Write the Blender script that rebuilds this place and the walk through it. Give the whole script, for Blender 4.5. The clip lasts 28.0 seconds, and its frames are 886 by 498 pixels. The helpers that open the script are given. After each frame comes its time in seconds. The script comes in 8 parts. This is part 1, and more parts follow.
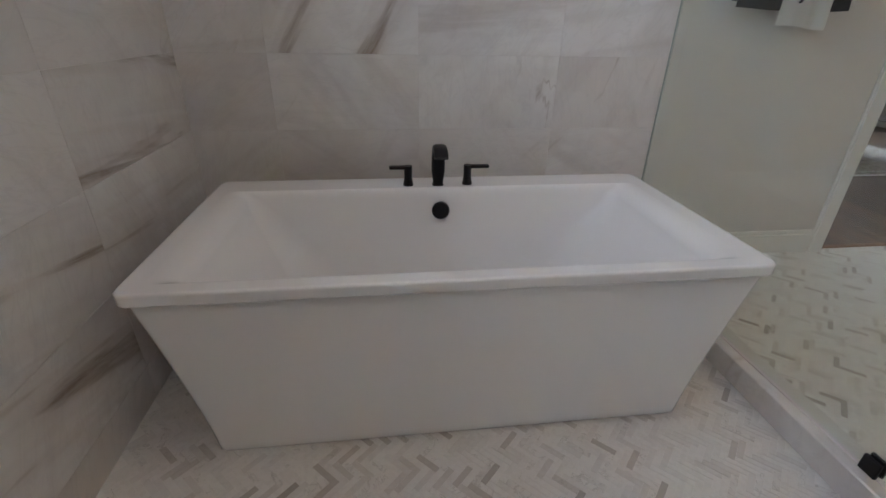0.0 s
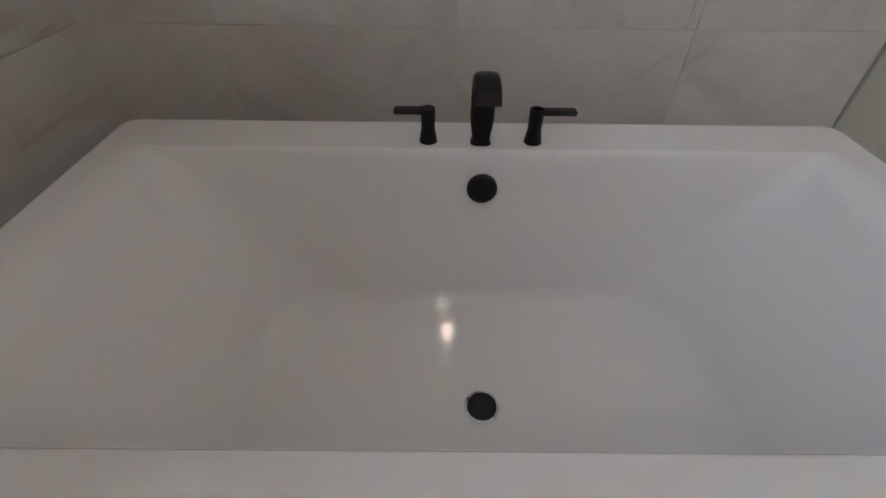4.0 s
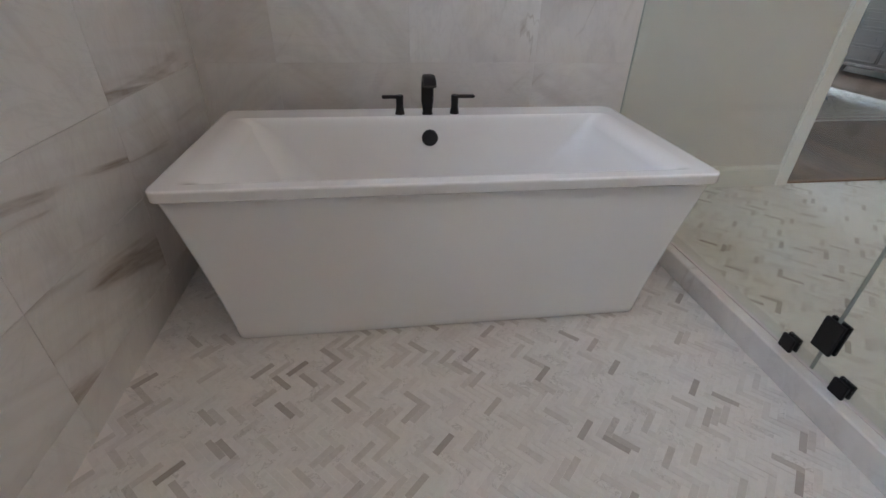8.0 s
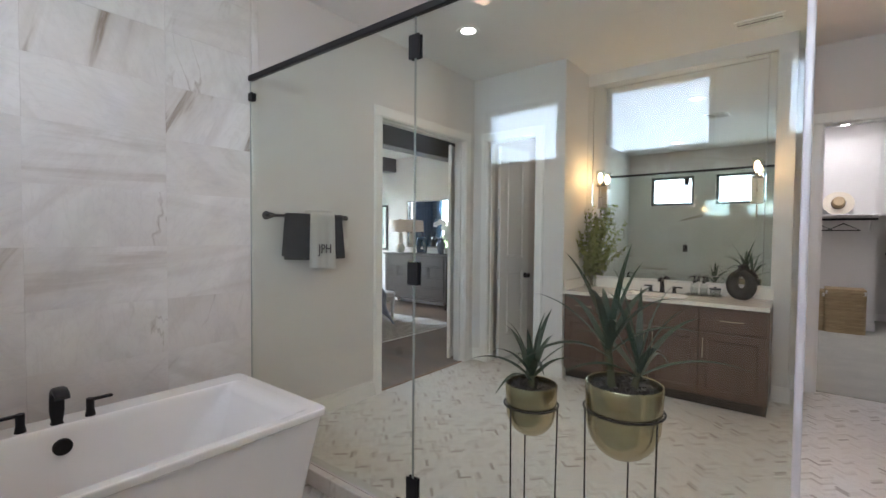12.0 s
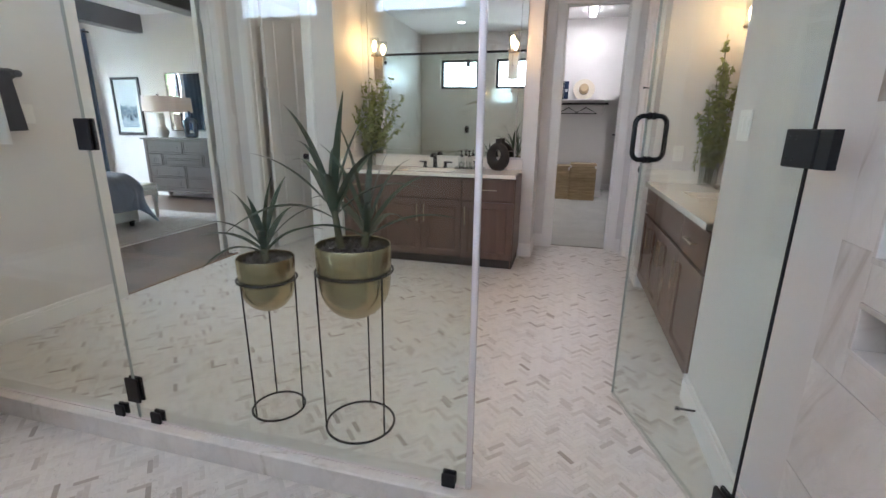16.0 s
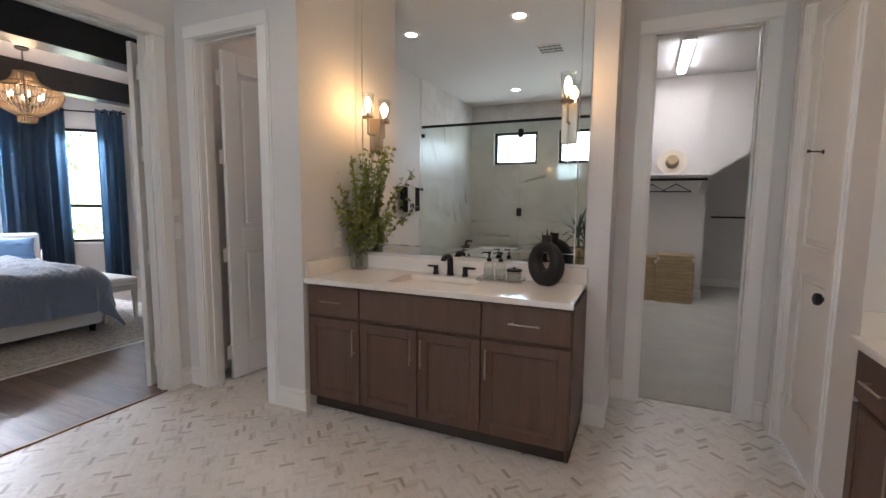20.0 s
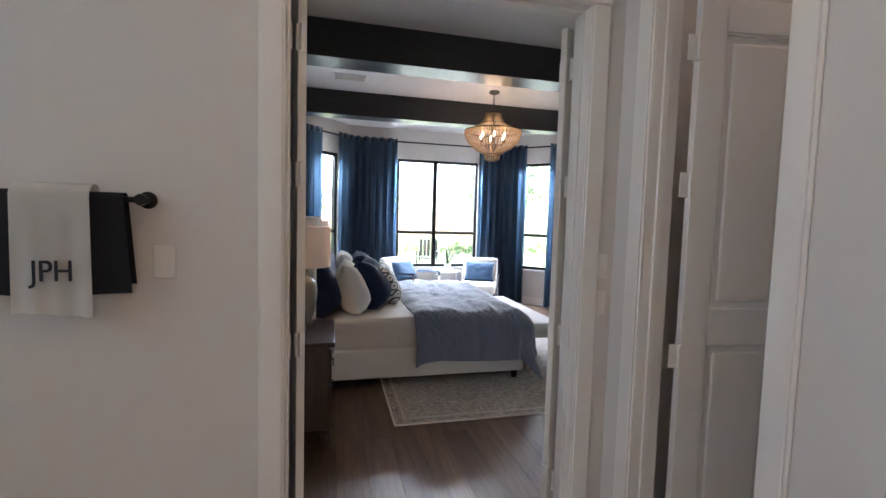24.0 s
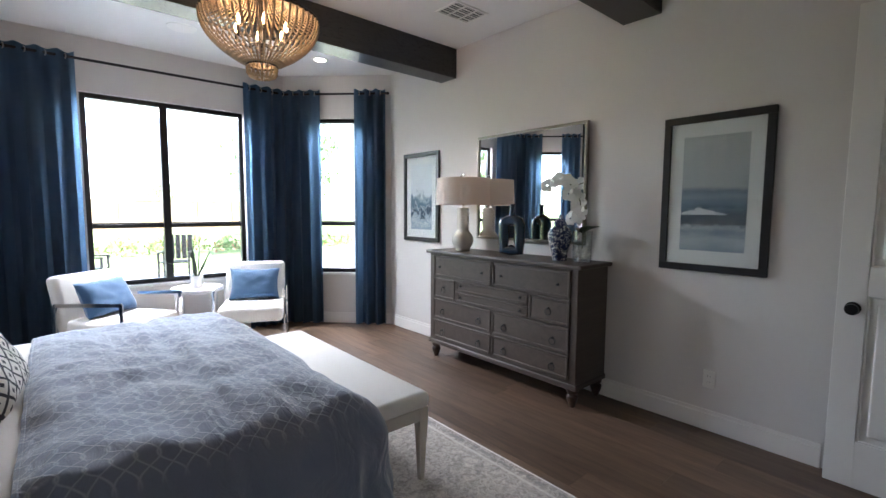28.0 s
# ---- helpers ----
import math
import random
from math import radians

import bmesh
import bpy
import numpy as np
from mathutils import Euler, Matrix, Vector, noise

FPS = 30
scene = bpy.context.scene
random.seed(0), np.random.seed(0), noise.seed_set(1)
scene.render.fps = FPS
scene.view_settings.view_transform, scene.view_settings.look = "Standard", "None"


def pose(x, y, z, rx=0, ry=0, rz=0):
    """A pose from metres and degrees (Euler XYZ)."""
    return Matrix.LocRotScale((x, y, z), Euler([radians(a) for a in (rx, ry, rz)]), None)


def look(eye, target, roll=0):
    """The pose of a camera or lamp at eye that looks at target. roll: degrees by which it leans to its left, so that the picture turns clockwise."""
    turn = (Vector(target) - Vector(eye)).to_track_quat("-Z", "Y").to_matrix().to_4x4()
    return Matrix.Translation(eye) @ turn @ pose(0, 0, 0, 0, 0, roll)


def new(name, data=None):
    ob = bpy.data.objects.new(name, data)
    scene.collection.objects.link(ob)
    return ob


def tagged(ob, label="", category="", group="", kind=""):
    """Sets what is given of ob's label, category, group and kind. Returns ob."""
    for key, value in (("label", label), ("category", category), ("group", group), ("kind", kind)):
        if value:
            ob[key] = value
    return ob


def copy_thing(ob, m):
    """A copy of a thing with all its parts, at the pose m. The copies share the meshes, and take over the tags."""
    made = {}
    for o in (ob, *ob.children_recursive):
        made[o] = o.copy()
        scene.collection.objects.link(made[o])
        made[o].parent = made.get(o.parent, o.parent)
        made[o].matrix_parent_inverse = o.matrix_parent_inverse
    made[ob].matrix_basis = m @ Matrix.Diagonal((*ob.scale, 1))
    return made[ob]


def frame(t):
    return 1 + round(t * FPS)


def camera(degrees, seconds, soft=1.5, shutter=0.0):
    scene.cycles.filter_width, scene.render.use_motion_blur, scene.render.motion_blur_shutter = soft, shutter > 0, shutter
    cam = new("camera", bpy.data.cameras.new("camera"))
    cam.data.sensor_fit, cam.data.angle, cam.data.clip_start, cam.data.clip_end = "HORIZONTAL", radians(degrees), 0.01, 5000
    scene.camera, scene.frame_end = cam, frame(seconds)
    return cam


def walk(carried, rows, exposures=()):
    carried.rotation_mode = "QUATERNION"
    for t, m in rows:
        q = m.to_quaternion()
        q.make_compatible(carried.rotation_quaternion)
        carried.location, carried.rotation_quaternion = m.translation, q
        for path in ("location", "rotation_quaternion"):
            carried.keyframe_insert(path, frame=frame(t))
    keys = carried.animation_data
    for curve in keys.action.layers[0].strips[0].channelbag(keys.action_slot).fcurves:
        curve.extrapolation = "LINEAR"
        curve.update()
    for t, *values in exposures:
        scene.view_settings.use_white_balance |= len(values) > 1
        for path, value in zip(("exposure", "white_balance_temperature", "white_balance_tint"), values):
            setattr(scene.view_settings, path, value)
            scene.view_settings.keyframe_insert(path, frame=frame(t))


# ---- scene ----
cam = camera(89.3, 28.0)
PATH = [
    (0, (0.165, 0.186, 1.137), (0.395, 1.959, 0.241), 1.1),
    (0.5, (0.201, 0.331, 1.144), (0.432, 2.098, 0.236), 1.3),
    (1, (0.217, 0.431, 1.149), (0.419, 2.196, 0.23), 1.4),
    (1.5, (0.229, 0.549, 1.15), (0.365, 2.309, 0.21), 1.4),
    (2, (0.221, 0.725, 1.161), (0.317, 2.455, 0.162), 1.2),
    (2.5, (0.259, 0.890, 1.152), (0.279, 2.588, 0.095), 0.5),
    (4.5, (0.278, 1.000, 1.047), (0.286, 2.382, -0.399), 0.8),
    (5, (0.250, 0.914, 1.053), (0.270, 2.221, -0.458), 1.1),
    (5.5, (0.229, 0.795, 1.025), (0.265, 2.112, -0.480), 1.8),
    (6, (0.222, 0.613, 0.999), (0.265, 1.973, -0.465), 1.9),
    (6.5, (0.207, 0.438, 1.004), (0.261, 1.852, -0.410), 2.0),
    (7, (0.19, 0.289, 1.021), (0.244, 1.789, -0.3), 1.9),
    (7.5, (0.158, 0.114, 1.039), (0.266, 1.71, -0.162), 1.8),
    (8, (0.165, -0.061, 1.084), (0.406, 1.624, 0.034), 1.4),
    (8.5, (0.189, -0.155, 1.138), (0.639, 1.582, 0.255), 1.1),
    (9, (0.196, -0.236, 1.228), (0.874, 1.493, 0.487), 1.2),
    (9.5, (0.129, -0.345, 1.26), (1.038, 1.346, 0.701), 0.6),
    (10, (0.036, -0.413, 1.303), (1.136, 1.203, 0.876), 0.6),
    (10.5, (-0.05, -0.461, 1.34), (1.214, 1.058, 1.031), 0.9),
    (11, (-0.079, -0.517, 1.364), (1.307, 0.911, 1.163), 0.8),
    (11.5, (-0.101, -0.57, 1.395), (1.382, 0.766, 1.274), 0.9),
    (12, (-0.118, -0.638, 1.409), (1.449, 0.603, 1.344), 0.5),
    (12.4, (-0.165, -0.693, 1.444), (1.469, 0.459, 1.389), 1.0),
    (12.5, (-0.153, -0.708, 1.425), (1.499, 0.419, 1.389), 0.4),
    (14.5, (-0.080, -0.766, 1.388), (1.782, -0.053, 1.242), 0.6),
    (15, (-0.033, -0.800, 1.340), (1.839, -0.143, 1.092), 0.5),
    (15.5, (0.035, -0.835, 1.300), (1.906, -0.245, 0.909), 0.6),
    (16, (0.182, -0.883, 1.266), (2.047, -0.387, 0.740), 0.7),
    (16.5, (0.407, -0.887, 1.231), (2.281, -0.533, 0.630), 0.8),
    (17, (0.627, -0.889, 1.221), (2.511, -0.671, 0.586), 1.1),
    (17.5, (0.869, -0.938, 1.240), (2.772, -0.810, 0.638), 0.7),
    (18, (1.093, -0.950, 1.269), (3.028, -0.848, 0.774), 0.9),
    (18.5, (1.297, -0.909, 1.291), (3.250, -0.722, 0.904), 1.1),
    (19, (1.462, -0.877, 1.327), (3.404, -0.506, 1.025), 1.0),
    (19.5, (1.628, -0.819, 1.336), (3.524, -0.234, 1.085), 0.8),
    (20, (1.875, -0.770, 1.354), (3.692, 0.038, 1.145), 0.5),
    (20.5, (2.069, -0.712, 1.405), (3.769, 0.326, 1.223), 0.7),
    (21, (2.196, -0.599, 1.426), (3.746, 0.652, 1.253), 1.0),
    (21.5, (2.300, -0.500, 1.445), (3.671, 0.948, 1.290), 1.2),
    (22, (2.465, -0.376, 1.461), (3.629, 1.243, 1.308), 1.3),
    (22.5, (2.636, -0.252, 1.489), (3.551, 1.520, 1.339), 1.5),
    (24.5, (2.981, 0.736, 1.504), (3.401, 2.686, 1.355), 1.1),
    (24.6, (3.031, 0.792, 1.513), (3.442, 2.743, 1.36), 1.0),
    (25, (3.054, 1.025, 1.467), (3.477, 2.975, 1.322), 1.1),
    (25.5, (3.102, 1.374, 1.45), (3.569, 3.313, 1.304), 1.2),
    (26, (3.191, 1.687, 1.427), (3.758, 3.599, 1.276), 1.2),
    (26.5, (3.327, 2.003, 1.415), (4.015, 3.874, 1.264), 1.0),
    (27, (3.405, 2.269, 1.426), (4.243, 4.077, 1.266), 1.0),
    (27.5, (3.473, 2.535, 1.426), (4.517, 4.232, 1.259), 0.7),
    (28, (3.654, 2.736, 1.407), (4.967, 4.234, 1.234), 0.3),
]
walk(cam, [(t, look(eye, target, roll)) for t, eye, target, roll in PATH], [(0, 3.9, 5850, 14), (2, 3.85, 5870, 14), (5, 3.7, 6010, 14), (6, 3.8, 5910, 14), (7, 4.15, 5810, 13), (8, 4.15, 5760, 14), (10, 4.25, 5810, 14), (12, 4.2, 5980, 15), (15, 4.4, 5900, 16), (17, 4.35, 5750, 14), (19, 4.2, 6200, 17), (20, 4.0, 6120, 15), (22, 3.8, 6120, 15), (25, 3.85, 5950, 15), (26, 3.9, 5850, 14), (27, 3.66, 5800, 12), (28, 3.52, 6250, 14)])

# ---- world, sun, lamps ----
world = bpy.data.worlds.new("world")
scene.world = world
world.use_nodes = True
wn = world.node_tree
sky = wn.nodes.new("ShaderNodeTexSky")
sky.sky_type, sky.sun_disc = "NISHITA", False
sky.sun_elevation, sky.sun_rotation = radians(53), radians(156)
wn.links.new(sky.outputs[0], wn.nodes["Background"].inputs[0])
wn.nodes["Background"].inputs[1].default_value = 0.15


def lamp(name, kind, energy, colour, m, **more):
    data = bpy.data.lights.new(name, kind)
    data.energy, data.color = energy, colour
    for key, value in more.items():
        if key == "size":
            data.size = value
        elif key == "size_y":
            data.shape, data.size_y = "RECTANGLE", value
        elif key == "soft":
            data.shadow_soft_size = value
        elif key == "angle":
            data.angle = value
        elif key == "cone":
            data.spot_size, data.spot_blend = value, 0.6
    ob = new(name, data)
    ob.matrix_world = m
    return ob


lamp("sun", "SUN", 5.0, (1.0, 0.95, 0.88), look((14.0, -15.0, 34.0), (4.0, 8.0, 0.0)), angle=radians(0.5))
DAY = (0.86, 0.93, 1.0)
BAY = (0.90, 0.95, 1.0)
# added area lamps for sky light: strips above bay windows, panels behind bath windows
lamp("bay_daylight_fill", "AREA", 52, BAY, look((4.65, 8.55, 2.66), (4.65, 5.6, 1.0)), size=1.7, size_y=0.42)
lamp("bay_daylight_fill", "AREA", 12, BAY, look((6.60, 8.01, 2.68), (5.1, 6.5, 1.0)), size=0.62, size_y=0.26)
lamp("bay_daylight_fill", "AREA", 11, BAY, look((2.48, 8.09, 2.68), (4.1, 6.5, 1.0)), size=0.62, size_y=0.26)
for wy in (1.41, 0.24, -0.92):
    lamp("bath_daylight", "AREA", 0.66, DAY, pose(-0.87, wy, 2.33, 0, -90, 0), size=0.5, size_y=0.7)

# ---- materials ----
def shader(name):
    m = bpy.data.materials.new(name)
    m.use_nodes = True
    return m, m.node_tree, m.node_tree.nodes["Principled BSDF"]


def math_(nt, op, a, b=None, clamp=False):
    n = nt.nodes.new("ShaderNodeMath")
    n.operation, n.use_clamp = op, clamp
    for i, v in enumerate((a, b)):
        if v is None:
            continue
        if isinstance(v, (int, float)):
            n.inputs[i].default_value = v
        else:
            nt.links.new(v, n.inputs[i])
    return n.outputs[0]


def mix_(nt, fac, a, b, blend="MIX"):
    n = nt.nodes.new("ShaderNodeMixRGB")
    n.blend_type = blend
    for i, v in enumerate((fac, a, b)):
        if isinstance(v, (int, float)):
            n.inputs[i].default_value = v
        elif isinstance(v, tuple):
            n.inputs[i].default_value = (*v, 1)[:4]
        else:
            nt.links.new(v, n.inputs[i])
    return n.outputs[0]


def noise_(nt, vec, scale, detail=3.0, rough=0.55, distortion=0.0):
    n = nt.nodes.new("ShaderNodeTexNoise")
    n.inputs["Scale"].default_value, n.inputs["Detail"].default_value = scale, detail
    n.inputs["Roughness"].default_value, n.inputs["Distortion"].default_value = rough, distortion
    if vec is not None:
        nt.links.new(vec, n.inputs["Vector"])
    return n.outputs[0]


def ramp_(nt, fac, stops):
    n = nt.nodes.new("ShaderNodeValToRGB")
    el = n.color_ramp.elements
    while len(el) < len(stops):
        el.new(0.5)
    for e, (p, c) in zip(el, stops):
        e.position, e.color = p, (*c, 1)
    nt.links.new(fac, n.inputs[0])
    return n.outputs[0]


def coords(nt, scale=(1, 1, 1), turn=(0, 0, 0), shift=0.0):
    """Object coordinates in metres, shifted per object when shift is set."""
    out = nt.nodes.new("ShaderNodeTexCoord").outputs["Object"]
    if shift:
        info = nt.nodes.new("ShaderNodeObjectInfo")
        s = nt.nodes.new("ShaderNodeVectorMath")
        s.operation = "MULTIPLY_ADD"
        comb = nt.nodes.new("ShaderNodeCombineXYZ")
        nt.links.new(info.outputs["Random"], comb.inputs[0])
        nt.links.new(math_(nt, "MULTIPLY", info.outputs["Random"], 1.7), comb.inputs[1])
        nt.links.new(math_(nt, "MULTIPLY", info.outputs["Random"], 2.3), comb.inputs[2])
        nt.links.new(comb.outputs[0], s.inputs[0])
        s.inputs[1].default_value = (shift, shift, shift)
        nt.links.new(out, s.inputs[2])
        out = s.outputs[0]
    n = nt.nodes.new("ShaderNodeMapping")
    n.inputs["Scale"].default_value = scale
    n.inputs["Rotation"].default_value = [radians(a) for a in turn]
    nt.links.new(out, n.inputs[0])
    return n.outputs[0]


def bump_(nt, bsdf, height, strength, distance=0.002):
    n = nt.nodes.new("ShaderNodeBump")
    n.inputs["Strength"].default_value, n.inputs["Distance"].default_value = strength, distance
    nt.links.new(height, n.inputs["Height"])
    nt.links.new(n.outputs[0], bsdf.inputs["Normal"])


def plain(name, colour, rough=0.5, metal=0.0, var=0.05, big=1.3, small=45.0, bump=0.0, bscale=250.0, coat=0.0, sheen=0.0, spec=0.5, each=0.0, stretch=(1, 1, 1)):
    m, nt, b = shader(name)
    v = coords(nt, stretch)
    a = noise_(nt, v, big, 3)
    c = noise_(nt, v, small, 4)
    value = math_(nt, "ADD", math_(nt, "MULTIPLY", math_(nt, "SUBTRACT", a, 0.5), 2 * var), math_(nt, "MULTIPLY", math_(nt, "SUBTRACT", c, 0.5), 1.4 * var))
    if each:
        info = nt.nodes.new("ShaderNodeObjectInfo")
        value = math_(nt, "ADD", value, math_(nt, "MULTIPLY", math_(nt, "SUBTRACT", info.outputs["Random"], 0.5), 2 * each))
    hsv = nt.nodes.new("ShaderNodeHueSaturation")
    hsv.inputs["Color"].default_value = (*colour, 1)
    nt.links.new(math_(nt, "ADD", value, 1.0), hsv.inputs["Value"])
    nt.links.new(hsv.outputs[0], b.inputs["Base Color"])
    b.inputs["Metallic"].default_value = metal
    nt.links.new(math_(nt, "ADD", math_(nt, "MULTIPLY", math_(nt, "SUBTRACT", a, 0.5), 0.12), rough, True), b.inputs["Roughness"])
    b.inputs["Coat Weight"].default_value = coat
    b.inputs["Coat Roughness"].default_value = 0.06
    b.inputs["Sheen Weight"].default_value = sheen
    b.inputs["Specular IOR Level"].default_value = spec
    if bump:
        bump_(nt, b, noise_(nt, v, bscale, 2), bump)
    return m


def wooden(name, dark, light, rough=0.4, along=(1, 1, 12), scale=3.0, each=0.25, bump=0.15):
    """Wood with its grain drawn out along the axis that has the smallest scale."""
    m, nt, b = shader(name)
    v = coords(nt, along, shift=11.0)
    g = noise_(nt, v, scale, 6, 0.6, 0.6)
    f = noise_(nt, v, scale * 9, 3, 0.7)
    col = ramp_(nt, math_(nt, "ADD", math_(nt, "MULTIPLY", g, 0.7), math_(nt, "MULTIPLY", f, 0.3)), ((0.3, dark), (0.72, light)))
    info = nt.nodes.new("ShaderNodeObjectInfo")
    hsv = nt.nodes.new("ShaderNodeHueSaturation")
    nt.links.new(math_(nt, "ADD", math_(nt, "MULTIPLY", info.outputs["Random"], 2 * each), 1 - each), hsv.inputs["Value"])
    nt.links.new(col, hsv.inputs["Color"])
    nt.links.new(hsv.outputs[0], b.inputs["Base Color"])
    nt.links.new(math_(nt, "ADD", math_(nt, "MULTIPLY", f, 0.2), rough - 0.1), b.inputs["Roughness"])
    bump_(nt, b, f, bump, 0.001)
    return m


def marble(name, rough=0.22, streaks=0.0, lean=0.0, veins=1.0):
    """Warm white marble, other in every tile; streaks: how bold its brown bands are, lean: their slope in degrees."""
    m, nt, b = shader(name)
    v = coords(nt, (1, 1, 1), (0, 32, 0), shift=9.0)
    own = nt.nodes.new("ShaderNodeObjectInfo").outputs["Random"]
    other = math_(nt, "FRACT", math_(nt, "MULTIPLY", own, 7.31))
    third = math_(nt, "FRACT", math_(nt, "MULTIPLY", own, 17.9))

    def drawn(scale, turn, swing=2.6):
        # veins lean another way in every tile
        r = nt.nodes.new("ShaderNodeVectorRotate")
        r.rotation_type = "Y_AXIS"
        nt.links.new(coords(nt, (1, 1, 1), turn, shift=9.0), r.inputs["Vector"])
        nt.links.new(math_(nt, "MULTIPLY", math_(nt, "SUBTRACT", other, 0.5), swing), r.inputs["Angle"])
        n = nt.nodes.new("ShaderNodeMapping")
        n.inputs["Scale"].default_value = scale
        nt.links.new(r.outputs[0], n.inputs[0])
        return n.outputs[0]
    cloud = noise_(nt, v, 2.6, 5, 0.6, 0.8)
    base = ramp_(nt, cloud, ((0.3, (0.64, 0.61, 0.58)), (0.5, (0.72, 0.70, 0.67)), (0.7, (0.77, 0.75, 0.73))))
    base = mix_(nt, math_(nt, "MULTIPLY", math_(nt, "SUBTRACT", third, 0.35), 0.75, True), base, (0.60, 0.555, 0.515))
    grey = noise_(nt, drawn((0.8, 1, 1.6), (0, 40, 0)), 3.2, 5, 0.62, 0.9)
    col = mix_(nt, math_(nt, "MULTIPLY", math_(nt, "SUBTRACT", grey, 0.5), 1.9, True), base, (0.54, 0.515, 0.495))
    long_v = drawn((0.30, 1, 3.2), (0, lean, 0), 0.5 if streaks else 2.6)
    grain = noise_(nt, long_v, 9, 6, 0.7, 0.4)
    broken = math_(nt, "MULTIPLY", math_(nt, "SUBTRACT", grain, 0.28), 2.4, True)
    # soft parallel shading along the bedding of the stone
    band = noise_(nt, long_v, 3.1, 5, 0.55, 0.3)
    col = mix_(nt, math_(nt, "MULTIPLY", math_(nt, "MULTIPLY", math_(nt, "SUBTRACT", band, 0.52), 5.0, True), 0.42), col, (0.52, 0.475, 0.435))
    if streaks:
        # tapering brown streaks that run side by side
        run = noise_(nt, long_v, 2.3, 4, 0.5, 0.5)
        soft = math_(nt, "MULTIPLY", math_(nt, "SUBTRACT", run, 0.50), 6.0, True)
        core = math_(nt, "MULTIPLY", math_(nt, "SUBTRACT", run, 0.57), 20.0, True)
        col = mix_(nt, math_(nt, "MULTIPLY", soft, 0.5 * streaks), col, (0.46, 0.395, 0.335))
        col = mix_(nt, math_(nt, "MULTIPLY", math_(nt, "MULTIPLY", core, broken), streaks), col, (0.225, 0.165, 0.12))
    # thin wandering veins in some tiles
    wob = noise_(nt, drawn((0.5, 1, 1.7), (0, 68, 0), 1.2), 1.5, 4, 0.5, 0.7)
    ridge = math_(nt, "ABSOLUTE", math_(nt, "SUBTRACT", wob, 0.5))
    thin = math_(nt, "SUBTRACT", 1.0, math_(nt, "DIVIDE", ridge, 0.012), True)
    where = math_(nt, "MULTIPLY", math_(nt, "SUBTRACT", noise_(nt, v, 1.6, 2), 0.53), 7.0, True)
    col = mix_(nt, math_(nt, "MULTIPLY", math_(nt, "MULTIPLY", math_(nt, "MULTIPLY", thin, where), broken), 0.85 * veins), col, (0.30, 0.245, 0.20))
    fine = noise_(nt, drawn((0.7, 1, 2.5), (0, 44, 0)), 4.5, 5, 0.6, 1.2)
    hair = math_(nt, "SUBTRACT", 1.0, math_(nt, "DIVIDE", math_(nt, "ABSOLUTE", math_(nt, "SUBTRACT", fine, 0.5)), 0.03), True)
    col = mix_(nt, math_(nt, "MULTIPLY", hair, 0.16), col, (0.46, 0.43, 0.41))
    nt.links.new(col, b.inputs["Base Color"])
    b.inputs["Roughness"].default_value = rough
    bump_(nt, b, noise_(nt, v, 30, 3), 0.03)
    return m


def mosaic(name, island):
    m, nt, b = shader(name)
    if island:
        r = nt.nodes.new("ShaderNodeNewGeometry").outputs["Random Per Island"]
    else:
        r = nt.nodes.new("ShaderNodeObjectInfo").outputs["Random"]
    col = ramp_(nt, r, ((0.0, (0.77, 0.745, 0.71)), (0.55, (0.745, 0.72, 0.685)), (0.80, (0.70, 0.67, 0.635)), (0.92, (0.63, 0.595, 0.555)), (0.97, (0.52, 0.48, 0.44)), (1.0, (0.37, 0.33, 0.295))))
    v = coords(nt, (1, 1, 1))
    away = nt.nodes.new("ShaderNodeVectorMath")
    away.operation = "ADD"
    far = nt.nodes.new("ShaderNodeCombineXYZ")
    nt.links.new(math_(nt, "MULTIPLY", r, 37.0), far.inputs[0])
    nt.links.new(math_(nt, "MULTIPLY", r, 91.0), far.inputs[2])
    nt.links.new(v, away.inputs[0])
    nt.links.new(far.outputs[0], away.inputs[1])
    v2 = away.outputs[0]
    n = noise_(nt, v2, 30, 6, 0.68, 1.2)
    streak = noise_(nt, v2, 13, 5, 0.62, 1.6)
    vein = math_(nt, "SUBTRACT", 1.0, math_(nt, "DIVIDE", math_(nt, "ABSOLUTE", math_(nt, "SUBTRACT", streak, 0.5)), 0.022), True)
    some = math_(nt, "GREATER_THAN", math_(nt, "FRACT", math_(nt, "MULTIPLY", r, 13.7)), 0.80)
    col = mix_(nt, math_(nt, "MULTIPLY", math_(nt, "MULTIPLY", vein, some), math_(nt, "MULTIPLY", n, 1.0, True)), col, (0.34, 0.305, 0.27))
    col = mix_(nt, 0.24, col, ramp_(nt, n, ((0.3, (0.45, 0.42, 0.38)), (0.55, (0.9, 0.9, 0.9)))), "MULTIPLY")
    wear = noise_(nt, v, 1.4, 3)
    col = mix_(nt, math_(nt, "MULTIPLY", wear, 0.12), col, (0.55, 0.50, 0.45))
    nt.links.new(col, b.inputs["Base Color"])
    nt.links.new(math_(nt, "ADD", math_(nt, "MULTIPLY", n, 0.25), 0.25), b.inputs["Roughness"])
    return m


def pane(name, rough=0.0, tint=(1, 1, 1), ior=1.45):
    m, nt, b = shader(name)
    b.inputs["Base Color"].default_value = (*tint, 1)
    b.inputs["Transmission Weight"].default_value = 1.0
    b.inputs["Roughness"].default_value = rough
    b.inputs["IOR"].default_value = ior
    return m


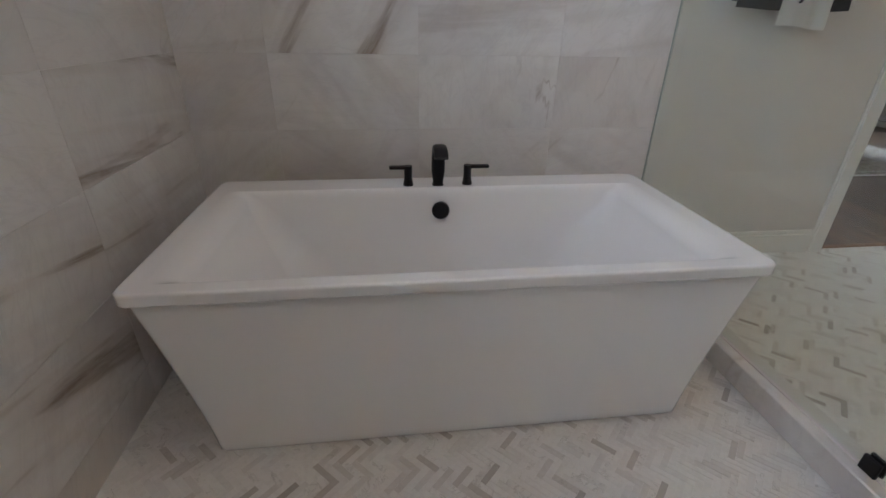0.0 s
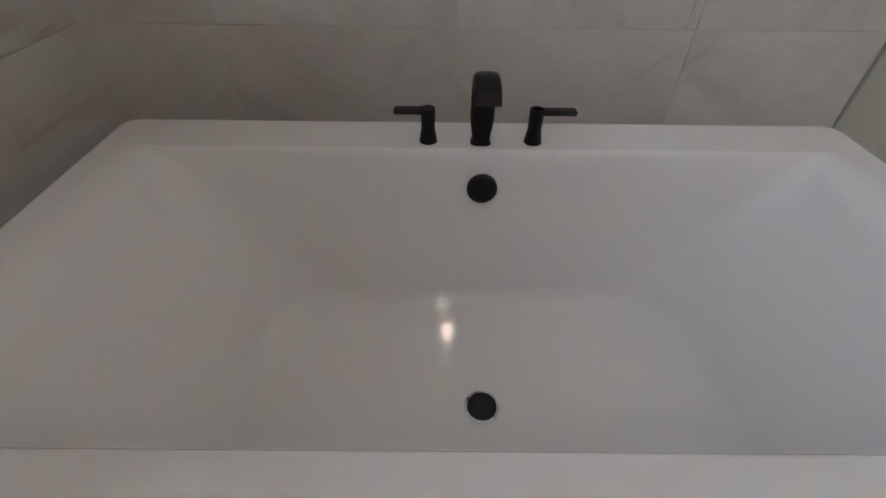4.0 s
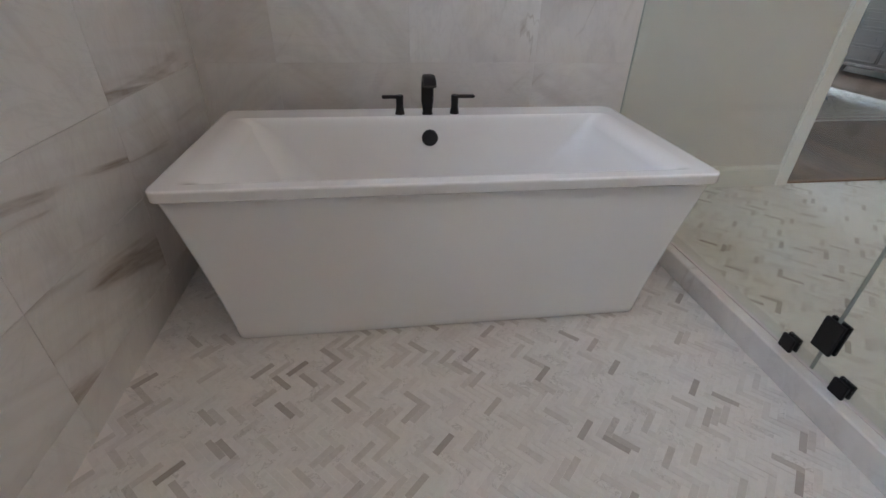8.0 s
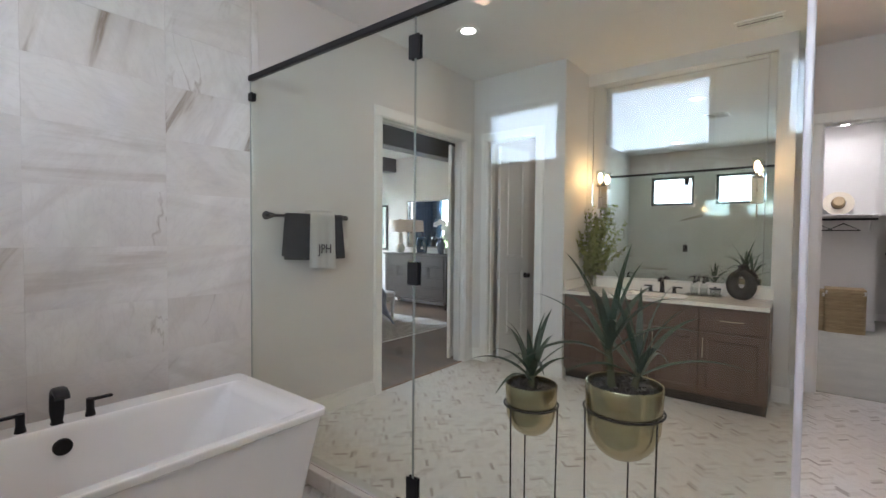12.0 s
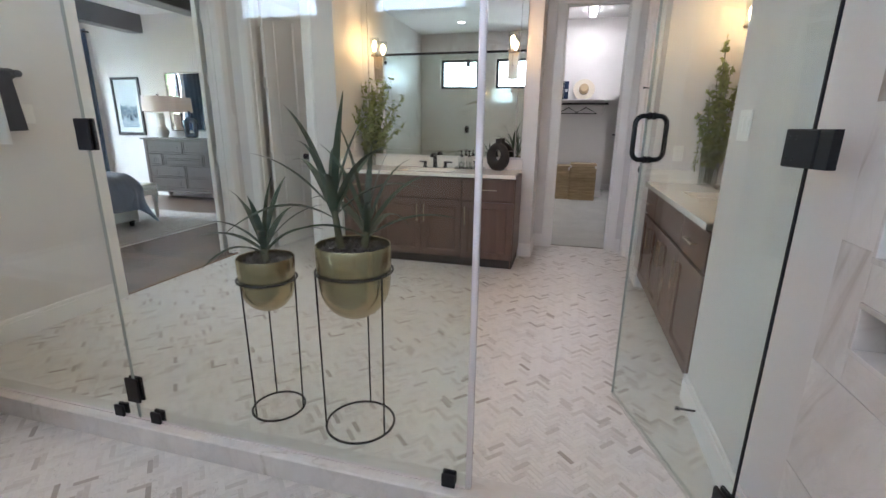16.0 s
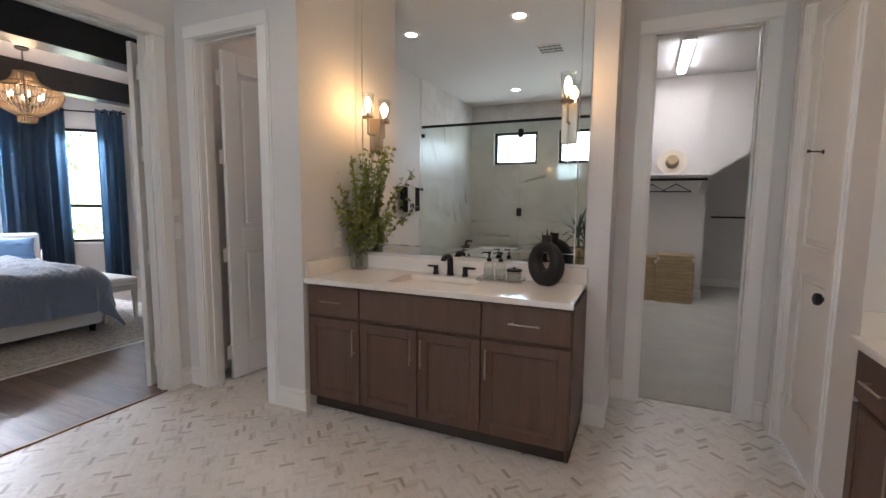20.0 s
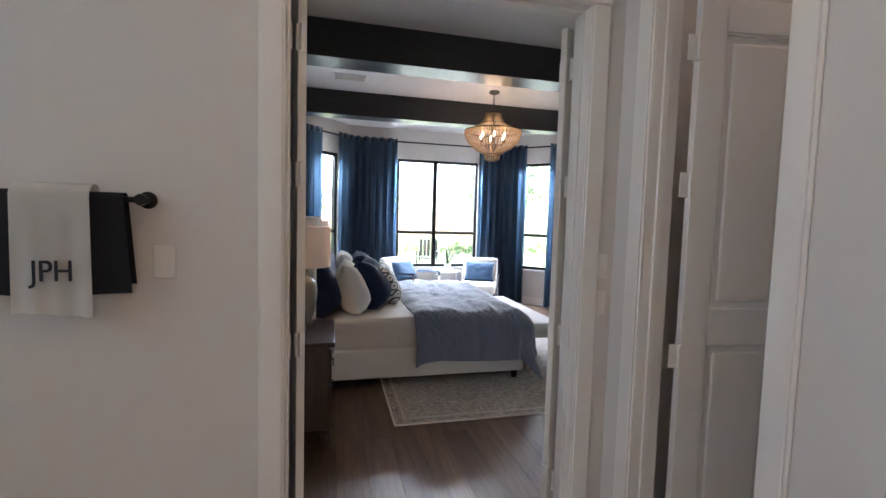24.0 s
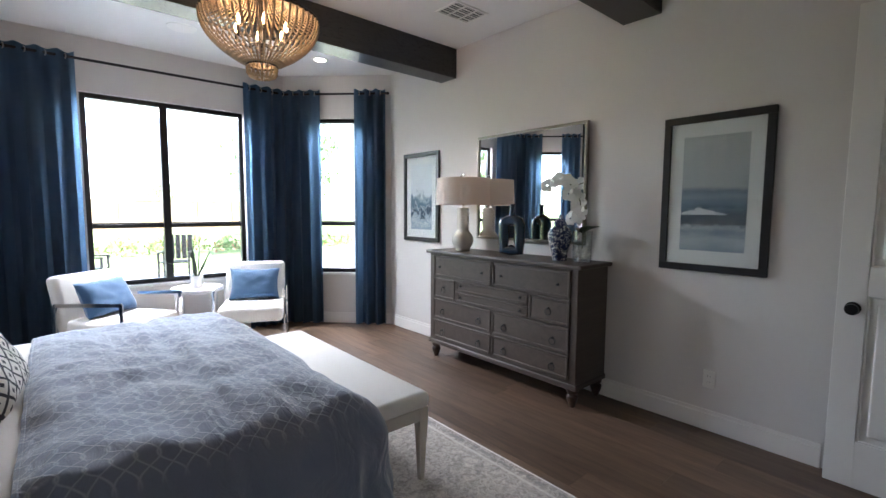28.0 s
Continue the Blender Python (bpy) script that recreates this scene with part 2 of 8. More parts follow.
def sheet_glass(name, tint=(0.93, 0.97, 0.95), strength=1.0):
    """Clear sheet glass: straight view through it with a Fresnel gloss."""
    m, nt, b = shader(name)
    out = nt.nodes["Material Output"]
    nt.nodes.remove(b)
    clear = nt.nodes.new("ShaderNodeBsdfTransparent")
    clear.inputs[0].default_value = (*tint, 1)
    gloss = nt.nodes.new("ShaderNodeBsdfGlossy")
    gloss.inputs["Roughness"].default_value = 0.004
    face = nt.nodes.new("ShaderNodeLayerWeight")
    weight = math_(nt, "ADD", math_(nt, "MULTIPLY", math_(nt, "POWER", face.outputs["Facing"], 5.0), 0.9), 0.042)
    mixer = nt.nodes.new("ShaderNodeMixShader")
    nt.links.new(math_(nt, "MULTIPLY", weight, strength, True), mixer.inputs[0])
    nt.links.new(clear.outputs[0], mixer.inputs[1])
    nt.links.new(gloss.outputs[0], mixer.inputs[2])
    nt.links.new(mixer.outputs[0], out.inputs[0])
    return m


def glowing(name, colour, strength):
    m, nt, b = shader(name)
    b.inputs["Base Color"].default_value = (*colour, 1)
    b.inputs["Emission Color"].default_value = (*colour, 1)
    b.inputs["Emission Strength"].default_value = strength
    return m


WALL = plain("warm_white_wall_paint", (0.67, 0.64, 0.615), 0.6, var=0.02, bump=0.12, bscale=160)
CEIL = plain("ceiling_paint", (0.77, 0.755, 0.74), 0.75, var=0.02, bump=0.15, bscale=120)
TRIM = plain("white_trim_paint", (0.80, 0.775, 0.745), 0.35, var=0.02)
DOOR = plain("white_door_paint", (0.79, 0.765, 0.735), 0.38, var=0.02)
NAVY = plain("navy_wall_paint", (0.026, 0.034, 0.050), 0.55, var=0.08)
BEAM = wooden("dark_stained_beam", (0.014, 0.015, 0.018), (0.034, 0.034, 0.038), 0.3, (0.6, 8, 8), 4.0, 0.1)
TILE = marble("marble_wall_tile", 0.36)
STREAKED = marble("streaked_marble_tile", 0.36, 1.0, 62, 0.4)
BANDED = marble("banded_marble_tile", 0.36, 1.0, -16, 0.4)
CLOUDED = marble("clouded_marble_tile", 0.36, 0.28, 2, 0.3)
CURB = marble("curb_stone", 0.2)
GROUT = plain("pale_grout", (0.78, 0.75, 0.71), 0.85, var=0.08, small=120)
MOSA = mosaic("marble_mosaic", True)
MOSB = mosaic("marble_mosaic_piece", False)
ACRYL = plain("white_acrylic", (0.83, 0.82, 0.81), 0.16, var=0.01, coat=1.0)
ACRYL.node_tree.nodes["Principled BSDF"].inputs["Coat Roughness"].default_value = 0.015
ACRYL.node_tree.nodes["Principled BSDF"].inputs["Specular IOR Level"].default_value = 0.15
BLACK = plain("matte_black_metal", (0.018, 0.018, 0.020), 0.42, 0.6, var=0.15)
QUARTZ = plain("cream_quartz", (0.80, 0.75, 0.69), 0.12, var=0.03, big=4, small=160)
CAB = wooden("taupe_stained_cabinet_wood", (0.088, 0.046, 0.033), (0.140, 0.080, 0.056), 0.44, (9, 9, 0.8), 2.2, 0.06, 0.08)
CABDARK = plain("dark_cabinet_gap", (0.045, 0.030, 0.024), 0.6, var=0.1)
NICKEL = plain("champagne_nickel", (0.44, 0.36, 0.275), 0.34, 1.0, var=0.05)
STEEL = plain("brushed_steel", (0.55, 0.55, 0.56), 0.3, 1.0, var=0.05)
CHROME = plain("chrome", (0.75, 0.75, 0.76), 0.08, 1.0, var=0.01)
GOLD = plain("brushed_gold", (0.50, 0.43, 0.27), 0.25, 1.0, var=0.08, stretch=(1, 1, 30), small=14)
PORC = plain("white_porcelain", (0.82, 0.81, 0.79), 0.08, var=0.01)
GLASS = sheet_glass("shower_glass", strength=1.05)
VASEG = sheet_glass("vase_glass", (0.93, 0.95, 0.94), 1.7)
WINDG = sheet_glass("window_glass", (0.95, 0.97, 0.97))
EDGE = plain("glass_edge_grey", (0.36, 0.40, 0.38), 0.15, var=0.03)
EDGEP = plain("pale_glass_edge", (0.46, 0.50, 0.48), 0.15, var=0.03)
SEAL = plain("clear_vinyl_seal", (0.66, 0.62, 0.62), 0.25, var=0.03)
MIRROR = plain("mirror_silver", (0.90, 0.91, 0.90), 0.003, 1.0, var=0.0)
MIRROR.node_tree.nodes["Principled BSDF"].inputs["Roughness"].default_value = 0.0
for link in list(MIRROR.node_tree.links):
    if link.to_socket.name == "Roughness":
        MIRROR.node_tree.links.remove(link)
PLANK = wooden("oak_floor_plank", (0.062, 0.037, 0.025), (0.190, 0.122, 0.080), 0.40, (9, 0.7, 9), 3.0, 0.28, 0.12)
CARPET = plain("beige_carpet", (0.43, 0.415, 0.36), 0.95, var=0.24, big=3.4, small=60, bump=0.6, bscale=300, sheen=0.3)
LINEN = plain("white_linen", (0.76, 0.73, 0.69), 0.85, var=0.04, bump=0.3, bscale=500, sheen=0.2)
BOUCLE = plain("cream_upholstery", (0.72, 0.69, 0.65), 0.9, var=0.04, bump=0.4, bscale=350, sheen=0.3)
VELVET = plain("navy_velvet", (0.007, 0.016, 0.048), 0.7, var=0.2, big=6, small=90, bump=0.2, bscale=400, spec=0.2)
DRAPE = plain("blue_curtain_cloth", (0.072, 0.114, 0.170), 0.8, var=0.14, big=3, small=60, bump=0.35, bscale=260, sheen=0.08, stretch=(1, 1, 0.2))
TEAL = plain("teal_cushion_cloth", (0.030, 0.082, 0.165), 0.85, var=0.15, small=120, bump=0.3, bscale=400, sheen=0.2)
DARKW = wooden("dark_walnut", (0.032, 0.018, 0.014), (0.078, 0.046, 0.035), 0.3, (9, 9, 0.8), 3.0, 0.1)
DRESS = wooden("grey_brown_dresser_wood", (0.050, 0.035, 0.027), (0.090, 0.067, 0.053), 0.42, (9, 0.8, 9), 3.0, 0.05)
FRAME = plain("black_picture_frame", (0.018, 0.018, 0.020), 0.35, var=0.1)
MAT_W = plain("white_mount_board", (0.80, 0.79, 0.77), 0.8, var=0.01)
OAKEDGE = wooden("pale_oak_slat", (0.42, 0.30, 0.19), (0.55, 0.42, 0.29), 0.5, (9, 0.8, 9), 3.0, 0.05)
SHADE = plain("lamp_shade_linen", (0.80, 0.74, 0.69), 0.9, var=0.03, bump=0.3, bscale=500)


def lets_light_through(m, colour, share):
    nt = m.node_tree
    thru = nt.nodes.new("ShaderNodeBsdfTranslucent")
    thru.inputs[0].default_value = (*colour, 1)
    both = nt.nodes.new("ShaderNodeMixShader")
    both.inputs[0].default_value = share
    nt.links.new(nt.nodes["Principled BSDF"].outputs[0], both.inputs[1])
    nt.links.new(thru.outputs[0], both.inputs[2])
    nt.links.new(both.outputs[0], nt.nodes["Material Output"].inputs[0])


lets_light_through(SHADE, (0.86, 0.74, 0.66), 0.28)
lets_light_through(DRAPE, (0.13, 0.24, 0.38), 0.45)
CELAD = plain("celadon_glaze", (0.25, 0.235, 0.18), 0.14, var=0.06, coat=0.4)
CREAMC = plain("cream_ceramic", (0.70, 0.66, 0.58), 0.25, var=0.05)
BLUEG = plain("dark_blue_glass", (0.012, 0.030, 0.055), 0.05, var=0.1, coat=0.6)
BLACKC = plain("matte_black_ceramic", (0.012, 0.012, 0.013), 0.55, var=0.2, bump=0.2)
LEAF = plain("yucca_leaf", (0.032, 0.062, 0.036), 0.45, var=0.3, big=7, small=60, each=0.2)
LEAF2 = plain("eucalyptus_leaf", (0.19, 0.225, 0.085), 0.5, var=0.3, big=9, small=60)
lets_light_through(LEAF2, (0.42, 0.46, 0.13), 0.45)
STEM = plain("plant_stem", (0.10, 0.10, 0.05), 0.6, var=0.2)
PEBBLE = plain("dark_bark_soil", (0.040, 0.034, 0.032), 0.55, var=0.75, small=90)
WICK = wooden("woven_seagrass", (0.26, 0.18, 0.09), (0.50, 0.38, 0.22), 0.7, (1, 1, 14), 5.0, 0.1, 0.4)
TOWELD = plain("charcoal_towel", (0.026, 0.029, 0.040), 0.95, var=0.15, bump=0.3, bscale=300, sheen=0.05)
TOWELW = plain("white_towel", (0.90, 0.88, 0.85), 0.95, var=0.03, bump=0.06, bscale=300)
LAMPB = glowing("frosted_lamp_bulb", (1.0, 0.80, 0.60), 0.5)
BULB = glowing("warm_bulb", (1.0, 0.60, 0.25), 3.0)
DOWN = glowing("downlight_lens", (1.0, 0.95, 0.90), 1.7)
BEAD = plain("wooden_bead", (0.36, 0.27, 0.18), 0.5, var=0.15, small=80)
PLAST = plain("white_plastic", (0.80, 0.78, 0.74), 0.3, var=0.01)
VENTD = plain("vent_dark", (0.06, 0.06, 0.06), 0.7, var=0.1)

# ---- mesh helpers ----
def link_mesh(name, bm, material):
    me = bpy.data.meshes.new(name)
    bmesh.ops.recalc_face_normals(bm, faces=bm.faces)
    bm.to_mesh(me)
    bm.free()
    if material:
        me.materials.append(material)
    return me


def part(name, bm, material, parent=None, label="", smooth=False, at=None):
    """One mesh object out of a bmesh, under a thing or a part."""
    me = link_mesh(name, bm, material) if isinstance(bm, bmesh.types.BMesh) else bm
    if smooth:
        me.polygons.foreach_set("use_smooth", [True] * len(me.polygons))
        me.set_sharp_from_angle(angle=radians(42))
    ob = new(name, me)
    if parent:
        ob.parent = parent
    if at is not None:
        ob.matrix_basis = at
    return tagged(ob, label) if label else ob


def thing(name, label, category, at=None, group="", kind=""):
    ob = new(name)
    if at is not None:
        ob.matrix_basis = at
    return tagged(ob, label, category, group, kind)


def solid(name, bm, material, label, category, at=None, kind="structure", smooth=False, group=""):
    return tagged(part(name, bm, material, None, "", smooth, at), label, category, group, kind)


def bx(bm, x0, x1, y0, y1, z0, z1, bevel=0.0, seg=2):
    """A box, with its edges rounded by bevel."""
    m = Matrix.LocRotScale(((x0 + x1) / 2, (y0 + y1) / 2, (z0 + z1) / 2), None, (abs(x1 - x0), abs(y1 - y0), abs(z1 - z0)))
    vs = bmesh.ops.create_cube(bm, size=1.0, matrix=m)["verts"]
    if bevel:
        es = list({e for v in vs for e in v.link_edges})
        bmesh.ops.bevel(bm, geom=es, offset=bevel, segments=seg, affect="EDGES", profile=0.5)
    return bm


def box(x0, x1, y0, y1, z0, z1, bevel=0.0, seg=2):
    return bx(bmesh.new(), x0, x1, y0, y1, z0, z1, bevel, seg)


def rod(bm, a, b, r0, r1=None, seg=12):
    a, b = Vector(a), Vector(b)
    r1 = r0 if r1 is None else r1
    d = b - a
    m = Matrix.Translation((a + b) / 2) @ d.to_track_quat("Z", "Y").to_matrix().to_4x4()
    bmesh.ops.create_cone(bm, cap_ends=True, segments=seg, radius1=r0, radius2=r1, depth=d.length, matrix=m)
    return bm


def tube(bm, pts, r, seg=8, closed=False, radii=None):
    """A round bar along a line of points."""
    pts = [Vector(p) for p in pts]
    n = len(pts)
    rings, side = [], None
    for i, p in enumerate(pts):
        ahead = (pts[(i + 1) % n] - pts[i - 1]) if closed else (pts[min(i + 1, n - 1)] - pts[max(i - 1, 0)])
        ahead.normalize()
        if side is None:
            side = ahead.orthogonal().normalized()
        side = (side - ahead * side.dot(ahead)).normalized()
        up = ahead.cross(side)
        rr = radii[i] if radii else r
        rings.append([bm.verts.new(p + rr * (math.cos(2 * math.pi * k / seg) * side + math.sin(2 * math.pi * k / seg) * up)) for k in range(seg)])
    for i in range(n if closed else n - 1):
        a, b = rings[i], rings[(i + 1) % n]
        for k in range(seg):
            bm.faces.new((a[k], a[(k + 1) % seg], b[(k + 1) % seg], b[k]))
    if not closed:
        bm.faces.new(rings[0][::-1])
        bm.faces.new(rings[-1])
    return bm


def lathe(bm, profile, seg=32, centre=(0, 0, 0), squash=1.0):
    """Turns a profile of (radius, height) round the upright axis."""
    cx, cy, cz = centre
    rings = []
    for r, z in profile:
        if r < 1e-5:
            rings.append([bm.verts.new((cx, cy, cz + z))])
        else:
            rings.append([bm.verts.new((cx + r * math.cos(2 * math.pi * k / seg), cy + squash * r * math.sin(2 * math.pi * k / seg), cz + z)) for k in range(seg)])
    for a, b in zip(rings, rings[1:]):
        for k in range(seg):
            q = [a[k % len(a)], a[(k + 1) % len(a)], b[(k + 1) % len(b)], b[k % len(b)]]
            q = list(dict.fromkeys(q))
            if len(q) > 2:
                bm.faces.new(q)
    return bm


def rounded(x0, x1, y0, y1, z, r, n=6):
    out = []
    for cx, cy, a0 in ((x1 - r, y1 - r, 0), (x0 + r, y1 - r, 90), (x0 + r, y0 + r, 180), (x1 - r, y0 + r, 270)):
        for k in range(n + 1):
            a = radians(a0 + 90 * k / n)
            out.append((cx + r * math.cos(a), cy + r * math.sin(a), z))
    return out


def skin(bm, rings, cap0=False, cap1=False):
    vs = [[bm.verts.new(p) for p in r] for r in rings]
    n = len(vs[0])
    for a, b_ in zip(vs, vs[1:]):
        for k in range(n):
            bm.faces.new((a[k], a[(k + 1) % n], b_[(k + 1) % n], b_[k]))
    if cap0:
        bm.faces.new(vs[0][::-1])
    if cap1:
        bm.faces.new(vs[-1])
    return bm


def ring_pts(r, z, n=32, cx=0.0, cy=0.0):
    return [(cx + r * math.cos(2 * math.pi * k / n), cy + r * math.sin(2 * math.pi * k / n), z) for k in range(n)]


def holed(u0, u1, z0, z1, holes):
    """The rectangles that are left of a wall round its openings (u0, u1, z0, z1)."""
    us = sorted({u0, u1, *[h[0] for h in holes], *[h[1] for h in holes]})
    out = []
    for a, b in zip(us, us[1:]):
        zs = [z0]
        for h in sorted((h for h in holes if h[0] < b - 1e-6 and h[1] > a + 1e-6), key=lambda h: h[2]):
            if h[2] > zs[-1] + 1e-6:
                out.append((a, b, zs[-1], h[2]))
            zs.append(h[3])
        if z1 > zs[-1] + 1e-6:
            out.append((a, b, zs[-1], z1))
    return out


def wall_x(bm, x0, x1, y0, y1, z0, z1, holes=()):
    for a, b, c, d in holed(y0, y1, z0, z1, holes):
        bx(bm, x0, x1, a, b, c, d)
    return bm


def wall_y(bm, y0, y1, x0, x1, z0, z1, holes=()):
    for a, b, c, d in holed(x0, x1, z0, z1, holes):
        bx(bm, a, b, y0, y1, c, d)
    return bm


def wall(name, bm, material=None, label="smooth wall painted warm white"):
    return solid(name, bm, material or WALL, label, "wall")


# ---- plan ----
BATH_H, BED_H = 3.12, 3.00
WEST, NORTH, SOUTH = -0.66, 2.24, -1.53
GX = 1.44
DOOR_L, DOOR_R, DOOR_T = 2.642, 3.886, 2.425
WINS = [(wy - 0.4, wy + 0.4, 2.04, 2.62) for wy in (1.41, 0.24, -0.92)]

# bath walls
wall("wall_north", wall_y(bmesh.new(), NORTH, NORTH + 0.13, WEST - 0.2, 4.06, -0.1, BATH_H, [(DOOR_L - 0.02, DOOR_R + 0.02, -0.1, DOOR_T + 0.02)]))
wall("wall_west", wall_x(bmesh.new(), WEST - 0.2, WEST - 0.004, SOUTH, NORTH, -0.1, BATH_H, WINS), GROUT, "tiled wet room wall with three high windows")
NICHES = [(0.93, 1.295, 0.79, 0.91), (0.93, 1.295, 1.00, 1.34)]
wall("wall_south", wall_y(bmesh.new(), SOUTH - 0.12, SOUTH, WEST - 0.2, 2.34, -0.1, BATH_H, NICHES))
wall("wall_vanity_recess", wall_y(bmesh.new(), -2.24, -2.10, 2.34, 4.12, -0.1, BATH_H))
b = wall_x(bmesh.new(), 2.22, 2.34, -2.10, SOUTH - 0.12, -0.1, BATH_H)
wall("wall_recess_side", b)
wall("wall_recess_end", wall_x(bmesh.new(), 4.00, 4.12, -2.10, SOUTH, -0.1, BATH_H))
wall("wall_south_east", wall_y(bmesh.new(), SOUTH - 0.12, SOUTH, 4.12, 5.26, -0.1, BATH_H, [(4.30, 4.98, -0.1, 2.44)]))
wall("wall_closet_front", wall_x(bmesh.new(), 5.14, 5.26, SOUTH, -0.60, -0.1, BATH_H, [(-1.385, -0.77, -0.1, 2.44)]))
wall("wall_return", wall_y(bmesh.new(), -0.60, -0.48, 4.93, 5.26, -0.1, BATH_H))
wall("wall_mirror", wall_x(bmesh.new(), 4.65, 4.93, -0.60, 1.165, -0.1, BATH_H))
wall("wall_column", box(4.06, 4.93, 1.165, 1.27, -0.1, BATH_H))
wall("wall_toilet_front", wall_x(bmesh.new(), 4.06, 4.18, 1.27, NORTH, -0.1, BATH_H, [(1.455, 2.045, -0.1, 2.44)]))
wall("wall_toilet_back", wall_x(bmesh.new(), 5.7, 5.8, 1.15, NORTH + 0.13, -0.1, BATH_H))
wall("wall_toilet_side", wall_y(bmesh.new(), NORTH, NORTH + 0.13, 4.06, 5.8, -0.1, BATH_H))
wall("wall_toilet_south", wall_y(bmesh.new(), 1.15, 1.27, 4.93, 5.7, -0.1, BATH_H))
solid("ceiling", box(WEST - 0.2, 5.8, -2.24, NORTH + 0.13, BATH_H, BATH_H + 0.1), CEIL, "flat bathroom ceiling painted white", "ceiling")

# closet beyond the narrow doorway
wall("wall_closet_north", wall_y(bmesh.new(), 0.2, 0.3, 5.26, 9.3, -0.1, BATH_H))
wall("wall_closet_west", wall_x(bmesh.new(), 5.18, 5.26, -0.48, 0.2, -0.1, BATH_H))
wall("wall_closet_back", wall_x(bmesh.new(), 9.12, 9.22, -1.56, 0.2, -0.1, BATH_H))
b = wall_x(bmesh.new(), 10.35, 10.45, -3.6, -1.5, -0.1, BATH_H)
wall("wall_closet_alcove", b)
wall("wall_closet_alcove_side", wall_y(bmesh.new(), -1.56, -1.46, 9.22, 10.45, -0.1, BATH_H))
wall("wall_closet_south", wall_y(bmesh.new(), -3.7, -3.6, 5.2, 10.45, -0.1, BATH_H))
wall("wall_closet_inner", wall_x(bmesh.new(), 5.16, 5.26, -3.6, SOUTH - 0.12, -0.1, BATH_H))
solid("ceiling_closet", box(5.16, 10.45, -3.7, 0.3, BATH_H, BATH_H + 0.1), CEIL, "flat closet ceiling painted white", "ceiling")
b = bmesh.new()
prof = [(-1.56, 1.72), (-3.6, 3.12), (-1.56, 3.12)]
va = [b.verts.new((9.15, y, z)) for y, z in prof]
vb = [b.verts.new((10.35, y, z)) for y, z in prof]
b.faces.new(va), b.faces.new(vb[::-1])
for i in range(3):
    b.faces.new((va[i], va[(i + 1) % 3], vb[(i + 1) % 3], vb[i]))
wall("wall_sloped_soffit", b, None, "sloped soffit under a stair, painted white")

# floors
solid("floor", box(GX - 0.02, 5.2, -2.2, NORTH + 0.06, -0.1, -0.0008), GROUT, "herringbone marble mosaic floor, grout bed", "floor")
solid("floor_wet_room", box(WEST - 0.2, GX - 0.02, SOUTH - 0.1, NORTH, -0.1, -0.0348), GROUT, "herringbone marble mosaic floor of the wet room", "floor")
solid("floor_closet", box(5.2, 10.45, -3.7, 0.3, -0.1, 0.012), CARPET, "pale beige cut pile carpet in the closet", "carpet")
solid("floor_toilet", box(5.2, 5.8, 1.15, NORTH + 0.1, -0.1, -0.006), GROUT, "plain tiled toilet room floor", "floor")
solid("floor_hall", box(2.3, 7.0, -3.7, -2.24, -0.1, -0.01), PLANK, "dark wooden floor", "floor")

# bedroom walls
BW, BE, BN, BS = 2.33, 6.785, 8.20, NORTH + 0.13
wall("wall_navy", wall_x(bmesh.new(), BW - 0.12, BW, BS, 7.40, -0.1, BED_H), NAVY, "dark navy board and batten feature wall")
wall("wall_bedroom_east", wall_x(bmesh.new(), BE, BE + 0.12, BS, 7.27, -0.1, BED_H))
wall("wall_bedroom_south_end", wall_y(bmesh.new(), BS - 0.13, BS, 5.80, BE + 0.12, -0.1, BED_H, [(5.93, 6.68, -0.1, 2.44)]))
wall("wall_hall", wall_y(bmesh.new(), 0.9, 1.0, 5.8, 7.2, -0.1, BED_H))
wall("wall_hall_side", wall_x(bmesh.new(), 7.1, 7.2, 1.0, BS - 0.13, -0.1, BED_H))
solid("ceiling_bedroom", box(BW - 0.12, BE + 0.12, BS, 8.4, BED_H, BED_H + 0.1), CEIL, "flat bedroom ceiling painted white", "ceiling")
solid("ceiling_hall", box(5.8, 7.2, 0.9, BS, BED_H + 0.002, BED_H + 0.1), CEIL, "flat hall ceiling painted white", "ceiling")
solid("floor_bedroom", box(BW - 0.1, 7.2, 0.9 + 1.4, 8.4, -0.1, -0.014), CABDARK, "dark oak plank floor, bed of the boards", "floor")
solid("floor_hall_east", box(5.8, 7.2, 0.9, 2.3, -0.1, -0.002), PLANK, "dark oak floor of the hall", "floor")


def angled(name, a, c, thick, holes, material, label):
    """A wall from a to c on the plan, with openings given along it."""
    a, c = Vector(a), Vector(c)
    d = c - a
    ang = math.degrees(math.atan2(d.y, d.x))
    b = wall_y(bmesh.new(), 0.0, thick, 0.0, d.length, -0.1, BED_H, holes)
    return solid(name, b, material, label, "wall", at=pose(a.x, a.y, 0, 0, 0, ang))


WZ0, WZ1 = 0.63, 2.50
wall("wall_bay", wall_y(bmesh.new(), BN, BN + 0.15, 3.13, 5.855, -0.1, BED_H, [(3.92, 5.39, WZ0, WZ1)]))
angled("wall_bay_west", (2.33, 7.40), (3.13, 8.20), 0.15, [(0.30, 0.86, WZ0, WZ1)], WALL, "slanted bay wall with a window")
angled("wall_bay_east", (5.855, 8.20), (6.785, 7.27), 0.15, [(0.37, 0.95, WZ0, WZ1)], WALL, "slanted bay wall with a window")

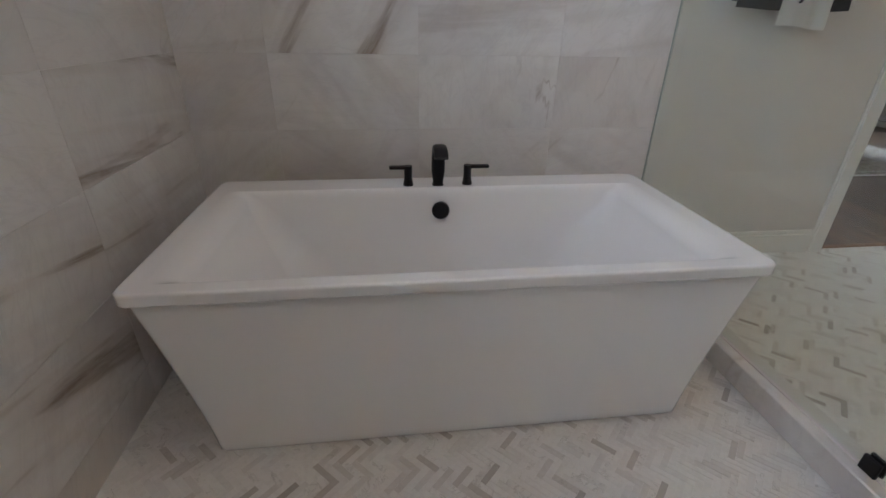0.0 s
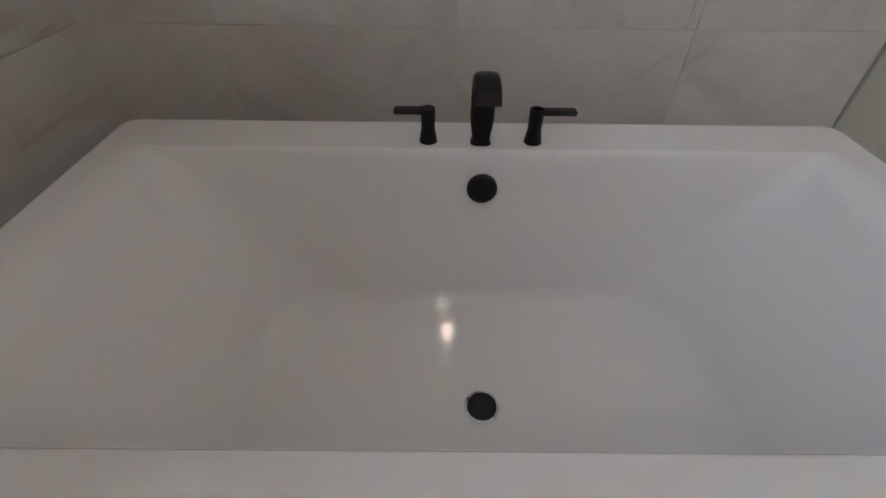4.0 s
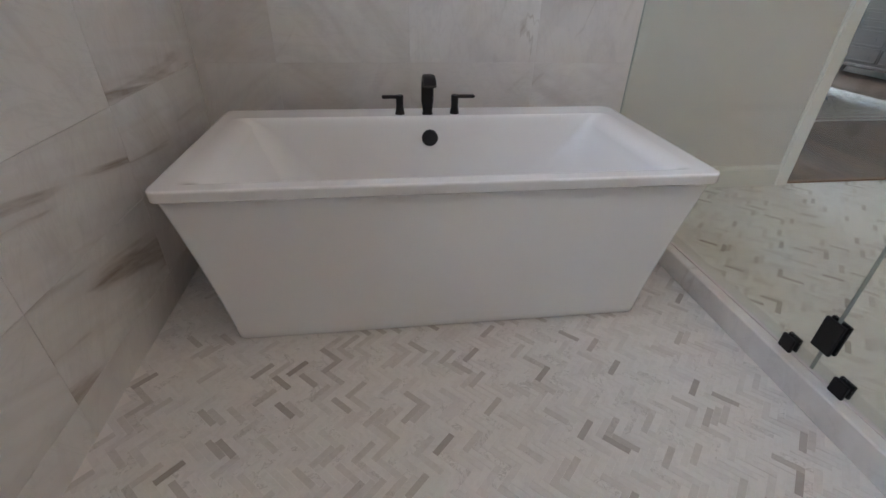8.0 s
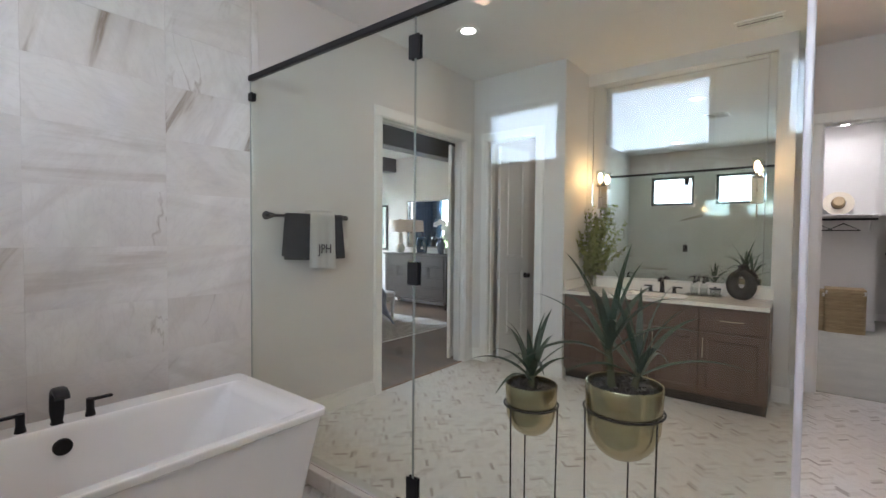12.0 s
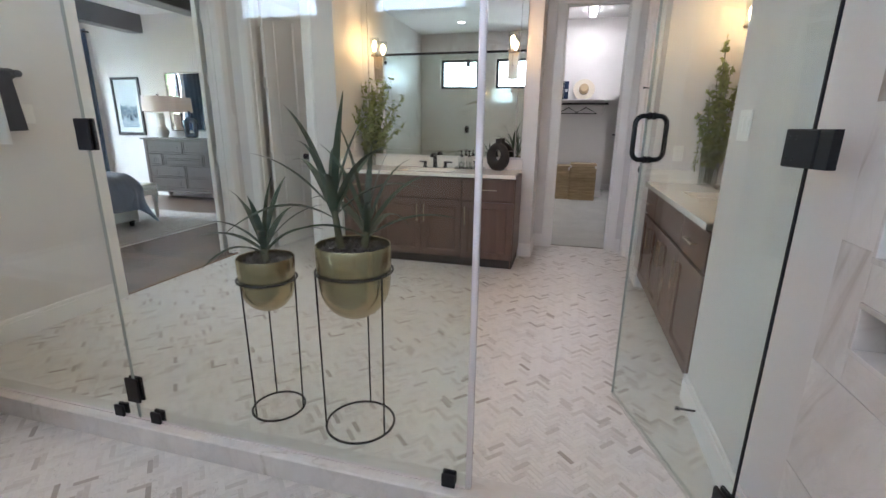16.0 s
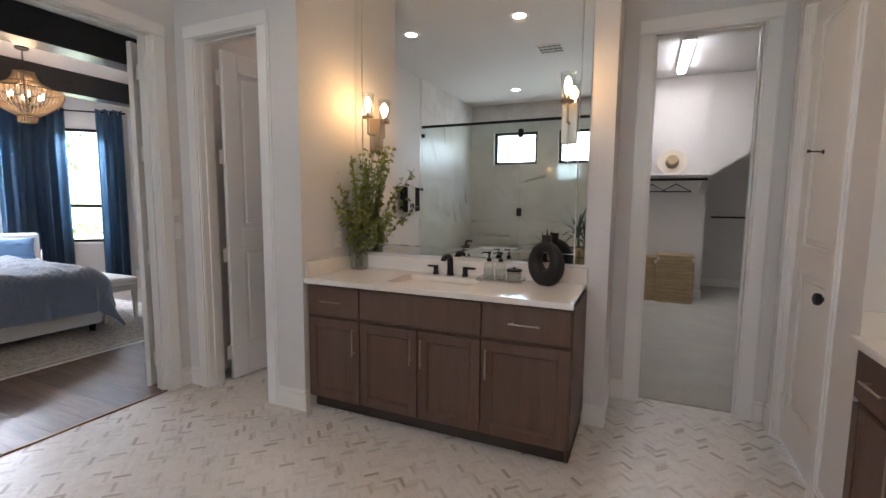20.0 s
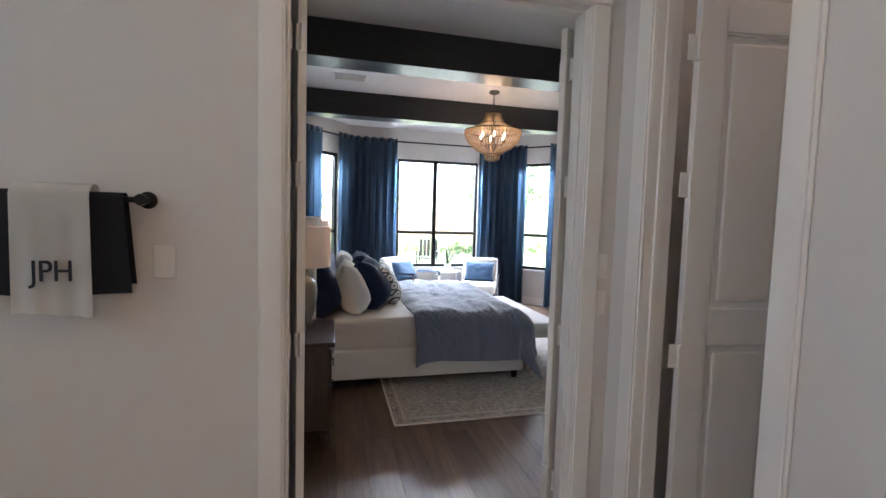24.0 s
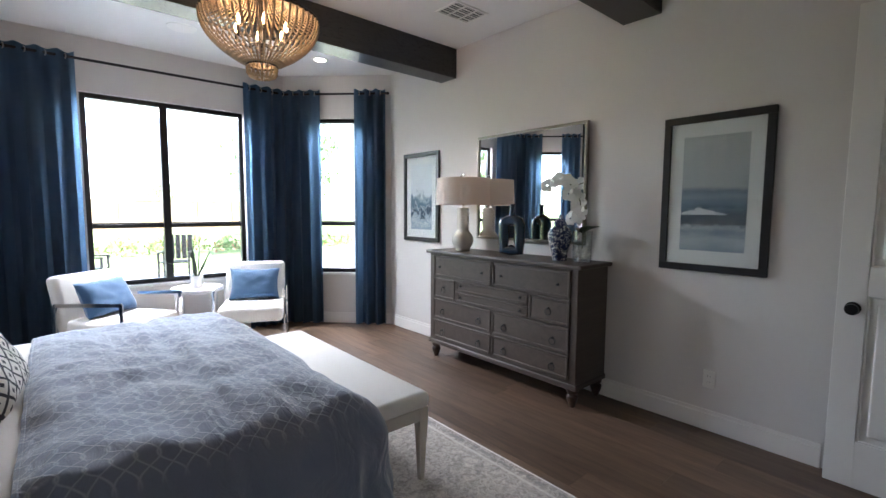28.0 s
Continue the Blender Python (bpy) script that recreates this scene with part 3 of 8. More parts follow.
# ---- trim, doors, windows of the bath ----
def casing(name, along, at0, at1, top, face, out, bottom=0.0, label="white moulded door casing"):
    """Three mitred boards round an opening; along: 'x' or 'y'; face: the wall's plane; out: +1 or -1, the way it stands proud."""
    th = thing(name, label, "trim", kind="structure")
    W = 0.095

    def board(nm, u0, u1, z0, z1, lie):
        b = bmesh.new()
        for d0, d1, k in ((0.0, 0.012, 0.0), (0.010, 0.021, 0.018)):
            a, c, e, f = u0, u1, z0, z1
            if lie:
                f -= k * 0.5
                e += k * 0.5
            else:
                a += k * 0.5
                c -= k * 0.5
            p, q = face + out * d0, face + out * d1
            if along == "x":
                bx(b, a, c, min(p, q), max(p, q), e, f, 0.003, 1)
            else:
                bx(b, min(p, q), max(p, q), a, c, e, f, 0.003, 1)
        part(nm, b, TRIM, th)
    board("side_board", at0 - W, at0, bottom, top, False)
    board("side_board", at1, at1 + W, bottom, top, False)
    board("head_board", at0 - W, at1 + W, top, top + W, True)
    return th


def jamb(name, along, u0, u1, d0, d1, top):
    jb_ = thing(name, "white door lining with a stop", "door frame", None, "", "structure")
    t = 0.02
    m = (d0 + d1) / 2
    for a, c, e, f in ((u0 - t, u0, 0.0, top + t), (u1, u1 + t, 0.0, top + t), (u0, u1, top, top + t)):
        part("lining_board", box(a, c, d0, d1, e, f) if along == "x" else box(d0, d1, a, c, e, f), TRIM, jb_)
    for a, c, e, f in ((u0, u0 + 0.011, 0.0, top), (u1 - 0.011, u1, 0.0, top), (u0 + 0.011, u1 - 0.011, top - 0.011, top)):
        part("door_stop", box(a, c, m - 0.02, m + 0.012, e, f, 0.002, 1) if along == "x" else box(m - 0.02, m + 0.012, a, c, e, f, 0.002, 1), TRIM, jb_)
    return jb_


def panel_door(name, width, height, at, label, group="", swing=1, gap=0.0):
    """A two-panel leaf from its hinge at x = 0, with hinges and round black knobs."""
    th = thing(name, label, "door", at, group, "structure")
    t = 0.0175
    s = 0.115
    b = bmesh.new()
    zs = ((0.012, 0.25), (1.00, 1.14), (height - 0.13, height))
    bx(b, 0, s, -t, t, 0.012, height, 0.002, 1)
    bx(b, width - s, width, -t, t, 0.012, height, 0.002, 1)
    for a, c in zs:
        bx(b, s, width - s, -t, t, a, c)
    part("leaf", b, DOOR, th)
    for a, c in ((0.25, 1.00), (1.14, height - 0.13)):
        b = box(s, width - s, -0.004, 0.004, a, c)
        bx(b, s + 0.040, width - s - 0.040, -0.012, 0.012, a + 0.040, c - 0.040, 0.007, 2)
        for y in (-1, 1):
            for e in ((s, s + 0.012, a, c), (width - s - 0.012, width - s, a, c), (s, width - s, a, a + 0.012), (s, width - s, c - 0.012, c)):
                bx(b, e[0], e[1], min(y * 0.004, y * 0.014), max(y * 0.004, y * 0.014), e[2], e[3], 0.003, 1)
        part("panel", b, DOOR, th)
    for y in (-1, 1):
        b = bmesh.new()
        m = Matrix.Translation((width - 0.065, y * t, 0.93)) @ Matrix.Rotation(radians(-90 * y), 4, "X")
        lathe(b, [(0, 0), (0.032, 0), (0.032, 0.006), (0.012, 0.01), (0.011, 0.03), (0.024, 0.036), (0.029, 0.048), (0.026, 0.060), (0.012, 0.066), (0, 0.066)], 24)
        bmesh.ops.transform(b, matrix=m, verts=b.verts)
        part("door_knob", b, BLACK, th, "round matte black knob", True)
    for z in (0.22, 0.95, 1.66, height - 0.2):
        b = rod(bmesh.new(), (-0.006, swing * 0.021, z - 0.05), (-0.006, swing * 0.021, z + 0.05), 0.007, seg=10)
        bx(b, -0.004, 0.0, -0.016, 0.016, z - 0.05, z + 0.05)
        bx(b, 0.0, 0.034, swing * 0.0175, swing * 0.0195, z - 0.05, z + 0.05)
        if gap:
            bx(b, -gap, 0.0, swing * 0.010 - 0.002, swing * 0.010 + 0.002, z - 0.05, z + 0.05, 0.001, 1)
        part("hinge", b, TRIM, th, "white painted hinge")
    return th


# casings on both sides of each doorway
casing("casing_bedroom_bath_side", "x", DOOR_L, DOOR_R, DOOR_T, NORTH, -1)
casing("casing_bedroom_room_side", "x", DOOR_L - 0.012, DOOR_R + 0.012, DOOR_T + 0.012, BS, 1)
jb = jamb("jamb_bedroom", "x", DOOR_L, DOOR_R, NORTH, BS, DOOR_T)
for x0, s in ((DOOR_L, 1), (DOOR_R, -1)):
    for z in (0.22, 0.95, 1.66, 2.2):
        b = bmesh.new()
        skin(b, [[(x0 + s * d0, p[1], p[0]) for p in rounded(z - 0.05, z + 0.05, BS - 0.045, BS + 0.001, 0, 0.012, 3)] for d0 in (0.0, 0.0025)], True, True)
        rod(b, (x0 + s * 0.004, BS + 0.006, z - 0.05), (x0 + s * 0.004, BS + 0.006, z + 0.05), 0.0065, seg=10)
        for zz, yy in ((-0.032, -0.012), (-0.032, -0.03), (0.032, -0.012), (0.032, -0.03)):
            rod(b, (x0 + s * 0.002, BS + yy, z + zz), (x0 + s * 0.0034, BS + yy, z + zz), 0.004, seg=8)
        part("hinge_plate", b, TRIM, jb, "white painted hinge plate with screws")
casing("casing_toilet", "y", 1.475, 2.035, 2.42, 4.06, -1)
jamb("jamb_toilet", "y", 1.475, 2.035, 4.06, 4.18, 2.42)
casing("casing_closet", "y", -1.365, -0.79, 2.42, 5.14, -1)
jamb("jamb_closet", "y", -1.365, -0.79, 5.14, 5.26, 2.42)
casing("casing_linen", "x", 4.32, 4.96, 2.42, SOUTH, 1)
jamb("jamb_linen", "x", 4.32, 4.96, SOUTH - 0.12, SOUTH, 2.42)
panel_door("door_1", 0.56, 2.405, pose(2.690, BS + 0.034, 0, 0, 0, 105), "open white double door leaf with two panels", swing=1, gap=0.040)
panel_door("door_2", 0.56, 2.405, pose(3.868, BS + 0.062, 0, 0, 0, 20), "white double door leaf swung far open", swing=-1)
panel_door("door_3", 0.55, 2.405, pose(4.228, 2.004, 0, 0, 0, -7), "open white two-panel door of the toilet room", swing=-1, gap=0.046)
panel_door("door_4", 0.63, 2.405, pose(4.955, SOUTH - 0.045, 0, 0, 0, 180), "closed white two-panel linen door", swing=-1)


def baseboard(name, pts, h=0.135, t=0.015, label="tall white baseboard"):
    """Boards along straight runs; each run is ((x0, y0), (x1, y1), the way it stands proud)."""
    b = bmesh.new()
    for (x0, y0), (x1, y1), (ox, oy) in pts:
        for z0, z1, k in ((0.0, h - 0.025, t), (h - 0.025, h, t * 0.6)):
            bx(b, min(x0, x1) + min(0, ox * k), max(x0, x1) + max(0, ox * k), min(y0, y1) + min(0, oy * k), max(y0, y1) + max(0, oy * k), z0, z1, 0.002, 1)
    return solid(name, b, TRIM, label, "baseboard")


baseboard("baseboard", [((GX + 0.06, NORTH), (DOOR_L - 0.095, NORTH), (0, -1)), ((DOOR_R + 0.095, NORTH), (4.06, NORTH), (0, -1)),
                        ((4.06, 1.165), (4.06, 1.38), (-1, 0)), ((4.06, 2.13), (4.06, NORTH - 0.016), (-1, 0)),
                        ((4.045, 1.165), (4.09, 1.165), (0, -1)), ((4.65, -0.60), (4.65, -0.488), (-1, 0)), ((4.635, -0.60), (5.14, -0.60), (0, -1)),
                        ((5.14, -0.695), (5.14, -0.616), (-1, 0)), ((5.14, SOUTH + 0.022), (5.14, -1.46), (-1, 0)),
                        ((GX + 0.08, SOUTH), (2.34, SOUTH), (0, 1)), ((2.34, SOUTH - 0.08), (2.34, SOUTH + 0.015), (1, 0)), ((4.00, SOUTH), (4.225, SOUTH), (0, 1)), ((5.055, SOUTH), (5.14, SOUTH), (0, 1))])
baseboard("baseboard_closet", [((9.12, -1.56), (9.12, 0.2), (-1, 0)), ((5.26, 0.2), (9.12, 0.2), (0, -1)), ((10.35, -3.6), (10.35, -1.56), (-1, 0)), ((9.12, -1.56), (10.35, -1.56), (0, -1)), ((5.26, -3.6), (10.35, -3.6), (0, 1))])
solid("threshold", box(DOOR_L, DOOR_R, NORTH + 0.012, NORTH + 0.042, -0.01, 0.008, 0.003, 1), plain("threshold_oak", (0.22, 0.12, 0.06), 0.4), "narrow oak threshold strip", "threshold")

FROST = pane("rain_glass", 0.32)
nt = FROST.node_tree
nt.links.new(ramp_(nt, noise_(nt, coords(nt), 70, 4, 0.65, 1.2), ((0.35, (0.62, 0.66, 0.70)), (0.65, (1, 1, 1)))), nt.nodes["Principled BSDF"].inputs["Base Color"])
bump_(nt, nt.nodes["Principled BSDF"], noise_(nt, coords(nt, (1, 1, 2.2)), 95, 3, 0.6, 1.5), 0.9, 0.006)
for i, wy in enumerate((1.41, 0.24, -0.92)):
    w = thing(f"window_{i + 1}", "small high window with black frame and rain glass", "window", pose(WEST - 0.10, wy, 2.33), kind="structure")
    b = bmesh.new()
    for y0, y1, z0, z1 in ((-0.4, -0.35, -0.29, 0.29), (0.35, 0.4, -0.29, 0.29), (-0.35, 0.35, -0.29, -0.24), (-0.35, 0.35, 0.24, 0.29)):
        bx(b, -0.03, 0.03, y0, y1, z0, z1, 0.004, 1)
    part("window_frame", b, BLACK, w)
    p = part("pane", box(-0.006, 0.0, -0.35, 0.35, -0.24, 0.24), FROST, w)
    p.visible_shadow = False
    part("window_sill", box(0.03, 0.10, -0.4, 0.4, -0.297, -0.289), CURB, w, "marble window sill")

# ---- wet room ----
b = box(1.392, 1.505, SOUTH, NORTH, -0.036, 0.062, 0.004, 1)
solid("shower_curb", b, CURB, "low marble curb under the shower glass", "curb")

for a, c, e, f in NICHES:
    nc = thing("shower_niche", "marble-lined shower niche in the tiled wall", "niche", kind="structure")
    part("niche_back", box(a, c, SOUTH - 0.115, SOUTH - 0.100, e, f), CURB, nc)
    for q in ((a, c, e, e + 0.012), (a, c, f - 0.012, f), (a, a + 0.012, e + 0.012, f - 0.012), (c - 0.012, c, e + 0.012, f - 0.012)):
        part("niche_lining", box(q[0], q[1], SOUTH - 0.10, SOUTH + 0.007, q[2], q[3], 0.001, 1), CURB, nc)
sp = solid("soap_bar", box(1.14, 1.22, SOUTH - 0.075, SOUTH - 0.025, 0.802, 0.830, 0.010, 3), plain("cream_soap", (0.72, 0.62, 0.46), 0.4), "cream bar of soap in the niche", "soap", kind="", smooth=True)
bt = thing("shampoo_bottle", "white plastic bottle with grey lettering bars in the niche", "bottle", pose(1.205, SOUTH - 0.055, 1.012))
part("bottle", lathe(bmesh.new(), [(0, 0), (0.030, 0), (0.033, 0.006), (0.033, 0.15), (0.026, 0.17), (0.013, 0.178), (0.013, 0.19), (0, 0.19)], 28), PORC, bt, "", True)
part("cap", lathe(bmesh.new(), [(0.015, 0.186), (0.016, 0.19), (0.016, 0.215), (0.014, 0.218), (0, 0.218)], 20), BLACK, bt, "", True)
for k in range(3):
    part("lettering_bar", lathe(bmesh.new(), [(0.0331, 0.06 + 0.03 * k), (0.0336, 0.061 + 0.03 * k), (0.0336, 0.071 + 0.03 * k), (0.0331, 0.072 + 0.03 * k)], 28), STEEL, bt)

g = thing("shower_screen", "frameless glass shower screen with black clamps and rail", "shower screen")
for y0, y1 in ((0.770, NORTH - 0.004), (-0.640, 0.764)):
    p = part("glass_panel", box(GX - 0.005, GX + 0.005, y0, y1, 0.066, 2.41, 0.0015, 1), GLASS, g)
    p.visible_shadow = False
for y0 in (0.7632, 0.7692, NORTH - 0.0045):
    part("glass_edge", box(GX - 0.004, GX + 0.004, y0, y0 + 0.0010, 0.067, 2.409), EDGE, g, "grey-green polished glass edge")
for z in (0.20, 1.225, 2.27):
    b = box(GX - 0.016, GX - 0.005, 0.735, 0.799, z - 0.055, z + 0.055, 0.003, 1)
    bx(b, GX + 0.005, GX + 0.016, 0.735, 0.799, z - 0.055, z + 0.055, 0.003, 1)
    part("clamp", b, BLACK, g, "square matte black glass clamp")
for y, z in ((0.86, 0.088), (0.67, 0.088), (-0.58, 0.088), (NORTH - 0.026, 0.30), (NORTH - 0.026, 2.305)):
    b = box(GX - 0.017, GX - 0.005, y - 0.024, y + 0.024, z - 0.026, z + 0.026, 0.003, 1)
    bx(b, GX + 0.005, GX + 0.017, y - 0.024, y + 0.024, z - 0.026, z + 0.026, 0.003, 1)
    part("clip", b, BLACK, g, "small black glass clip")
part("top_rail", box(GX - 0.016, GX + 0.016, SOUTH, NORTH, 2.412, 2.446, 0.003, 1), BLACK, g, "long matte black header rail")
part("seal_strip", box(GX - 0.012, GX + 0.012, -0.660, -0.640, 0.066, 2.41, 0.006, 2), SEAL, g, "clear vinyl edge seal")
part("bottom_seal", box(GX - 0.008, GX + 0.008, -0.640, NORTH, 0.0622, 0.0665), SEAL, g)

d = thing("shower_door", "open frameless glass shower door with black pull handle", "shower door", pose(1.445, -1.437, 0, 0, 0, 18.7))
p = part("glass_panel", box(0.005, 0.790, -0.005, 0.005, 0.068, 2.405, 0.0015, 1), GLASS, d)
p.visible_shadow = False
part("hinge_seal", box(0.0, 0.005, -0.0035, 0.0035, 0.072, 2.405), BLACK, d, "black hinge-side seal")
part("edge_strip", box(0.790, 0.7915, -0.005, 0.005, 0.068, 2.405), EDGEP, d, "pale green polished glass edge")
part("sweep", box(0.010, 0.788, -0.008, 0.008, 0.052, 0.074, 0.003, 1), VASEG, d, "clear acrylic bottom sweep")
for z in (0.17, 1.226, 2.22):
    b = box(-0.028, 0.064, -0.017, -0.005, z - 0.045, z + 0.045, 0.003, 1)
    bx(b, -0.028, 0.064, 0.005, 0.017, z - 0.045, z + 0.045, 0.003, 1)
    for sx in (0.03, 0.05):
        for sz in (-0.025, 0.025):
            rod(b, (sx, 0.017, z + sz), (sx, 0.019, z + sz), 0.004, seg=8)
    rod(b, (-0.002, 0.0, z - 0.04), (-0.002, 0.0, z + 0.04), 0.012, seg=12)
    bx(b, -0.062, -0.018, -0.012, 0.012, z - 0.045, z + 0.045)
    part("hinge", b, BLACK, d, "square matte black door hinge")
hz, hx = 1.232, 0.752
b = bmesh.new()
for s in (1, -1):
    r, o = 0.032, s * 0.064
    H = 0.084
    pts = [(hx, s * 0.005, hz + H)] + [(hx, s * 0.005 + (o - s * r) * q, hz + H) for q in (0.5, 1.0)]
    pts += [(hx, o - s * r + s * r * math.sin(a), hz + H - r + r * math.cos(a)) for a in (0.4, 0.8, 1.2, 1.57)]
    pts += [(hx, o, hz)]
    pts += [(hx, o - s * r + s * r * math.sin(a), hz - H + r - r * math.cos(a)) for a in (1.57, 1.2, 0.8, 0.4)]
    pts += [(hx, s * 0.005 + (o - s * r) * q, hz - H) for q in (1.0, 0.5)] + [(hx, s * 0.005, hz - H)]
    tube(b, pts, 0.0095, 12)
    for z in (hz - H, hz + H):
        rod(b, (hx, s * 0.005, z), (hx, s * 0.014, z), 0.014, seg=16)
part("pull_handle", b, BLACK, d, "matte black D-shaped pull handle", True)

# bathtub: flared skirt, wide rim and a sloping basin
TX0, TX1, TY0, TY1, TZ0, TZ1 = -0.507, 1.258, 1.168, 2.040, -0.034, 0.549


tub = thing("bathtub", "white rectangular freestanding acrylic bathtub with flared skirt", "bathtub")
# skirt, curved out towards the rim at both ends
rings = []
for q in (0.0, 0.02, 0.06, 0.12, 0.2, 0.3, 0.4, 0.5, 0.6, 0.7, 0.8, 0.9, 1.0):
    z = TZ0 + q * 0.547
    fx = 0.010 + 0.123 * (1 - q ** 1.3)
    fr = fx + 0.022 * (1 - q)
    fy = 0.026
    k = 0.006 if q == 0 else 0.0
    rings.append(rounded(TX0 + fx + k, TX1 - fr - k, TY0 + fy + k, TY1 - fy - k, z, 0.022))
part("skirt", skin(bmesh.new(), rings, True), ACRYL, tub, "", True)
rings = []
for inset, down in ((0.020, 0.038), (0.008, 0.038), (0.004, 0.0375), (0.001, 0.035), (0.0, 0.031), (0.0, 0.010), (0.0, 0.006), (0.0015, 0.0025), (0.005, 0.0005), (0.009, 0.0), (0.014, 0.0)):
    rings.append(rounded(TX0 + inset, TX1 - inset, TY0 + inset, TY1 - inset, TZ1 - down, 0.036 - inset * 0.6))
IX0, IX1, IY0, IY1 = TX0 + 0.125, TX1 - 0.133, TY0 + 0.062, TY1 - 0.146
# long sides break crisply from the rim, the ends roll over softly into the back slopes
for dx, dy, dz in ((-0.068, -0.016, 0.0), (-0.062, -0.012, 0.0), (-0.042, -0.009, 0.0015), (-0.022, -0.006, 0.005), (-0.004, -0.002, 0.012), (0.014, 0.001, 0.025)):
    rings.append(rounded(IX0 + dx, IX1 - dx, IY0 + dy, IY1 - dy, TZ1 - dz, 0.034))
for q in (0.09, 0.15, 0.25, 0.35, 0.48, 0.6, 0.72, 0.85, 1.0):
    rings.append(rounded(IX0 + 0.205 * q, IX1 - 0.205 * q, IY0 + 0.040 * q, IY1 - 0.040 * q, TZ1 - 0.006 - 0.385 * q, 0.034 + 0.135 * q ** 0.8))
for a in (25, 50, 75, 90):
    k = 0.042 * (1 - math.cos(radians(a)))
    rings.append(rounded(IX0 + 0.205 + 1.5 * k, IX1 - 0.205 - 1.5 * k, IY0 + 0.040 + k, IY1 - 0.040 - k, TZ1 - 0.391 - 0.040 * math.sin(radians(a)), 0.169))
part("basin", skin(bmesh.new(), rings, False, True), ACRYL, tub, "", True)
b = bmesh.new()
lathe(b, [(0, 0), (0.036, 0), (0.036, 0.010), (0.032, 0.014), (0, 0.014)], 28)
bmesh.ops.transform(b, matrix=Matrix.Translation((0.372, IY1 - 0.010, 0.458)) @ Matrix.Rotation(radians(84), 4, "X"), verts=b.verts)
part("overflow_cover", b, BLACK, tub, "round matte black overflow cover", True)
b = bmesh.new()
lathe(b, [(0.040, 0.0), (0.040, 0.004), (0.034, 0.005)], 28, (0.372, 1.510, 0.1185))
part("drain_ring", b, CHROME, tub, "", True)
b = bmesh.new()
lathe(b, [(0.033, 0.0), (0.033, 0.008), (0.028, 0.012), (0, 0.013)], 28, (0.372, 1.510, 0.1185))
part("drain_stopper", b, BLACK, tub, "round matte black drain stopper", True)


def spout_shape(bm, h, reach, w):
    """A tapered post that bends forward (towards -y) into a flat waterfall lip."""
    prof = [(0.0, 0.0, 0.024), (0.0, 0.01, 0.020), (0.0, 0.35 * h, 0.017), (-0.004, 0.7 * h, 0.0165), (-0.014, 0.88 * h, 0.017), (-0.036, 0.975 * h, 0.016), (-0.5 * reach, 1.0 * h, 0.013), (-0.86 * reach, 0.95 * h, 0.011), (-reach, 0.84 * h, 0.010)]
    rings_ = []
    for i, (y, z, r) in enumerate(prof):
        a = prof[max(i - 1, 0)]
        c = prof[min(i + 1, len(prof) - 1)]
        d_ = Vector((0, c[0] - a[0], c[1] - a[1])).normalized()
        n_ = Vector((0, d_.z, -d_.y))
        ww = w if i > 1 else r
        rings_.append([(math.copysign(abs(math.cos(t)) ** 0.6, math.cos(t)) * ww, y + n_.y * math.copysign(abs(math.sin(t)) ** 0.6, math.sin(t)) * r, z + n_.z * math.copysign(abs(math.sin(t)) ** 0.6, math.sin(t)) * r) for t in [2 * math.pi * k / 20 for k in range(20)]])
    return skin(bm, rings_, True, True)


def lever_shape(bm, h, length, side):
    lathe(bm, [(0, 0), (0.021, 0), (0.020, 0.006), (0.0155, 0.4 * h), (0.0165, h - 0.012), (0.016, h), (0, h)], 20)
    bx(bm, min(0, side * length) + (-0.012 if side > 0 else 0.012), max(0, side * length) - (0 if side > 0 else -0.012) * 0, -0.012, 0.012, h - 0.013, h, 0.004, 1)
    return bm


def faucet(name, label, at, h, reach, gap, lever_h, lever_l, w=0.021):
    th = thing(name, label, "faucet", at)
    part("spout", spout_shape(bmesh.new(), h, reach, w), BLACK, th, "", True)
    for s in (-1, 1):
        b = lever_shape(bmesh.new(), lever_h, lever_l, s)
        bmesh.ops.translate(b, verts=b.verts, vec=(s * gap, 0, 0))
        part("lever_handle", b, BLACK, th, "", False)
    return th


faucet("tub_faucet", "matte black deck-mounted tub faucet with two levers", pose(0.366, 1.940, TZ1), 0.162, 0.11, 0.121, 0.080, 0.088, 0.027)

# towel bar with towels
tb = thing("towel_bar", "matte black wall-mounted towel bar", "towel bar", pose(1.868, NORTH, 1.53))
part("bar", rod(bmesh.new(), (-0.325, -0.062, 0), (0.325, -0.062, 0), 0.010, seg=16), BLACK, tb, "", True)
for s in (-1, 1):
    b = bmesh.new()
    lathe(b, [(0, 0), (0.030, 0), (0.030, 0.006), (0.013, 0.010), (0.012, 0.05), (0.019, 0.055), (0.021, 0.066), (0.018, 0.076), (0, 0.080)], 24)
    bmesh.ops.transform(b, matrix=Matrix.Translation((s * 0.318, -0.001, 0)) @ Matrix.Rotation(radians(90), 4, "X"), verts=b.verts)
    part("bar_post", b, BLACK, tb, "", True)


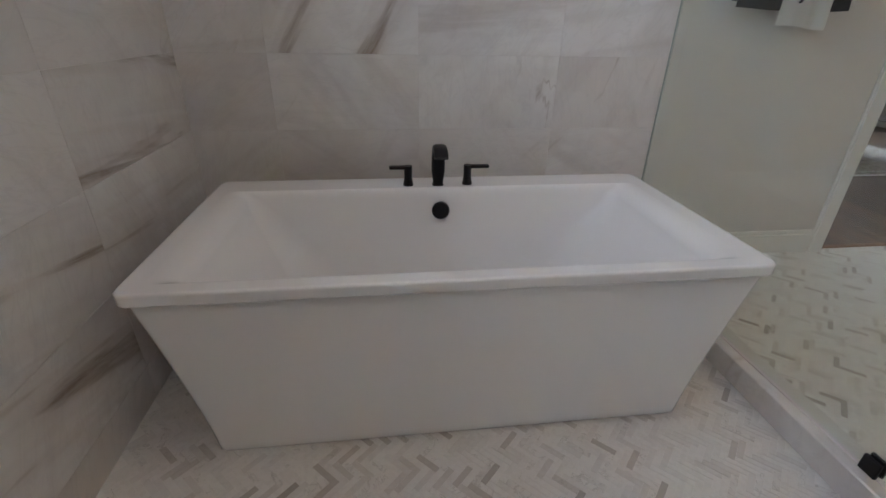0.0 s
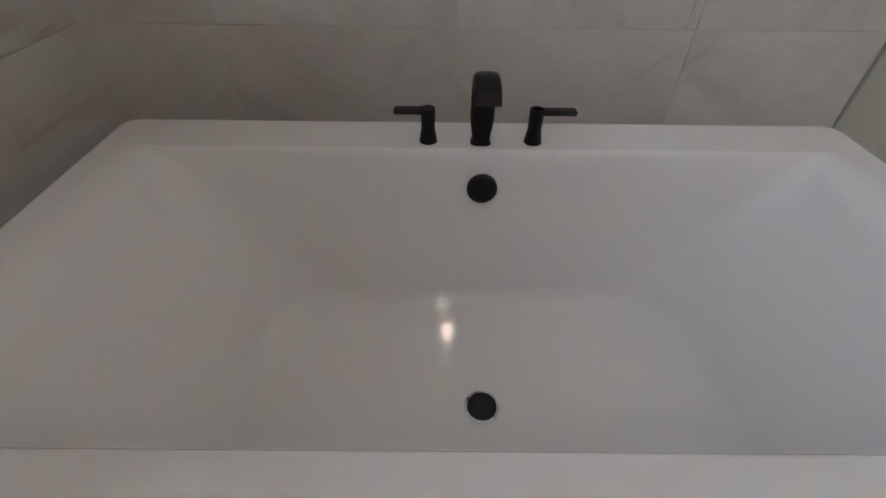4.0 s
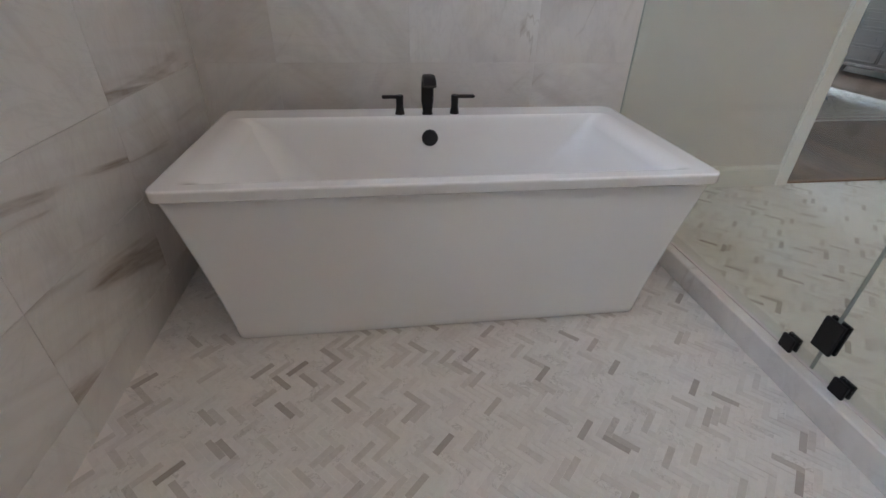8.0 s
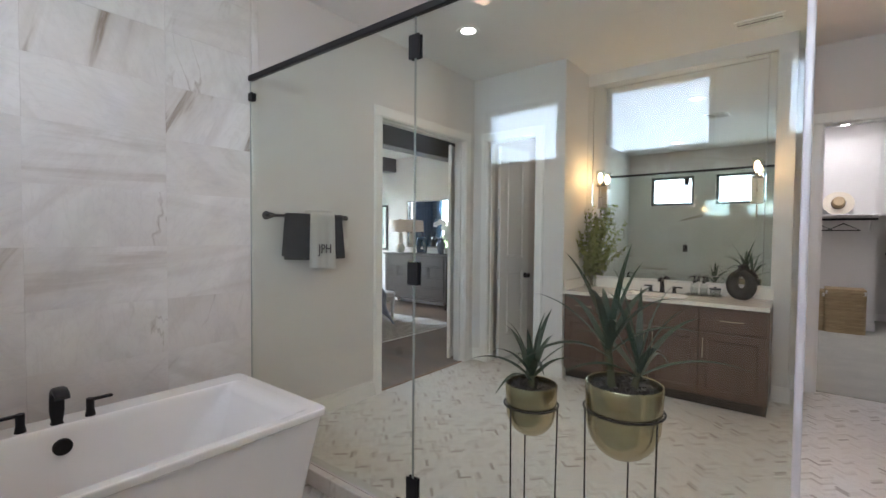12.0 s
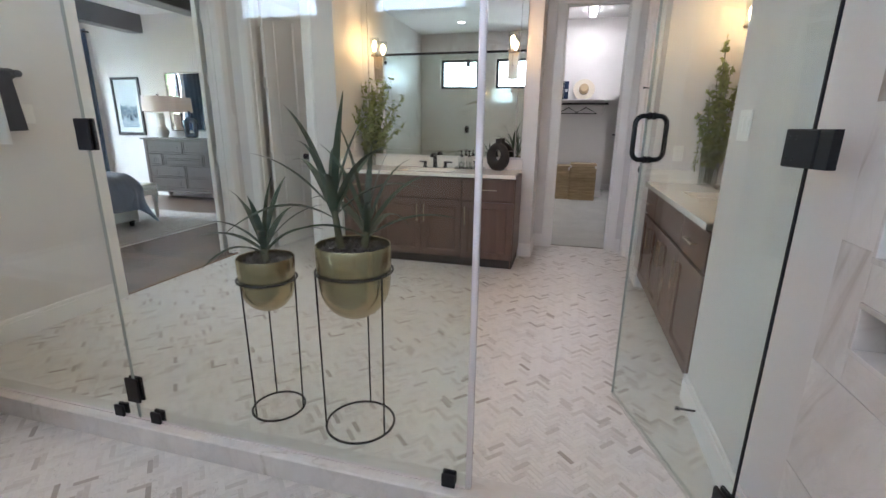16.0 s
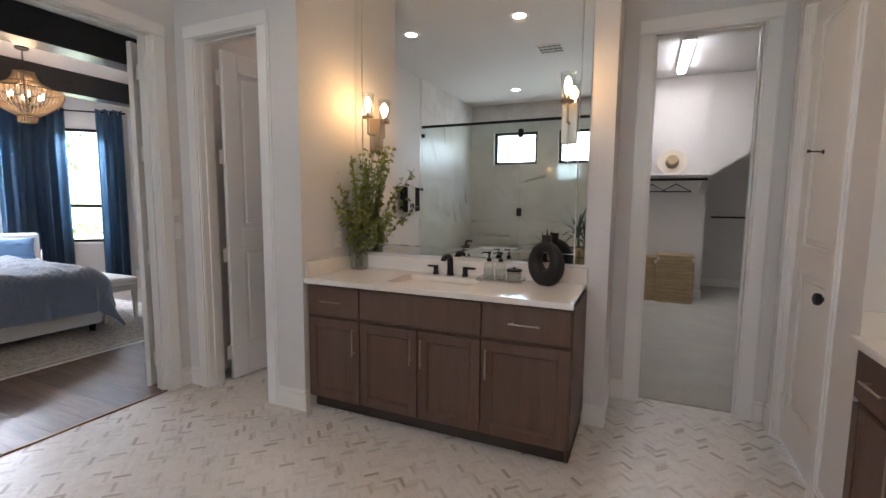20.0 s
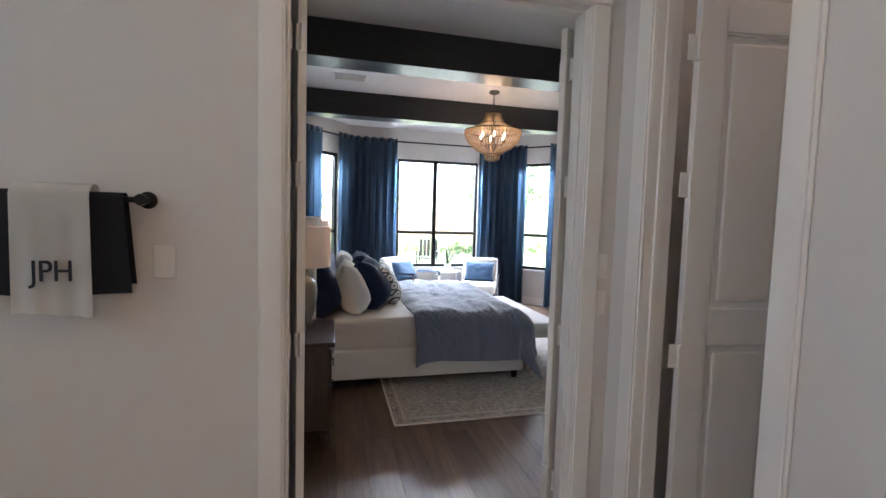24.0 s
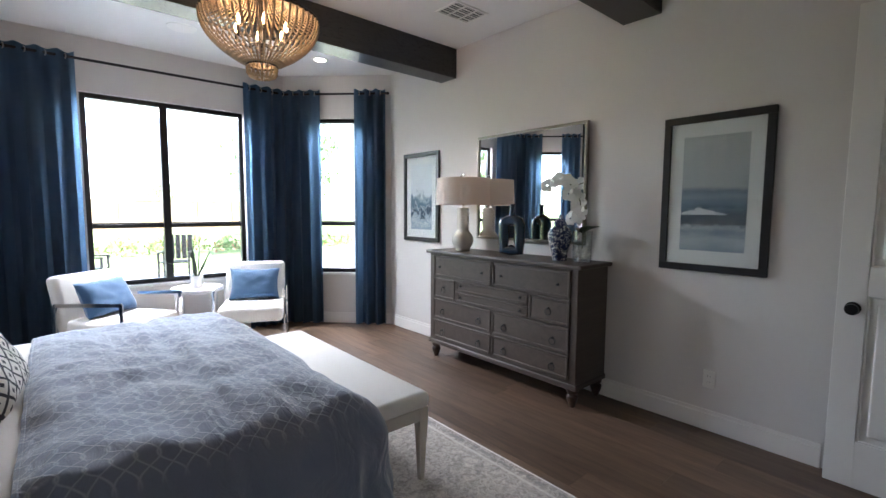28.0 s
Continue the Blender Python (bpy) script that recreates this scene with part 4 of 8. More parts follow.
def towel(name, label, x0, x1, drop_f, drop_b, r, mat_, y_c, z_c, flare=0.0, seed=1):
    """Cloth laid over a bar, front and back falls with soft folds, with thickness."""
    rnd = random.Random(seed)
    path = [(-r, -drop_f + drop_f * k / 9) for k in range(10)] + [(-r * math.cos(a), r * math.sin(a)) for a in (0.5, 1.05, 1.57, 2.1, 2.65)] + [(r, -drop_b * k / 9) for k in range(10)]
    n = 24
    b = bmesh.new()
    ph = [rnd.uniform(0, 6.28) for _ in range(3)]
    rows = []
    for i, (y, z) in enumerate(path):
        fall = max(0.0, -z) / drop_f
        row = []
        for k in range(n + 1):
            q = k / n
            x = x0 + (x1 - x0) * q + (q - 0.5) * flare * fall
            dy = fall * (0.007 * math.sin(9 * q + ph[0]) + 0.005 * math.sin(19 * q + ph[1])) * (1 if y < 0 else 0.4)
            dz = 0.008 * math.sin(4 * q + ph[2]) * fall
            row.append(b.verts.new((x, y_c + y + dy, z_c + z + dz)))
        rows.append(row)
    for a, c in zip(rows, rows[1:]):
        for k in range(n):
            b.faces.new((a[k], a[k + 1], c[k + 1], c[k]))
    bmesh.ops.solidify(b, geom=b.faces[:], thickness=0.006)
    ob = part(name, b, mat_, None, "", True)
    return tagged(ob, label, "towel")


towel("bath_towel", "folded charcoal bath towel hung over the black bar", 1.665, 2.140, 0.315, 0.29, 0.020, TOWELD, NORTH - 0.062, 1.532, 0.05, 3)
wt = towel("hand_towel", "white hand towel with dark monogram over the charcoal towel", 1.835, 2.052, 0.385, 0.30, 0.042, TOWELW, NORTH - 0.062, 1.534, 0.012, 8)
cu = bpy.data.curves.new("monogram", "FONT")
cu.body, cu.size, cu.align_x, cu.extrude = "JPH", 0.092, "CENTER", 0.002
tmp = bpy.data.objects.new("monogram", cu)
me = bpy.data.meshes.new_from_object(tmp)
me.materials.clear()
me.materials.append(TOWELD)
mono = part("monogram", me, None, wt, "embroidered letters J P H")
mono.matrix_basis = Matrix.Translation((1.953, NORTH - 0.062 - 0.0575, 1.262)) @ Matrix.Rotation(radians(90), 4, "X") @ Matrix.Diagonal((0.86, 1.05, 1.0, 1.0))
bpy.data.objects.remove(tmp)


def rocker(name, at, label="white rocker light switch", kind="switch", gangs=1):
    th = thing(name, label, kind, at)
    w = 0.036 + 0.023 * (gangs - 1)
    part("plate", box(-w, w, -0.006, 0, -0.058, 0.058, 0.003, 1), PLAST, th)
    for g_ in range(gangs):
        c = (g_ - (gangs - 1) / 2) * 0.046
        if kind == "switch":
            b = box(c - 0.0165, c + 0.0165, -0.009, -0.006, -0.033, 0.033, 0.002, 1)
            part("rocker", b, PLAST, th)
        else:
            for z in (-0.02, 0.02):
                b = box(c - 0.0165, c + 0.0165, -0.0085, -0.006, z - 0.014, z + 0.014, 0.003, 1)
                part("socket", b, PLAST, th)
                b = box(c - 0.008, c - 0.006, -0.0088, -0.0084, z - 0.005, z + 0.005)
                bx(b, c + 0.006, c + 0.008, -0.0088, -0.0084, z - 0.005, z + 0.005)
                part("slot", b, VENTD, th)
    return th


rocker("light_switch", pose(2.235, NORTH, 1.313))
rocker("light_switch", pose(3.995, NORTH, 1.30), gangs=1)
rocker("light_switch", pose(3.995, NORTH, 1.135), gangs=1)
rocker("light_switch", pose(2.18, SOUTH, 1.285, 0, 0, 180), gangs=2)
rocker("wall_outlet", pose(4.00, -1.70, 1.09, 0, 0, -90), "white wall outlet beside the vanity", "outlet")
rocker("wall_outlet", pose(4.42, 1.165, 1.09), "white wall outlet beside the vanity", "outlet")

# ---- vanities: cabinet, worktop, sink ----

def vanity(at, deep, VW):
    """A four-door vanity seen from its front: x to the right, y to the back."""
    v = thing("vanity_cabinet", "taupe-stained wooden vanity cabinet with shaker doors", "cabinet", at, "vanities")
    f = 0.022
    gap_ = 0.02 if VW < 1.64 else 0.0
    b = box(0.0, VW - gap_, f, deep, 0.095, 0.838)
    part("body", b, CAB, v)
    part("toe_kick", box(0.0, VW - gap_ - 0.01, 0.078, deep, 0.0, 0.095), CABDARK, v)
    part("base_moulding", box(VW - 0.03, VW - 0.018, 0.07, deep, 0.0, 0.085, 0.003, 1), CAB, v)
    k0 = VW / 1.635
    cuts = (0.010, 0.395 * k0, 0.785 * k0, 1.165 * k0, VW - gap_ - 0.005)

    def shaker(nm, x0, x1, z0, z1, flat=False):
        t = 0.022
        if flat:
            return part(nm, box(x0, x1, f - t, f - 0.001, z0, z1, 0.003, 1), CAB, v)
        s = 0.055
        k_ = 0.010
        rings_ = [[(a_, y_, b_) for a_, b_ in ((x0 + s + i_, z0 + s + i_), (x1 - s - i_, z0 + s + i_), (x1 - s - i_, z1 - s - i_), (x0 + s + i_, z1 - s - i_))] for i_, y_ in ((-0.01, f - 0.001), (0.0, f - 0.017), (k_ * 0.5, f - 0.016), (k_, f - 0.011))]
        door_ = part(nm, skin(bmesh.new(), rings_, True, True), CAB, v)
        for sub_, e in (("stile", (x0, x0 + s, z0, z1)), ("stile", (x1 - s, x1, z0, z1)), ("rail", (x0 + s, x1 - s, z0, z0 + s)), ("rail", (x0 + s, x1 - s, z1 - s, z1))):
            part(sub_, box(e[0], e[1], f - t, f - 0.001, e[2], e[3], 0.002, 1), CAB, door_)
        return door_

    def pull(parent, a, c):
        b = bmesh.new()
        a, c = Vector(a), Vector(c)
        o = Vector((0, -0.028, 0))
        d_ = (c - a).normalized() * 0.016
        tube(b, [a + o, (a + c) / 2 + o, c + o], 0.0048, 8)
        rod(b, a + d_, a + d_ + o, 0.004, seg=8)
        rod(b, c - d_, c - d_ + o, 0.004, seg=8)
        part("bar_pull", b, NICKEL, parent, "slim champagne bar pull", True)
    z0, z1, z2, z3 = 0.103, 0.622, 0.642, 0.826
    g_ = 0.004
    for i in range(4):
        door_ = shaker("cabinet_door", cuts[i] + g_, cuts[i + 1] - g_, z0, z1)
        hx_ = cuts[i + 1] - 0.034 if i in (0, 1) else cuts[i] + 0.034
        pull(door_, (hx_, 0, z1 - 0.205), (hx_, 0, z1 - 0.04))
    for i, (a, c) in enumerate(((cuts[0], cuts[1]), (cuts[1], cuts[3]), (cuts[3], cuts[4]))):
        dr = shaker("drawer_front", a + g_, c - g_, z2, z3, True)
        if i != 1:
            m_ = (a + c) / 2
            pull(dr, (m_ - 0.08, 0, (z2 + z3) / 2), (m_ + 0.08, 0, (z2 + z3) / 2))
    # worktop with a rectangular cut-out and upstands
    t = thing("worktop", "cream quartz vanity top with short upstands", "countertop", at, "vanity tops")
    sx0, sx1, sy0, sy1 = 0.525 * k0, 0.525 * k0 + 0.51, deep - 0.455, deep - 0.140
    b = bmesh.new()
    gx_, gy_ = (0.0, sx0, sx1, VW), (-0.022, sy0, sy1, deep)
    for z_, up in ((0.838, False), (0.870, True)):
        vv = [[b.verts.new((x_, y_, z_)) for y_ in gy_] for x_ in gx_]
        for i_ in range(3):
            for j_ in range(3):
                if (i_, j_) != (1, 1):
                    q_ = (vv[i_][j_], vv[i_ + 1][j_], vv[i_ + 1][j_ + 1], vv[i_][j_ + 1])
                    b.faces.new(q_ if up else q_[::-1])
    bmesh.ops.bridge_loops(b, edges=[e_ for e_ in b.edges if e_.is_boundary and all((v_.co.x in (0.0, VW)) or v_.co.y < 0 or v_.co.y > sy1 + 0.01 for v_ in e_.verts)])
    bmesh.ops.bridge_loops(b, edges=[e_ for e_ in b.edges if e_.is_boundary])
    bmesh.ops.recalc_face_normals(b, faces=b.faces)
    part("slab", b, QUARTZ, t)
    part("upstand", box(0.02, VW, deep - 0.02, deep, 0.870, 0.967, 0.002, 1), QUARTZ, t)
    part("side_upstand", box(0.0, 0.02, 0.0, deep, 0.870, 0.967, 0.002, 1), QUARTZ, t)
    s = thing("sink", "white porcelain undermount basin", "sink", at, "vanity basins")
    b = bmesh.new()
    rings_ = [rounded(sx0 - 0.02, sx1 + 0.02, sy0 - 0.02, sy1 + 0.02, 0.837, 0.02), rounded(sx0 + 0.004, sx1 - 0.004, sy0 + 0.004, sy1 - 0.004, 0.837, 0.03),
              rounded(sx0 + 0.02, sx1 - 0.02, sy0 + 0.02, sy1 - 0.02, 0.78, 0.035), rounded(sx0 + 0.06, sx1 - 0.06, sy0 + 0.05, sy1 - 0.05, 0.725, 0.04), rounded(sx0 + 0.2, sx1 - 0.2, sy0 + 0.12, sy1 - 0.12, 0.715, 0.03)]
    part("bowl", skin(b, rings_, False, True), PORC, s, "", True)
    b = bmesh.new()
    lathe(b, [(0.024, 0), (0.022, 0.003), (0, 0.003)], 20, ((sx0 + sx1) / 2, (sy0 + sy1) / 2, 0.715))
    part("drain", b, BLACK, s)
    faucet("vanity_faucet", "matte black widespread vanity faucet with two levers", at @ pose((sx0 + sx1) / 2, sy1 + 0.075, 0.870), 0.135, 0.115, 0.105, 0.062, 0.072, 0.018)
    return v


V1 = pose(4.09, 1.165, 0, 0, 0, -90)
V2 = pose(4.00, -1.525, 0, 0, 0, 180)
vanity(V1, 0.559, 1.650)
vanity(V2, 0.573, 1.655)


def wall_mirror(at, width, z0, z1, off):
    m = thing("vanity_mirror", "large frameless vanity mirror with a mirrored border", "mirror", at, "vanity mirrors")
    bw = 0.062
    part("mirror_plate", box(off + bw, width - bw, -0.008, 0, z0 + bw, z1 - bw, 0.003, 1), MIRROR, m)
    for e in ((off, off + bw - 0.003, z0, z1), (width - bw + 0.003, width, z0, z1), (off + bw, width - bw, z0, z0 + bw - 0.003), (off + bw, width - bw, z1 - bw + 0.003, z1)):
        part("border_strip", box(e[0], e[1], -0.007, 0, e[2], e[3], 0.003, 1), MIRROR, m)
    return m


wall_mirror(V1 @ pose(0, 0.559, 0), 1.630, 0.985, 3.0, 0.004)
wall_mirror(V2 @ pose(0, 0.573, 0), 1.645, 0.970, 3.085, 0.012)


def sconce(at):
    """A plate on the mirror, a short arm and a flared glass tumbler with a bulb; y towards the wall."""
    s = thing("wall_sconce", "bronze wall sconce with a clear glass tumbler shade, lit", "sconce", at, "vanity sconces")
    part("back_plate", box(-0.045, 0.045, -0.022, 0, -0.115, 0.115, 0.004, 1), NICKEL, s)
    b = tube(bmesh.new(), [(0, -0.022, 0.0), (0, -0.098, 0.0), (0, -0.104, 0.004), (0, -0.105, 0.012), (0, -0.105, 0.10)], 0.008, 10)
    lathe(b, [(0, 0), (0.034, 0.0), (0.040, 0.010), (0.040, 0.016), (0, 0.016)], 24, (0, -0.105, 0.10))
    rod(b, (0, -0.105, 0.11), (0, -0.105, 0.145), 0.014, seg=14)
    part("arm", b, NICKEL, s, "", True)
    part("drop_rod", rod(bmesh.new(), (0, -0.060, 0.0), (0, -0.060, -0.235), 0.0035, seg=8), NICKEL, s, "", True)
    b = bmesh.new()
    lathe(b, [(0.029, 0.0), (0.033, 0.003), (0.044, 0.150), (0.041, 0.150), (0.030, 0.007)], 28, (0, -0.105, 0.116))
    p_ = part("glass_shade", b, VASEG, s, "clear glass tumbler", True)
    p_.visible_shadow = False
    b = bmesh.new()
    lathe(b, [(0, 0.0), (0.012, 0.004), (0.014, 0.02), (0.020, 0.05), (0.018, 0.075), (0.009, 0.095), (0, 0.10)], 16, (0, -0.105, 0.145))
    p_ = part("bulb", b, BULB, s, "glowing filament bulb", True)
    p_.visible_shadow = False
    lamp("sconce_light", "POINT", SCONCE_W, (1.0, 0.55, 0.21), at @ pose(0, -0.105, 0.20), soft=0.03)
    return s


SCONCE_W = 0.09
for base, dp, xs in ((V1, 0.559, (0.182, 1.513)), (V2, 0.573, (0.18, 1.48))):
    for u in xs:
        sconce(base @ pose(u, dp - 0.009, 1.815))


def downlight(x, y, z, watts, cone=110, glow=(1.0, 0.66, 0.40)):
    d_ = thing("recessed_light", "round recessed ceiling downlight with white trim, lit", "downlight", pose(x, y, z), "recessed lights")
    b = bmesh.new()
    lathe(b, [(0.062, 0.0), (0.060, -0.004), (0.092, -0.006), (0.095, 0.0)], 32)
    part("trim_ring", b, PLAST, d_, "", True)
    b = bmesh.new()
    lathe(b, [(0, -0.003), (0.061, -0.003), (0.061, 0.0)], 32)
    p_ = part("lens", b, DOWN, d_)
    lamp("downlight_lamp", "SPOT", watts, glow, pose(x, y, z - 0.02), cone=radians(cone), soft=0.06)
    return d_


for x, y, watts in ((3.0, 1.58, 0.5), (3.04, 0.40, 0.8), (0.30, 1.16, 0.56), (0.30, -0.35, 0.7), (3.04, -0.85, 0.66)):
    downlight(x, y, BATH_H, watts, 140)


def vent(name, x, y, z, w, h, label="white slatted ceiling air vent", n=7, turn=0):
    v = thing(name, label, "air vent", pose(x, y, z, 0, 0, turn))
    b = bmesh.new()
    for e in ((-w / 2, w / 2, -h / 2, -h / 2 + 0.022), (-w / 2, w / 2, h / 2 - 0.022, h / 2), (-w / 2, -w / 2 + 0.022, -h / 2 + 0.022, h / 2 - 0.022), (w / 2 - 0.022, w / 2, -h / 2 + 0.022, h / 2 - 0.022)):
        bx(b, e[0], e[1], e[2], e[3], -0.010, 0.0, 0.002, 1)
    part("vent_frame", b, PLAST, v)
    part("backing", box(-w / 2 + 0.01, w / 2 - 0.01, -h / 2 + 0.01, h / 2 - 0.01, -0.002, 0.0), VENTD, v)
    for k in range(n):
        y_ = -h / 2 + 0.022 + (h - 0.044) * (k + 0.5) / n
        b = box(-w / 2 + 0.02, w / 2 - 0.02, -0.0015, 0.0015, -0.006, 0.006)
        part("slat", b, PLAST, v, at=pose(0, y_, -0.005, 38 if k % 2 else -38))
    for xx in (-w / 6, w / 6):
        part("divider", box(xx - 0.006, xx + 0.006, -h / 2 + 0.02, h / 2 - 0.02, -0.0105, -0.003), PLAST, v)
    return v


# unseen downlight, added to brighten the toilet room and its open door
downlight(4.95, 1.62, BATH_H, 0.6, 140, (1.0, 0.70, 0.46))
vent("ceiling_vent", 4.25, -0.35, BATH_H, 0.16, 0.34, n=5, turn=0)
vent("exhaust_grille", 2.0, 0.30, BATH_H, 0.30, 0.30, "white square exhaust fan grille", 9)

# ---- loose things in the bath ----
def blade(bm, base, heading, length, rise, droop, width, twist=0.0, n=9):
    """A long folded leaf: a ribbon that rises, arches over and tapers, with a raised keel."""
    h = Vector((math.cos(heading), math.sin(heading), 0))
    side = Vector((-h.y, h.x, 0))
    rows = []
    for i in range(n + 1):
        q = i / n
        out = length * (math.sin(rise) * 0 + math.cos(rise) * q + 0.10 * q * q * droop)
        up = length * (math.sin(rise) * q - droop * 0.55 * q ** 2.2)
        c = Vector(base) + h * out + Vector((0, 0, up))
        w = width * min(1.0, 0.62 + 1.3 * q) * (1 - q ** 1.8) ** 0.9
        w = max(w, 0.0012)
        s = (side * math.cos(twist * q) + Vector((0, 0, 1)) * math.sin(twist * q))
        rows.append((bm.verts.new(c - s * w + Vector((0, 0, w * 0.45))), bm.verts.new(c), bm.verts.new(c + s * w + Vector((0, 0, w * 0.45)))))
    for a, c in zip(rows, rows[1:]):
        bm.faces.new((a[0], a[1], c[1], c[0]))
        bm.faces.new((a[1], a[2], c[2], c[1]))


def planter(at, r, z_rim, depth, ring_z, foot_r, heads, seed, label):
    rnd = random.Random(seed)
    p = thing("potted_yucca", label, "plant", at, "gold planters")
    # wire stand: floor ring, pot ring, legs
    b = tube(bmesh.new(), ring_pts(foot_r, 0.005, 40), 0.005, 8, True)
    part("floor_ring", b, BLACK, p, "thin black metal ring", True)
    part("pot_ring", tube(bmesh.new(), ring_pts(r * 0.985 + 0.006, ring_z, 40), 0.005, 8, True), BLACK, p, "", True)
    for k in range(3):
        a = 2 * math.pi * k / 3
        part("leg", rod(bmesh.new(), (foot_r * math.cos(a), foot_r * math.sin(a), 0.005), ((r + 0.004) * math.cos(a), (r + 0.004) * math.sin(a), ring_z), 0.0036, seg=8), BLACK, p, "", True)
    prof = [(0, z_rim - depth)]
    for k in range(1, 9):
        t = k / 8 * math.pi / 2
        prof.append((r * 0.96 * math.sin(t) ** 0.9, z_rim - depth + 0.52 * depth * (1 - math.cos(t))))
    prof += [(r * 0.985, z_rim - 0.25 * depth), (r, z_rim - 0.004), (r - 0.003, z_rim), (r - 0.007, z_rim - 0.003), (r - 0.009, z_rim - 0.05)]
    part("pot", lathe(bmesh.new(), prof, 48), GOLD, p, "brushed gold metal bowl pot", True)
    b = lathe(bmesh.new(), [(0, z_rim - 0.025), (r * 0.6, z_rim - 0.028), (r - 0.008, z_rim - 0.034)], 24)
    for _ in range(150):
        a, d_ = rnd.uniform(0, 6.283), (r - 0.02) * math.sqrt(rnd.random())
        m = pose(d_ * math.cos(a), d_ * math.sin(a), z_rim - 0.022 + rnd.uniform(-0.004, 0.006), rnd.uniform(0, 360), rnd.uniform(0, 360), rnd.uniform(0, 360))
        s = rnd.uniform(0.008, 0.018)
        bmesh.ops.create_cube(b, size=1.0, matrix=m @ Matrix.Diagonal((s * 1.6, s, s * 0.6, 1)))
    part("soil", b, PEBBLE, p, "dark bark chips")
    for hx, hy, hz, n, length in heads:
        b = rod(bmesh.new(), (hx * 0.7, hy * 0.7, z_rim - 0.03), (hx, hy, z_rim + hz), 0.016, 0.012, 10)
        part("stem", b, STEM, p, "", True)
        for k in range(n):
            q = k / n
            b = bmesh.new()
            blade(b, (hx, hy, z_rim + hz - 0.05 + 0.07 * q), 2.4 * k + rnd.uniform(-0.3, 0.3), length * rnd.uniform(0.72, 1.08), radians(32 + 48 * q ** 0.9 + rnd.uniform(-8, 8)), rnd.uniform(0.6, 1.0) * (1.2 - 0.72 * q), 0.0175 * rnd.uniform(0.8, 1.15), rnd.uniform(-0.4, 0.4))
            part("leaf", b, LEAF, p, "", True)
    return p


planter(pose(1.748, 0.312, 0, 0, 0, 40), 0.118, 0.728, 0.240, 0.632, 0.115, [(0.0, 0.0, 0.05, 13, 0.43)], 5, "spiky green yucca in a gold pot on a short wire stand")
planter(pose(1.748, -0.100, 0, 0, 0, 7), 0.150, 0.817, 0.310, 0.708, 0.147, [(-0.045, 0.055, 0.15, 13, 0.52), (0.02, -0.05, 0.06, 12, 0.52)], 9, "two-headed green yucca in a larger gold pot on a wire stand")


def bouquet(at, seed):
    """A tall glass vase with eucalyptus and hanging amaranth."""
    rnd = random.Random(seed)
    v = thing("flower_vase", "clear glass vase filled with green eucalyptus branches", "vase", at, "vanity bouquets")
    b = lathe(bmesh.new(), [(0, 0.004), (0.056, 0.0), (0.062, 0.006), (0.064, 0.25), (0.060, 0.25), (0.058, 0.012), (0, 0.012)], 32)
    p_ = part("vase", b, VASEG, v, "clear cylindrical glass", True)
    p_.visible_shadow = False
    for k in range(24):
        stems, leaves = bmesh.new(), bmesh.new()
        a = 2.4 * k + rnd.uniform(-0.4, 0.4)
        lean = rnd.uniform(0.03, 0.34)
        top = rnd.uniform(0.60, 1.04) - lean * 0.8
        pts = []
        for i in range(9):
            q = i / 8
            rad = 0.03 * (1 - q) * math.cos(k) + lean * q ** 1.6
            pts.append(Vector((rad * math.cos(a), rad * math.sin(a) * 0.8, 0.02 + top * q)))
        tube(stems, pts, 0.0018, 5)
        for i in range(3, 9):
            for _ in range(7):
                q = rnd.random()
                c = pts[i - 1].lerp(pts[i], q)
                size = rnd.uniform(0.017, 0.030)
                tilt = pose(*c, rnd.uniform(-60, 60), rnd.uniform(-60, 60), rnd.uniform(0, 360))
                ring = [(0, 0, 0), (0.5, 0.42, 0.08), (1.1, 0.5, 0.05), (1.7, 0.0, -0.05), (1.1, -0.5, 0.05), (0.5, -0.42, 0.08)]
                leaves.faces.new([leaves.verts.new(tilt @ Vector((x * size, y * size, z * size))) for x, y, z in ring])
        br_ = part("branch", stems, STEM, v)
        tagged(part("foliage", leaves, LEAF2, br_), kind="stuff")
    for k in range(8):
        stems, leaves = bmesh.new(), bmesh.new()
        a = 2.1 * k + 0.4
        r0 = rnd.uniform(0.06, 0.11)
        c = Vector((r0 * math.cos(a), r0 * math.sin(a) * 0.8, 0.36))
        fall = rnd.uniform(0.16, 0.28)
        tube(stems, [c + Vector((-0.5 * c.x, -0.5 * c.y, -0.08)), c, c + Vector((0.02 * math.cos(a), 0.02 * math.sin(a), -fall * 0.5)), c + Vector((0.02 * math.cos(a), 0.02 * math.sin(a), -fall))], 0.002, 5)
        for _ in range(70):
            q = rnd.random()
            m = pose(c.x + 0.02 * math.cos(a) + rnd.gauss(0, 0.008), c.y + 0.02 * math.sin(a) + rnd.gauss(0, 0.008), c.z - fall * q, rnd.uniform(0, 360), rnd.uniform(0, 360), 0)
            s = rnd.uniform(0.005, 0.010)
            leaves.faces.new([leaves.verts.new(m @ Vector((x * s, y * s, 0))) for x, y in ((-1, 0), (0, -0.6), (1.2, 0), (0, 0.6))])
        br_ = part("hanging_spray", stems, STEM, v)
        tagged(part("foliage", leaves, LEAF2, br_), kind="stuff")
    return v


bouquet(V1 @ pose(0.095, 0.452, 0.870), 4)
bouquet(V2 @ pose(0.115, 0.375, 0.870, 0, 0, 20), 6)


